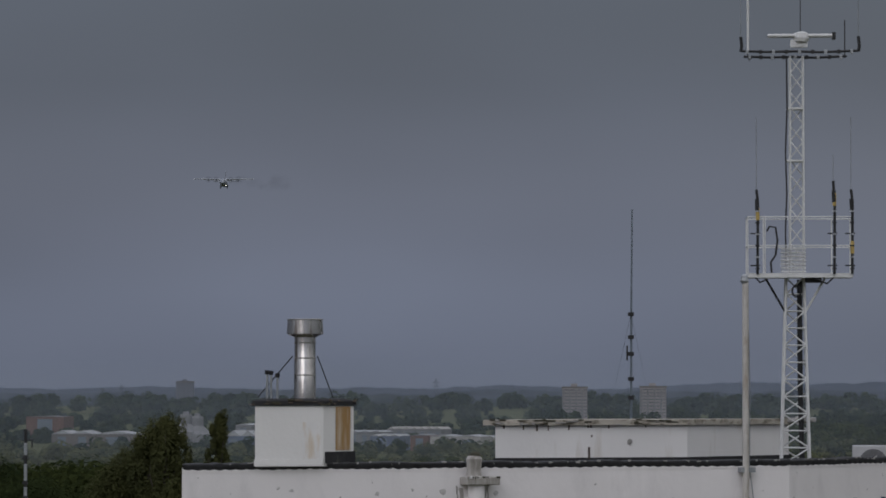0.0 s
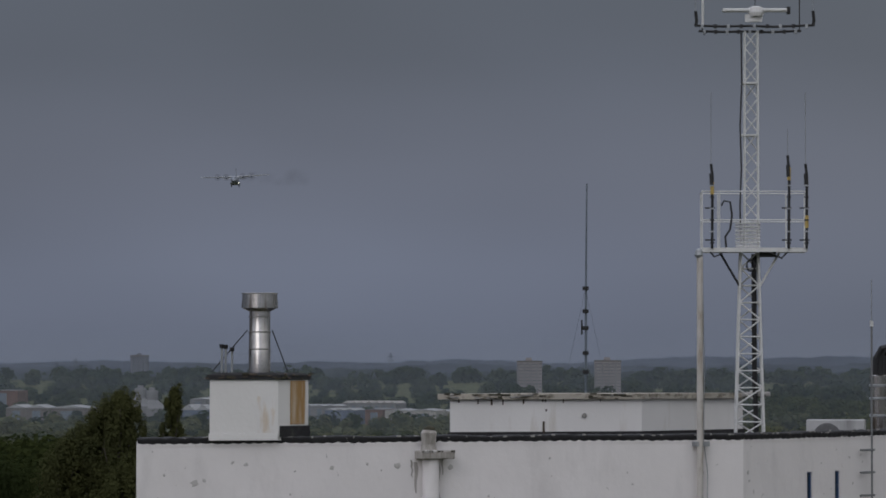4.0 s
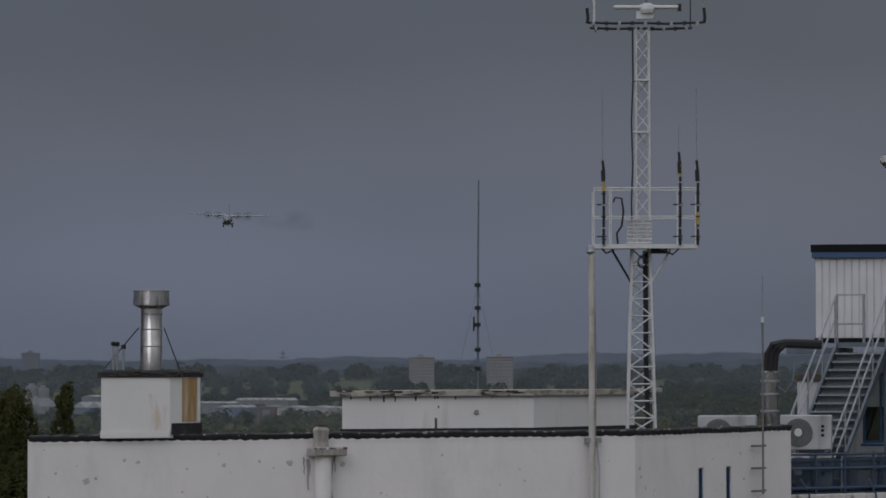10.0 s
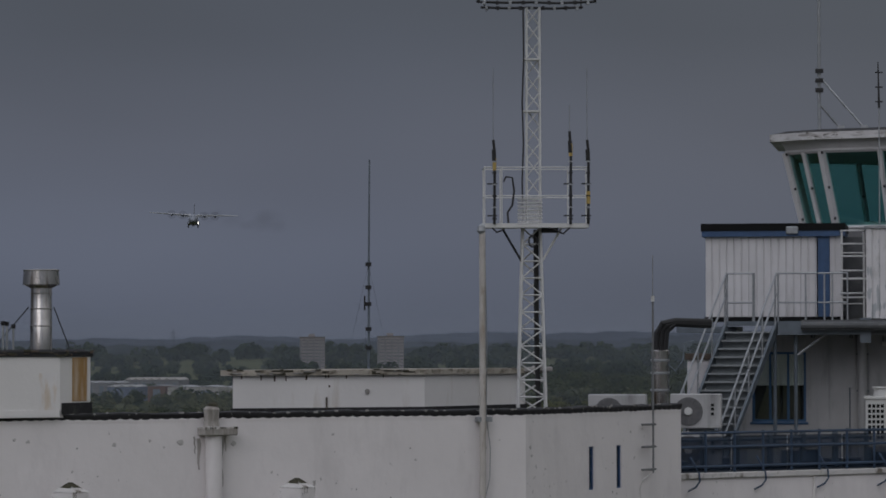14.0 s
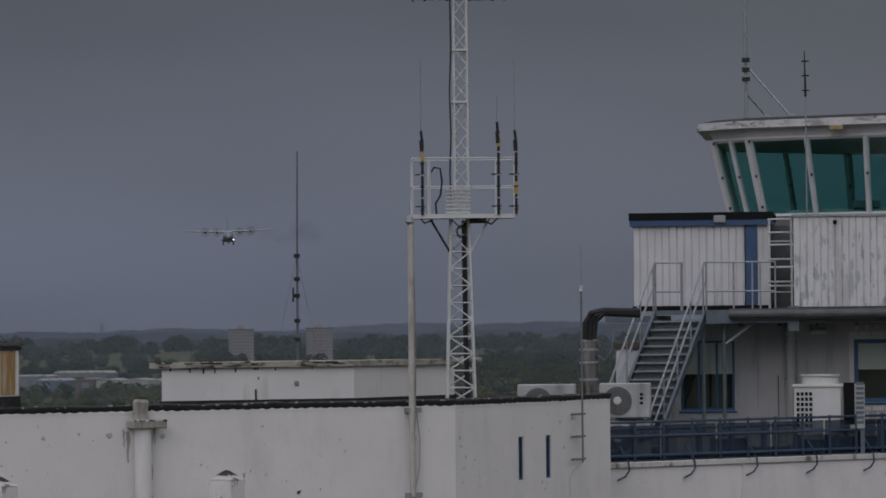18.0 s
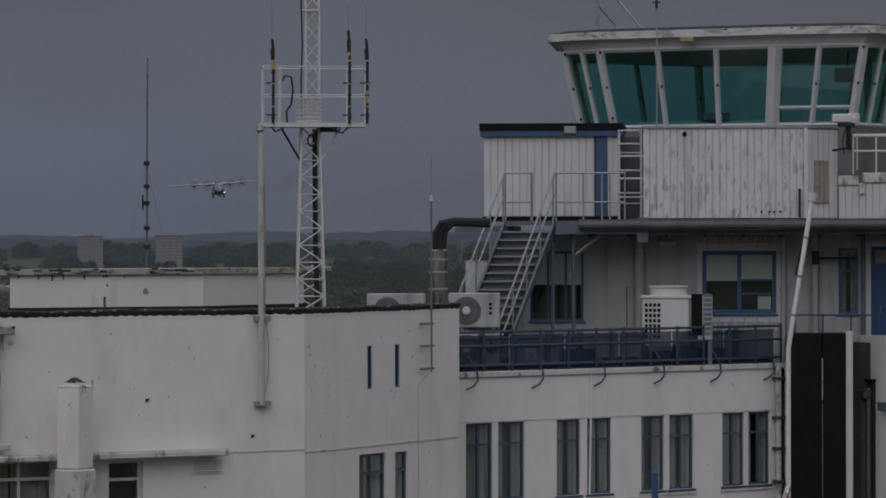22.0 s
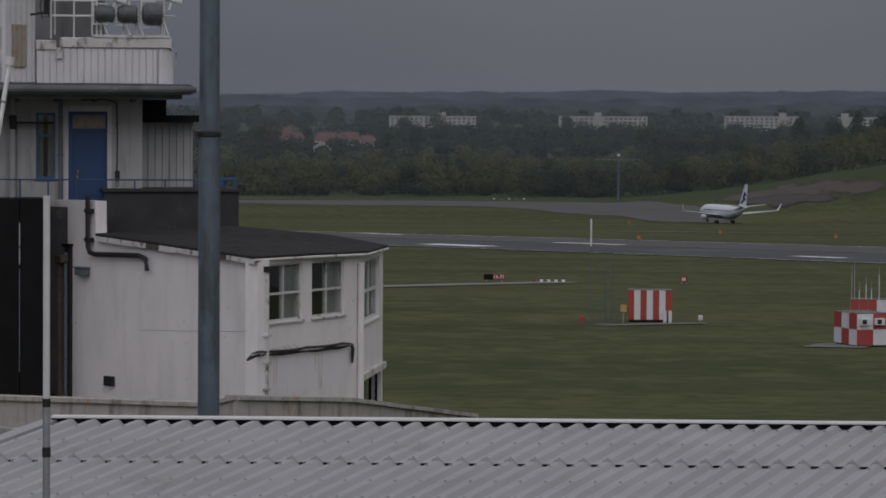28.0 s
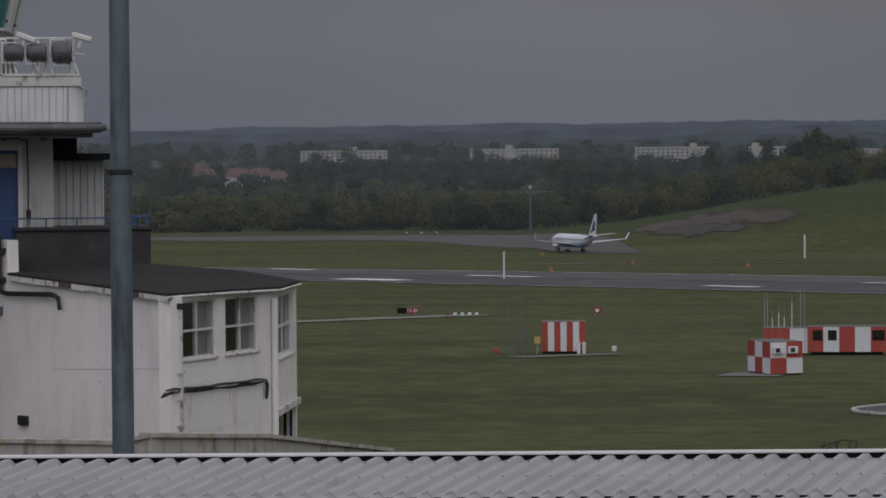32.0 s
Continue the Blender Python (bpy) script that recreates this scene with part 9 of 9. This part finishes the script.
def factory(az0, az1, d, z_eave, z_ridge, bays, label, wallmat, roofmat):
    x, y = plan((az0 + az1) / 2, d)
    z0, w = ground_height(x, y), d * radians(az1 - az0)
    t = thing("warehouse", pose(x, y, 0, 0, 0, -(az0 + az1) / 2 - 12), label, "warehouse", "warehouses in the valley")
    part("wall", box(-w / 2, w / 2, 0, 40, z0 - 2, z_eave), wallmat, t)
    for k in range(bays):
        a, b = -w / 2 + w * k / bays, -w / 2 + w * (k + 1) / bays
        bm = bmesh.new()
        v = [bm.verts.new(p) for p in ((a, -0.5, z_eave), (b, -0.5, z_eave), ((a + b) / 2, -0.5, z_ridge), (a, 40, z_eave), (b, 40, z_eave), ((a + b) / 2, 40, z_ridge))]
        for q in ((0, 1, 2), (5, 4, 3), (0, 2, 5, 3), (2, 1, 4, 5), (1, 0, 3, 4)):
            bm.faces.new([v[i] for i in q])
        part("roof", bm, roofmat, t)
        part("door", box((a + b) / 2 - w / bays * 0.2, (a + b) / 2 + w / bays * 0.2, -0.3, -0.05, z0, z_eave - 2), STEELBLUE, t)


factory(-6.20, -5.55, 2600, -14.0, -11.6, 2, "brown twin-gabled warehouse with pale roofs", DIMWALL, SHEDROOF)
factory(-5.55, -4.85, 2560, -13.8, -11.6, 1, "pale roofed low warehouse", DIMWALL, SHEDROOF)
factory(-3.45, -2.75, 2550, -15.0, -11.0, 3, "white roofed works with blue walls", DEPOTBLUE, SHEDROOF)
factory(-3.30, -3.05, 2700, -8.5, -7.5, 1, "tall pale works block", HAZYBLOCK, SHEDROOF)
factory(-2.6, -2.2, 2600, -17.0, -14.5, 2, "white roofed works building", HAZYBLOCK, SHEDROOF)
factory(-1.17, -0.70, 2480, -14.2, -12.8, 3, "pale depot with blue doors", DEPOTBLUE, SHEDROOF)
factory(-0.53, -0.24, 2470, -13.6, -12.8, 1, "low red brick depot", BRICK, HAZYBLOCK)
factory(-0.22, 0.60, 2460, -14.2, -13.0, 2, "long white roofed depot", FLAT, SHEDROOF)
factory(-1.7, -0.98, 2560, -12.2, -11.0, 4, "pale grey roofed depot", HAZYBLOCK, SHEDROOF)
factory(0.62, 0.80, 2490, -15.0, -13.8, 1, "small white depot by the works", FLAT, SHEDROOF)
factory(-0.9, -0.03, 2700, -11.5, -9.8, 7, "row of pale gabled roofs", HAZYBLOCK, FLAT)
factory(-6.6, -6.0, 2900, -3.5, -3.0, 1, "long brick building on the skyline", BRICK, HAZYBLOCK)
for az, w, h in ((-4.08, 4.5, 0.0), (-3.90, 4.5, -1.5)):
    x, y = plan(az, 2620)
    t = thing("silo", pose(x, y, 0), "grey concrete silo above the works", "silo", "silos above the works")
    part("shaft", turned([(w * 2.4, ground_height(x, y)), (w * 2.4, h - 13), (w, h - 7), (w, h - 1), (w * 0.9, h)], 16), HAZYBLOCK, t)
    part("head", turned([(w * 0.5, h), (w * 0.5, h + 2)], 12), HAZYBLOCK, t)
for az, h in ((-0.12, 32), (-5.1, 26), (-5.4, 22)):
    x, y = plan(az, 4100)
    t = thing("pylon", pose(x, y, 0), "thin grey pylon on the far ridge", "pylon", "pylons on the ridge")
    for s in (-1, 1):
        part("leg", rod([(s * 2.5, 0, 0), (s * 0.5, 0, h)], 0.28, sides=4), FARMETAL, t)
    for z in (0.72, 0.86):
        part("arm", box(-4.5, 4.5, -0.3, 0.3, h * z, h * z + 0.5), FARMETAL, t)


# ---- aircraft ----
def loft(sections, sides=20, bm=None):
    """A hull along x from (x, z, half_width, half_height) rings."""
    bm = bm or bmesh.new()
    rings = [[bm.verts.new((x, w * math.cos(2 * math.pi * k / sides), z + h * math.sin(2 * math.pi * k / sides))) for k in range(sides)] for x, z, w, h in sections]
    for q, s in zip(rings, rings[1:]):
        for k in range(sides):
            bm.faces.new((q[k], q[(k + 1) % sides], s[(k + 1) % sides], s[k]))
    bm.faces.new(rings[0])
    bm.faces.new(rings[-1][::-1])
    bmesh.ops.recalc_face_normals(bm, faces=bm.faces)
    return bm


def blade(root, tip, c0, c1, thick0, thick1, upright=False):
    """A wing or fin panel from a root leading edge to a tip leading edge; chords run towards -x."""
    bm = bmesh.new()
    rings = []
    for (x, y, z), c, t in ((root, c0, thick0), (tip, c1, thick1)):
        ring = []
        for f, h in ((0, 0), (0.12, 0.5), (0.4, 0.6), (1.0, 0.04), (0.6, -0.35), (0.2, -0.45)):
            ring.append(bm.verts.new((x - f * c, y + (h * t if upright else 0), z + (0 if upright else h * t))))
        rings.append(ring)
    for k in range(6):
        bm.faces.new((rings[0][k], rings[0][(k + 1) % 6], rings[1][(k + 1) % 6], rings[1][k]))
    bm.faces.new(rings[0])
    bm.faces.new(rings[1][::-1])
    bmesh.ops.recalc_face_normals(bm, faces=bm.faces)
    return bm


def wheel(parent, x, y, z, r, w):
    t = part("wheel", rod([(x, y - w / 2, z), (x, y + w / 2, z)], r, sides=14), TYRE, parent)
    part("hub", rod([(x, y - w / 2 - 0.02, z), (x, y + w / 2 + 0.02, z)], r * 0.5, sides=10), GALV, t)


def transport_plane():
    """Nose towards +x, origin at the wing."""
    p = thing("transport_plane", pose(-146, 2395, 156), "grey four-engined propeller transport aircraft on approach, wheels down", "aircraft")
    part("fuselage", loft([(14.2, -1.9, 0.3, 0.3), (13.6, -1.7, 1.0, 1.0), (12.2, -1.3, 1.7, 1.75), (9.5, -1.0, 2.1, 2.2), (4, -1.0, 2.15, 2.25), (-5, -1.0, 2.15, 2.25), (-9, -0.5, 1.9, 1.9), (-13, 0.4, 1.2, 1.2), (-15.5, 1.0, 0.4, 0.5)]), JETGREY, p, smooth=True)
    for s in (-1, 1):
        part("sponson", loft([(3.5, -2.4, 0.2, 0.3), (2.5, -2.4, 0.9, 0.8), (-3, -2.4, 0.9, 0.8), (-4.5, -2.3, 0.2, 0.3)]), JETGREY, p, smooth=True).matrix_basis = pose(0, s * 1.9, 0)
        part("wing", blade((2.4, s * 1.2, 1.15), (1.3, s * 20.2, 1.75), 4.9, 2.4, 0.75, 0.25), JETPALE, p)
        part("tailplane", blade((-11.2, s * 0.4, 1.3), (-12.6, s * 8.0, 1.5), 4.0, 1.8, 0.35, 0.15), JETPALE, p)
        for y in (4.9, 9.9):
            e = part("engine", loft([(5.0, 0.6, 0.35, 0.35), (4.5, 0.6, 0.55, 0.6), (2.5, 0.65, 0.6, 0.75), (0, 0.8, 0.5, 0.6), (-1.6, 0.9, 0.2, 0.25)], 14), JETGREY, p, smooth=True)
            e.matrix_basis = pose(0, s * y, 0.1 + 0.03 * y)
            part("propeller", turned([(2.05, 0), (2.05, 0.05)], 28), PROP, e, "blurred spinning propeller").matrix_basis = Matrix.Translation((5.05, 0, 0.6)) @ pose(0, 0, 0, 0, 90, 0)
            part("spinner", loft([(5.1, 0.6, 0.32, 0.32), (5.6, 0.6, 0.08, 0.08)], 12), JETGREY, e)
        part("gear_leg", rod([(0.5, s * 2.2, -2.6), (0.5, s * 2.2, -3.9)], 0.16, sides=8), GALV, p)
        for x in (1.3, -0.3):
            wheel(p, x, s * 2.2, -3.9, 0.70, 0.5)
    part("fin", blade((-9.2, 0, 1.0), (-13.2, 0, 8.0), 6.2, 2.6, 0.5, 0.2, True), JETGREY, p)
    part("windscreen", box(12.3, 12.62, -1.05, 1.05, -0.55, 0.12, bevel=0.1), BLACK, p)
    part("nose_leg", rod([(11.0, 0, -2.8), (11.0, 0, -4.0)], 0.12, sides=8), GALV, p)
    for s in (-0.32, 0.32):
        wheel(p, 11.0, s, -4.0, 0.5, 0.3)
    part("landing_light", turned([(0.18, 0), (0.18, 0.1)], 14), LAMP, p).matrix_basis = Matrix.Translation((3.6, 2.3, -2.5)) @ pose(0, 0, 0, 0, 90, 0)
    # exhaust drifts off to one side in soft puffs
    sm = np.random.default_rng(5)
    n = 8
    y = 9 + 4.6 * np.arange(n) + 2.5 * sm.normal(size=n)
    c = np.stack([-18 - 0.3 * y, y, 0.6 + 0.05 * (y - 14) + 1.6 * sm.normal(size=n)], axis=1)
    s = ((3.2 + 0.05 * y) * (0.7 + 0.7 * sm.random(n)))[:, None]
    a, b = np.array([[0.0, 1.5, 0.15]]) * s, np.array([[0.1, 0.0, 1.0]]) * s
    q = quads_object("exhaust_smoke", np.stack([c - a - b, c + a - b, c + a + b, c - a + b], axis=1), SMOKE)
    q.data.uv_layers.new(name="puff").data.foreach_set("uv", np.tile(np.array([0, 0, 1, 0, 1, 1, 0, 1], dtype=np.float32), n))
    q.parent = p
    tagged(q, "faint dark exhaust haze", kind="stuff")
    return p


def airliner():
    """Nose towards +x, origin on the ground under the wing."""
    p = thing("airliner", pose(490, 1120, -22), "white twin-engined airliner with dark blue tail pattern, taxiing", "aircraft")
    part("fuselage", loft([(18.8, 3.4, 0.15, 0.15), (18.1, 3.45, 0.95, 0.9), (16.6, 3.65, 1.65, 1.7), (14, 3.85, 2.0, 2.2), (10, 3.9, 2.1, 2.35), (-8, 3.9, 2.1, 2.35), (-13, 4.5, 1.65, 1.75), (-17.5, 5.4, 0.82, 0.95), (-20.8, 6.0, 0.2, 0.3)], 24), JETWHITE, p, smooth=True)
    part("belly_band", loft([(13.0, 2.95, 1.6, 1.15), (6, 2.8, 1.96, 1.28), (-8, 2.8, 1.96, 1.28), (-13, 3.7, 1.48, 1.0)], 16), PALEBLUE, p, smooth=True)
    for s in (-1, 1):
        part("wing", blade((4.5, s * 1.5, 2.7), (-5.6, s * 17.0, 4.4), 7.6, 1.7, 0.85, 0.2), JETPALE, p)
        part("winglet", blade((-5.7, s * 17.0, 4.4), (-7.8, s * 17.75, 6.8), 1.7, 0.7, 0.15, 0.08, True), JETWHITE, p)
        part("tailplane", blade((-15.0, s * 0.5, 6.0), (-19.2, s * 7.2, 6.8), 4.0, 1.5, 0.35, 0.12), JETPALE, p)
        e = part("engine", loft([(5.6, 1.65, 0.92, 0.92), (5.2, 1.65, 1.06, 1.06), (3.2, 1.65, 1.05, 1.05), (1.2, 1.7, 0.7, 0.7)], 20), JETWHITE, p, smooth=True)
        e.matrix_basis = pose(0, s * 4.85, 0.5)
        part("intake", turned([(0.80, 0), (0.80, 0.04)], 20), BLACK, e).matrix_basis = Matrix.Translation((5.61, 0, 1.65)) @ pose(0, 0, 0, 0, 90, 0)
        part("pylon", box(0.5, 4.2, -0.15, 0.15, 2.3, 3.0), JETWHITE, e)
        part("gear_leg", rod([(-1.5, s * 2.9, 2.6), (-1.5, s * 2.9, 0.56)], 0.16, sides=8), GALV, p)
        for y in (2.5, 3.3):
            wheel(p, -1.5, s * y, 0.56, 0.56, 0.4)
        for k in range(26):
            part("cabin_window", box(11.5 - 0.85 * k, 11.2 - 0.85 * k, s * 2.07 - 0.03, s * 2.07 + 0.03, 4.2, 4.6), BLACK, p)
    part("fin", blade((-13.2, 0, 5.8), (-18.8, 0, 13.6), 6.8, 2.4, 0.55, 0.2, True), JETWHITE, p)
    for q, c0, c1 in ((((-15.2, 7.0), (-17.0, 8.4)), 2.6, 2.9), (((-17.6, 8.2), (-17.2, 9.9)), 2.4, 1.8), (((-18.6, 9.6), (-18.3, 11.0)), 1.7, 1.2)):
        part("tail_motif", blade((q[0][0], 0, q[0][1]), (q[1][0], 0, q[1][1]), c0, c1, 0.66, 0.62, True), JETBLUE, p, "dark blue swirl shape")
    part("rear_swoosh", loft([(-10.5, 4.3, 1.93, 0.5), (-14.5, 5.0, 1.46, 0.55), (-18.4, 5.75, 0.70, 0.5)], 16), JETBLUE, p, smooth=True)
    part("windscreen", box(16.75, 17.2, -1.15, 1.15, 4.2, 4.75, bevel=0.1), BLACK, p)
    part("nose_leg", rod([(13.8, 0, 2.2), (13.8, 0, 0.4)], 0.12, sides=8), GALV, p)
    for s in (-0.25, 0.25):
        wheel(p, 13.8, s, 0.4, 0.38, 0.22)
    return p


transport = transport_plane()
jet = airliner()

# seconds, x, y, z, bank
APPROACH = [(0.0, -146.2, 2395.5, 155.8, 0.0), (3.0, -109.0, 2197.6, 133.5, 2.0), (6.0, -71.7, 1982.7, 111.2, 3.5), (9.0, -40.5, 1849.6, 93.4, -1.0), (13.0, -3.9, 1686.0, 76.1, -2.5),
            (18.0, 52.0, 1579.1, 59.5, 1.0), (21.5, 100.9, 1506.6, 41.4, 3.0), (23.0, 119.0, 1469.2, 31.9, 5.0), (24.5, 139.4, 1433.2, 24.2, 3.0), (26.5, 167.9, 1379.8, 16.2, 1.5), (29.0, 203.0, 1314.0, 6.0, 0.0), (32.0, 246.0, 1236.0, -4.0, 0.0)]


def motions():
    rows = []
    for t, x, y, z, bank in APPROACH:
        rows.append((t, pose(x, y, z, 0, 0, -91) @ pose(0, 0, 0, bank, -1.5, 0)))
    walk(transport, rows)
    # the airliner rolls away along the taxiway, its tail towards the terminal
    rows = []
    for t in (0.0, 22.0, 24.0, 26.0, 28.0, 29.0, 30.0, 31.0, 32.0):
        late = max(t, 22.0)
        az = 24.80 - 0.244 * (late - 28)
        d = 1228 + 12.0 * (late - 29)
        x, y = plan(az, d)
        rows.append((t, pose(x, y, ground_height(x, y) + 0.13, 0, 0, 90 - az + 22.5)))
    walk(jet, rows)


motions()
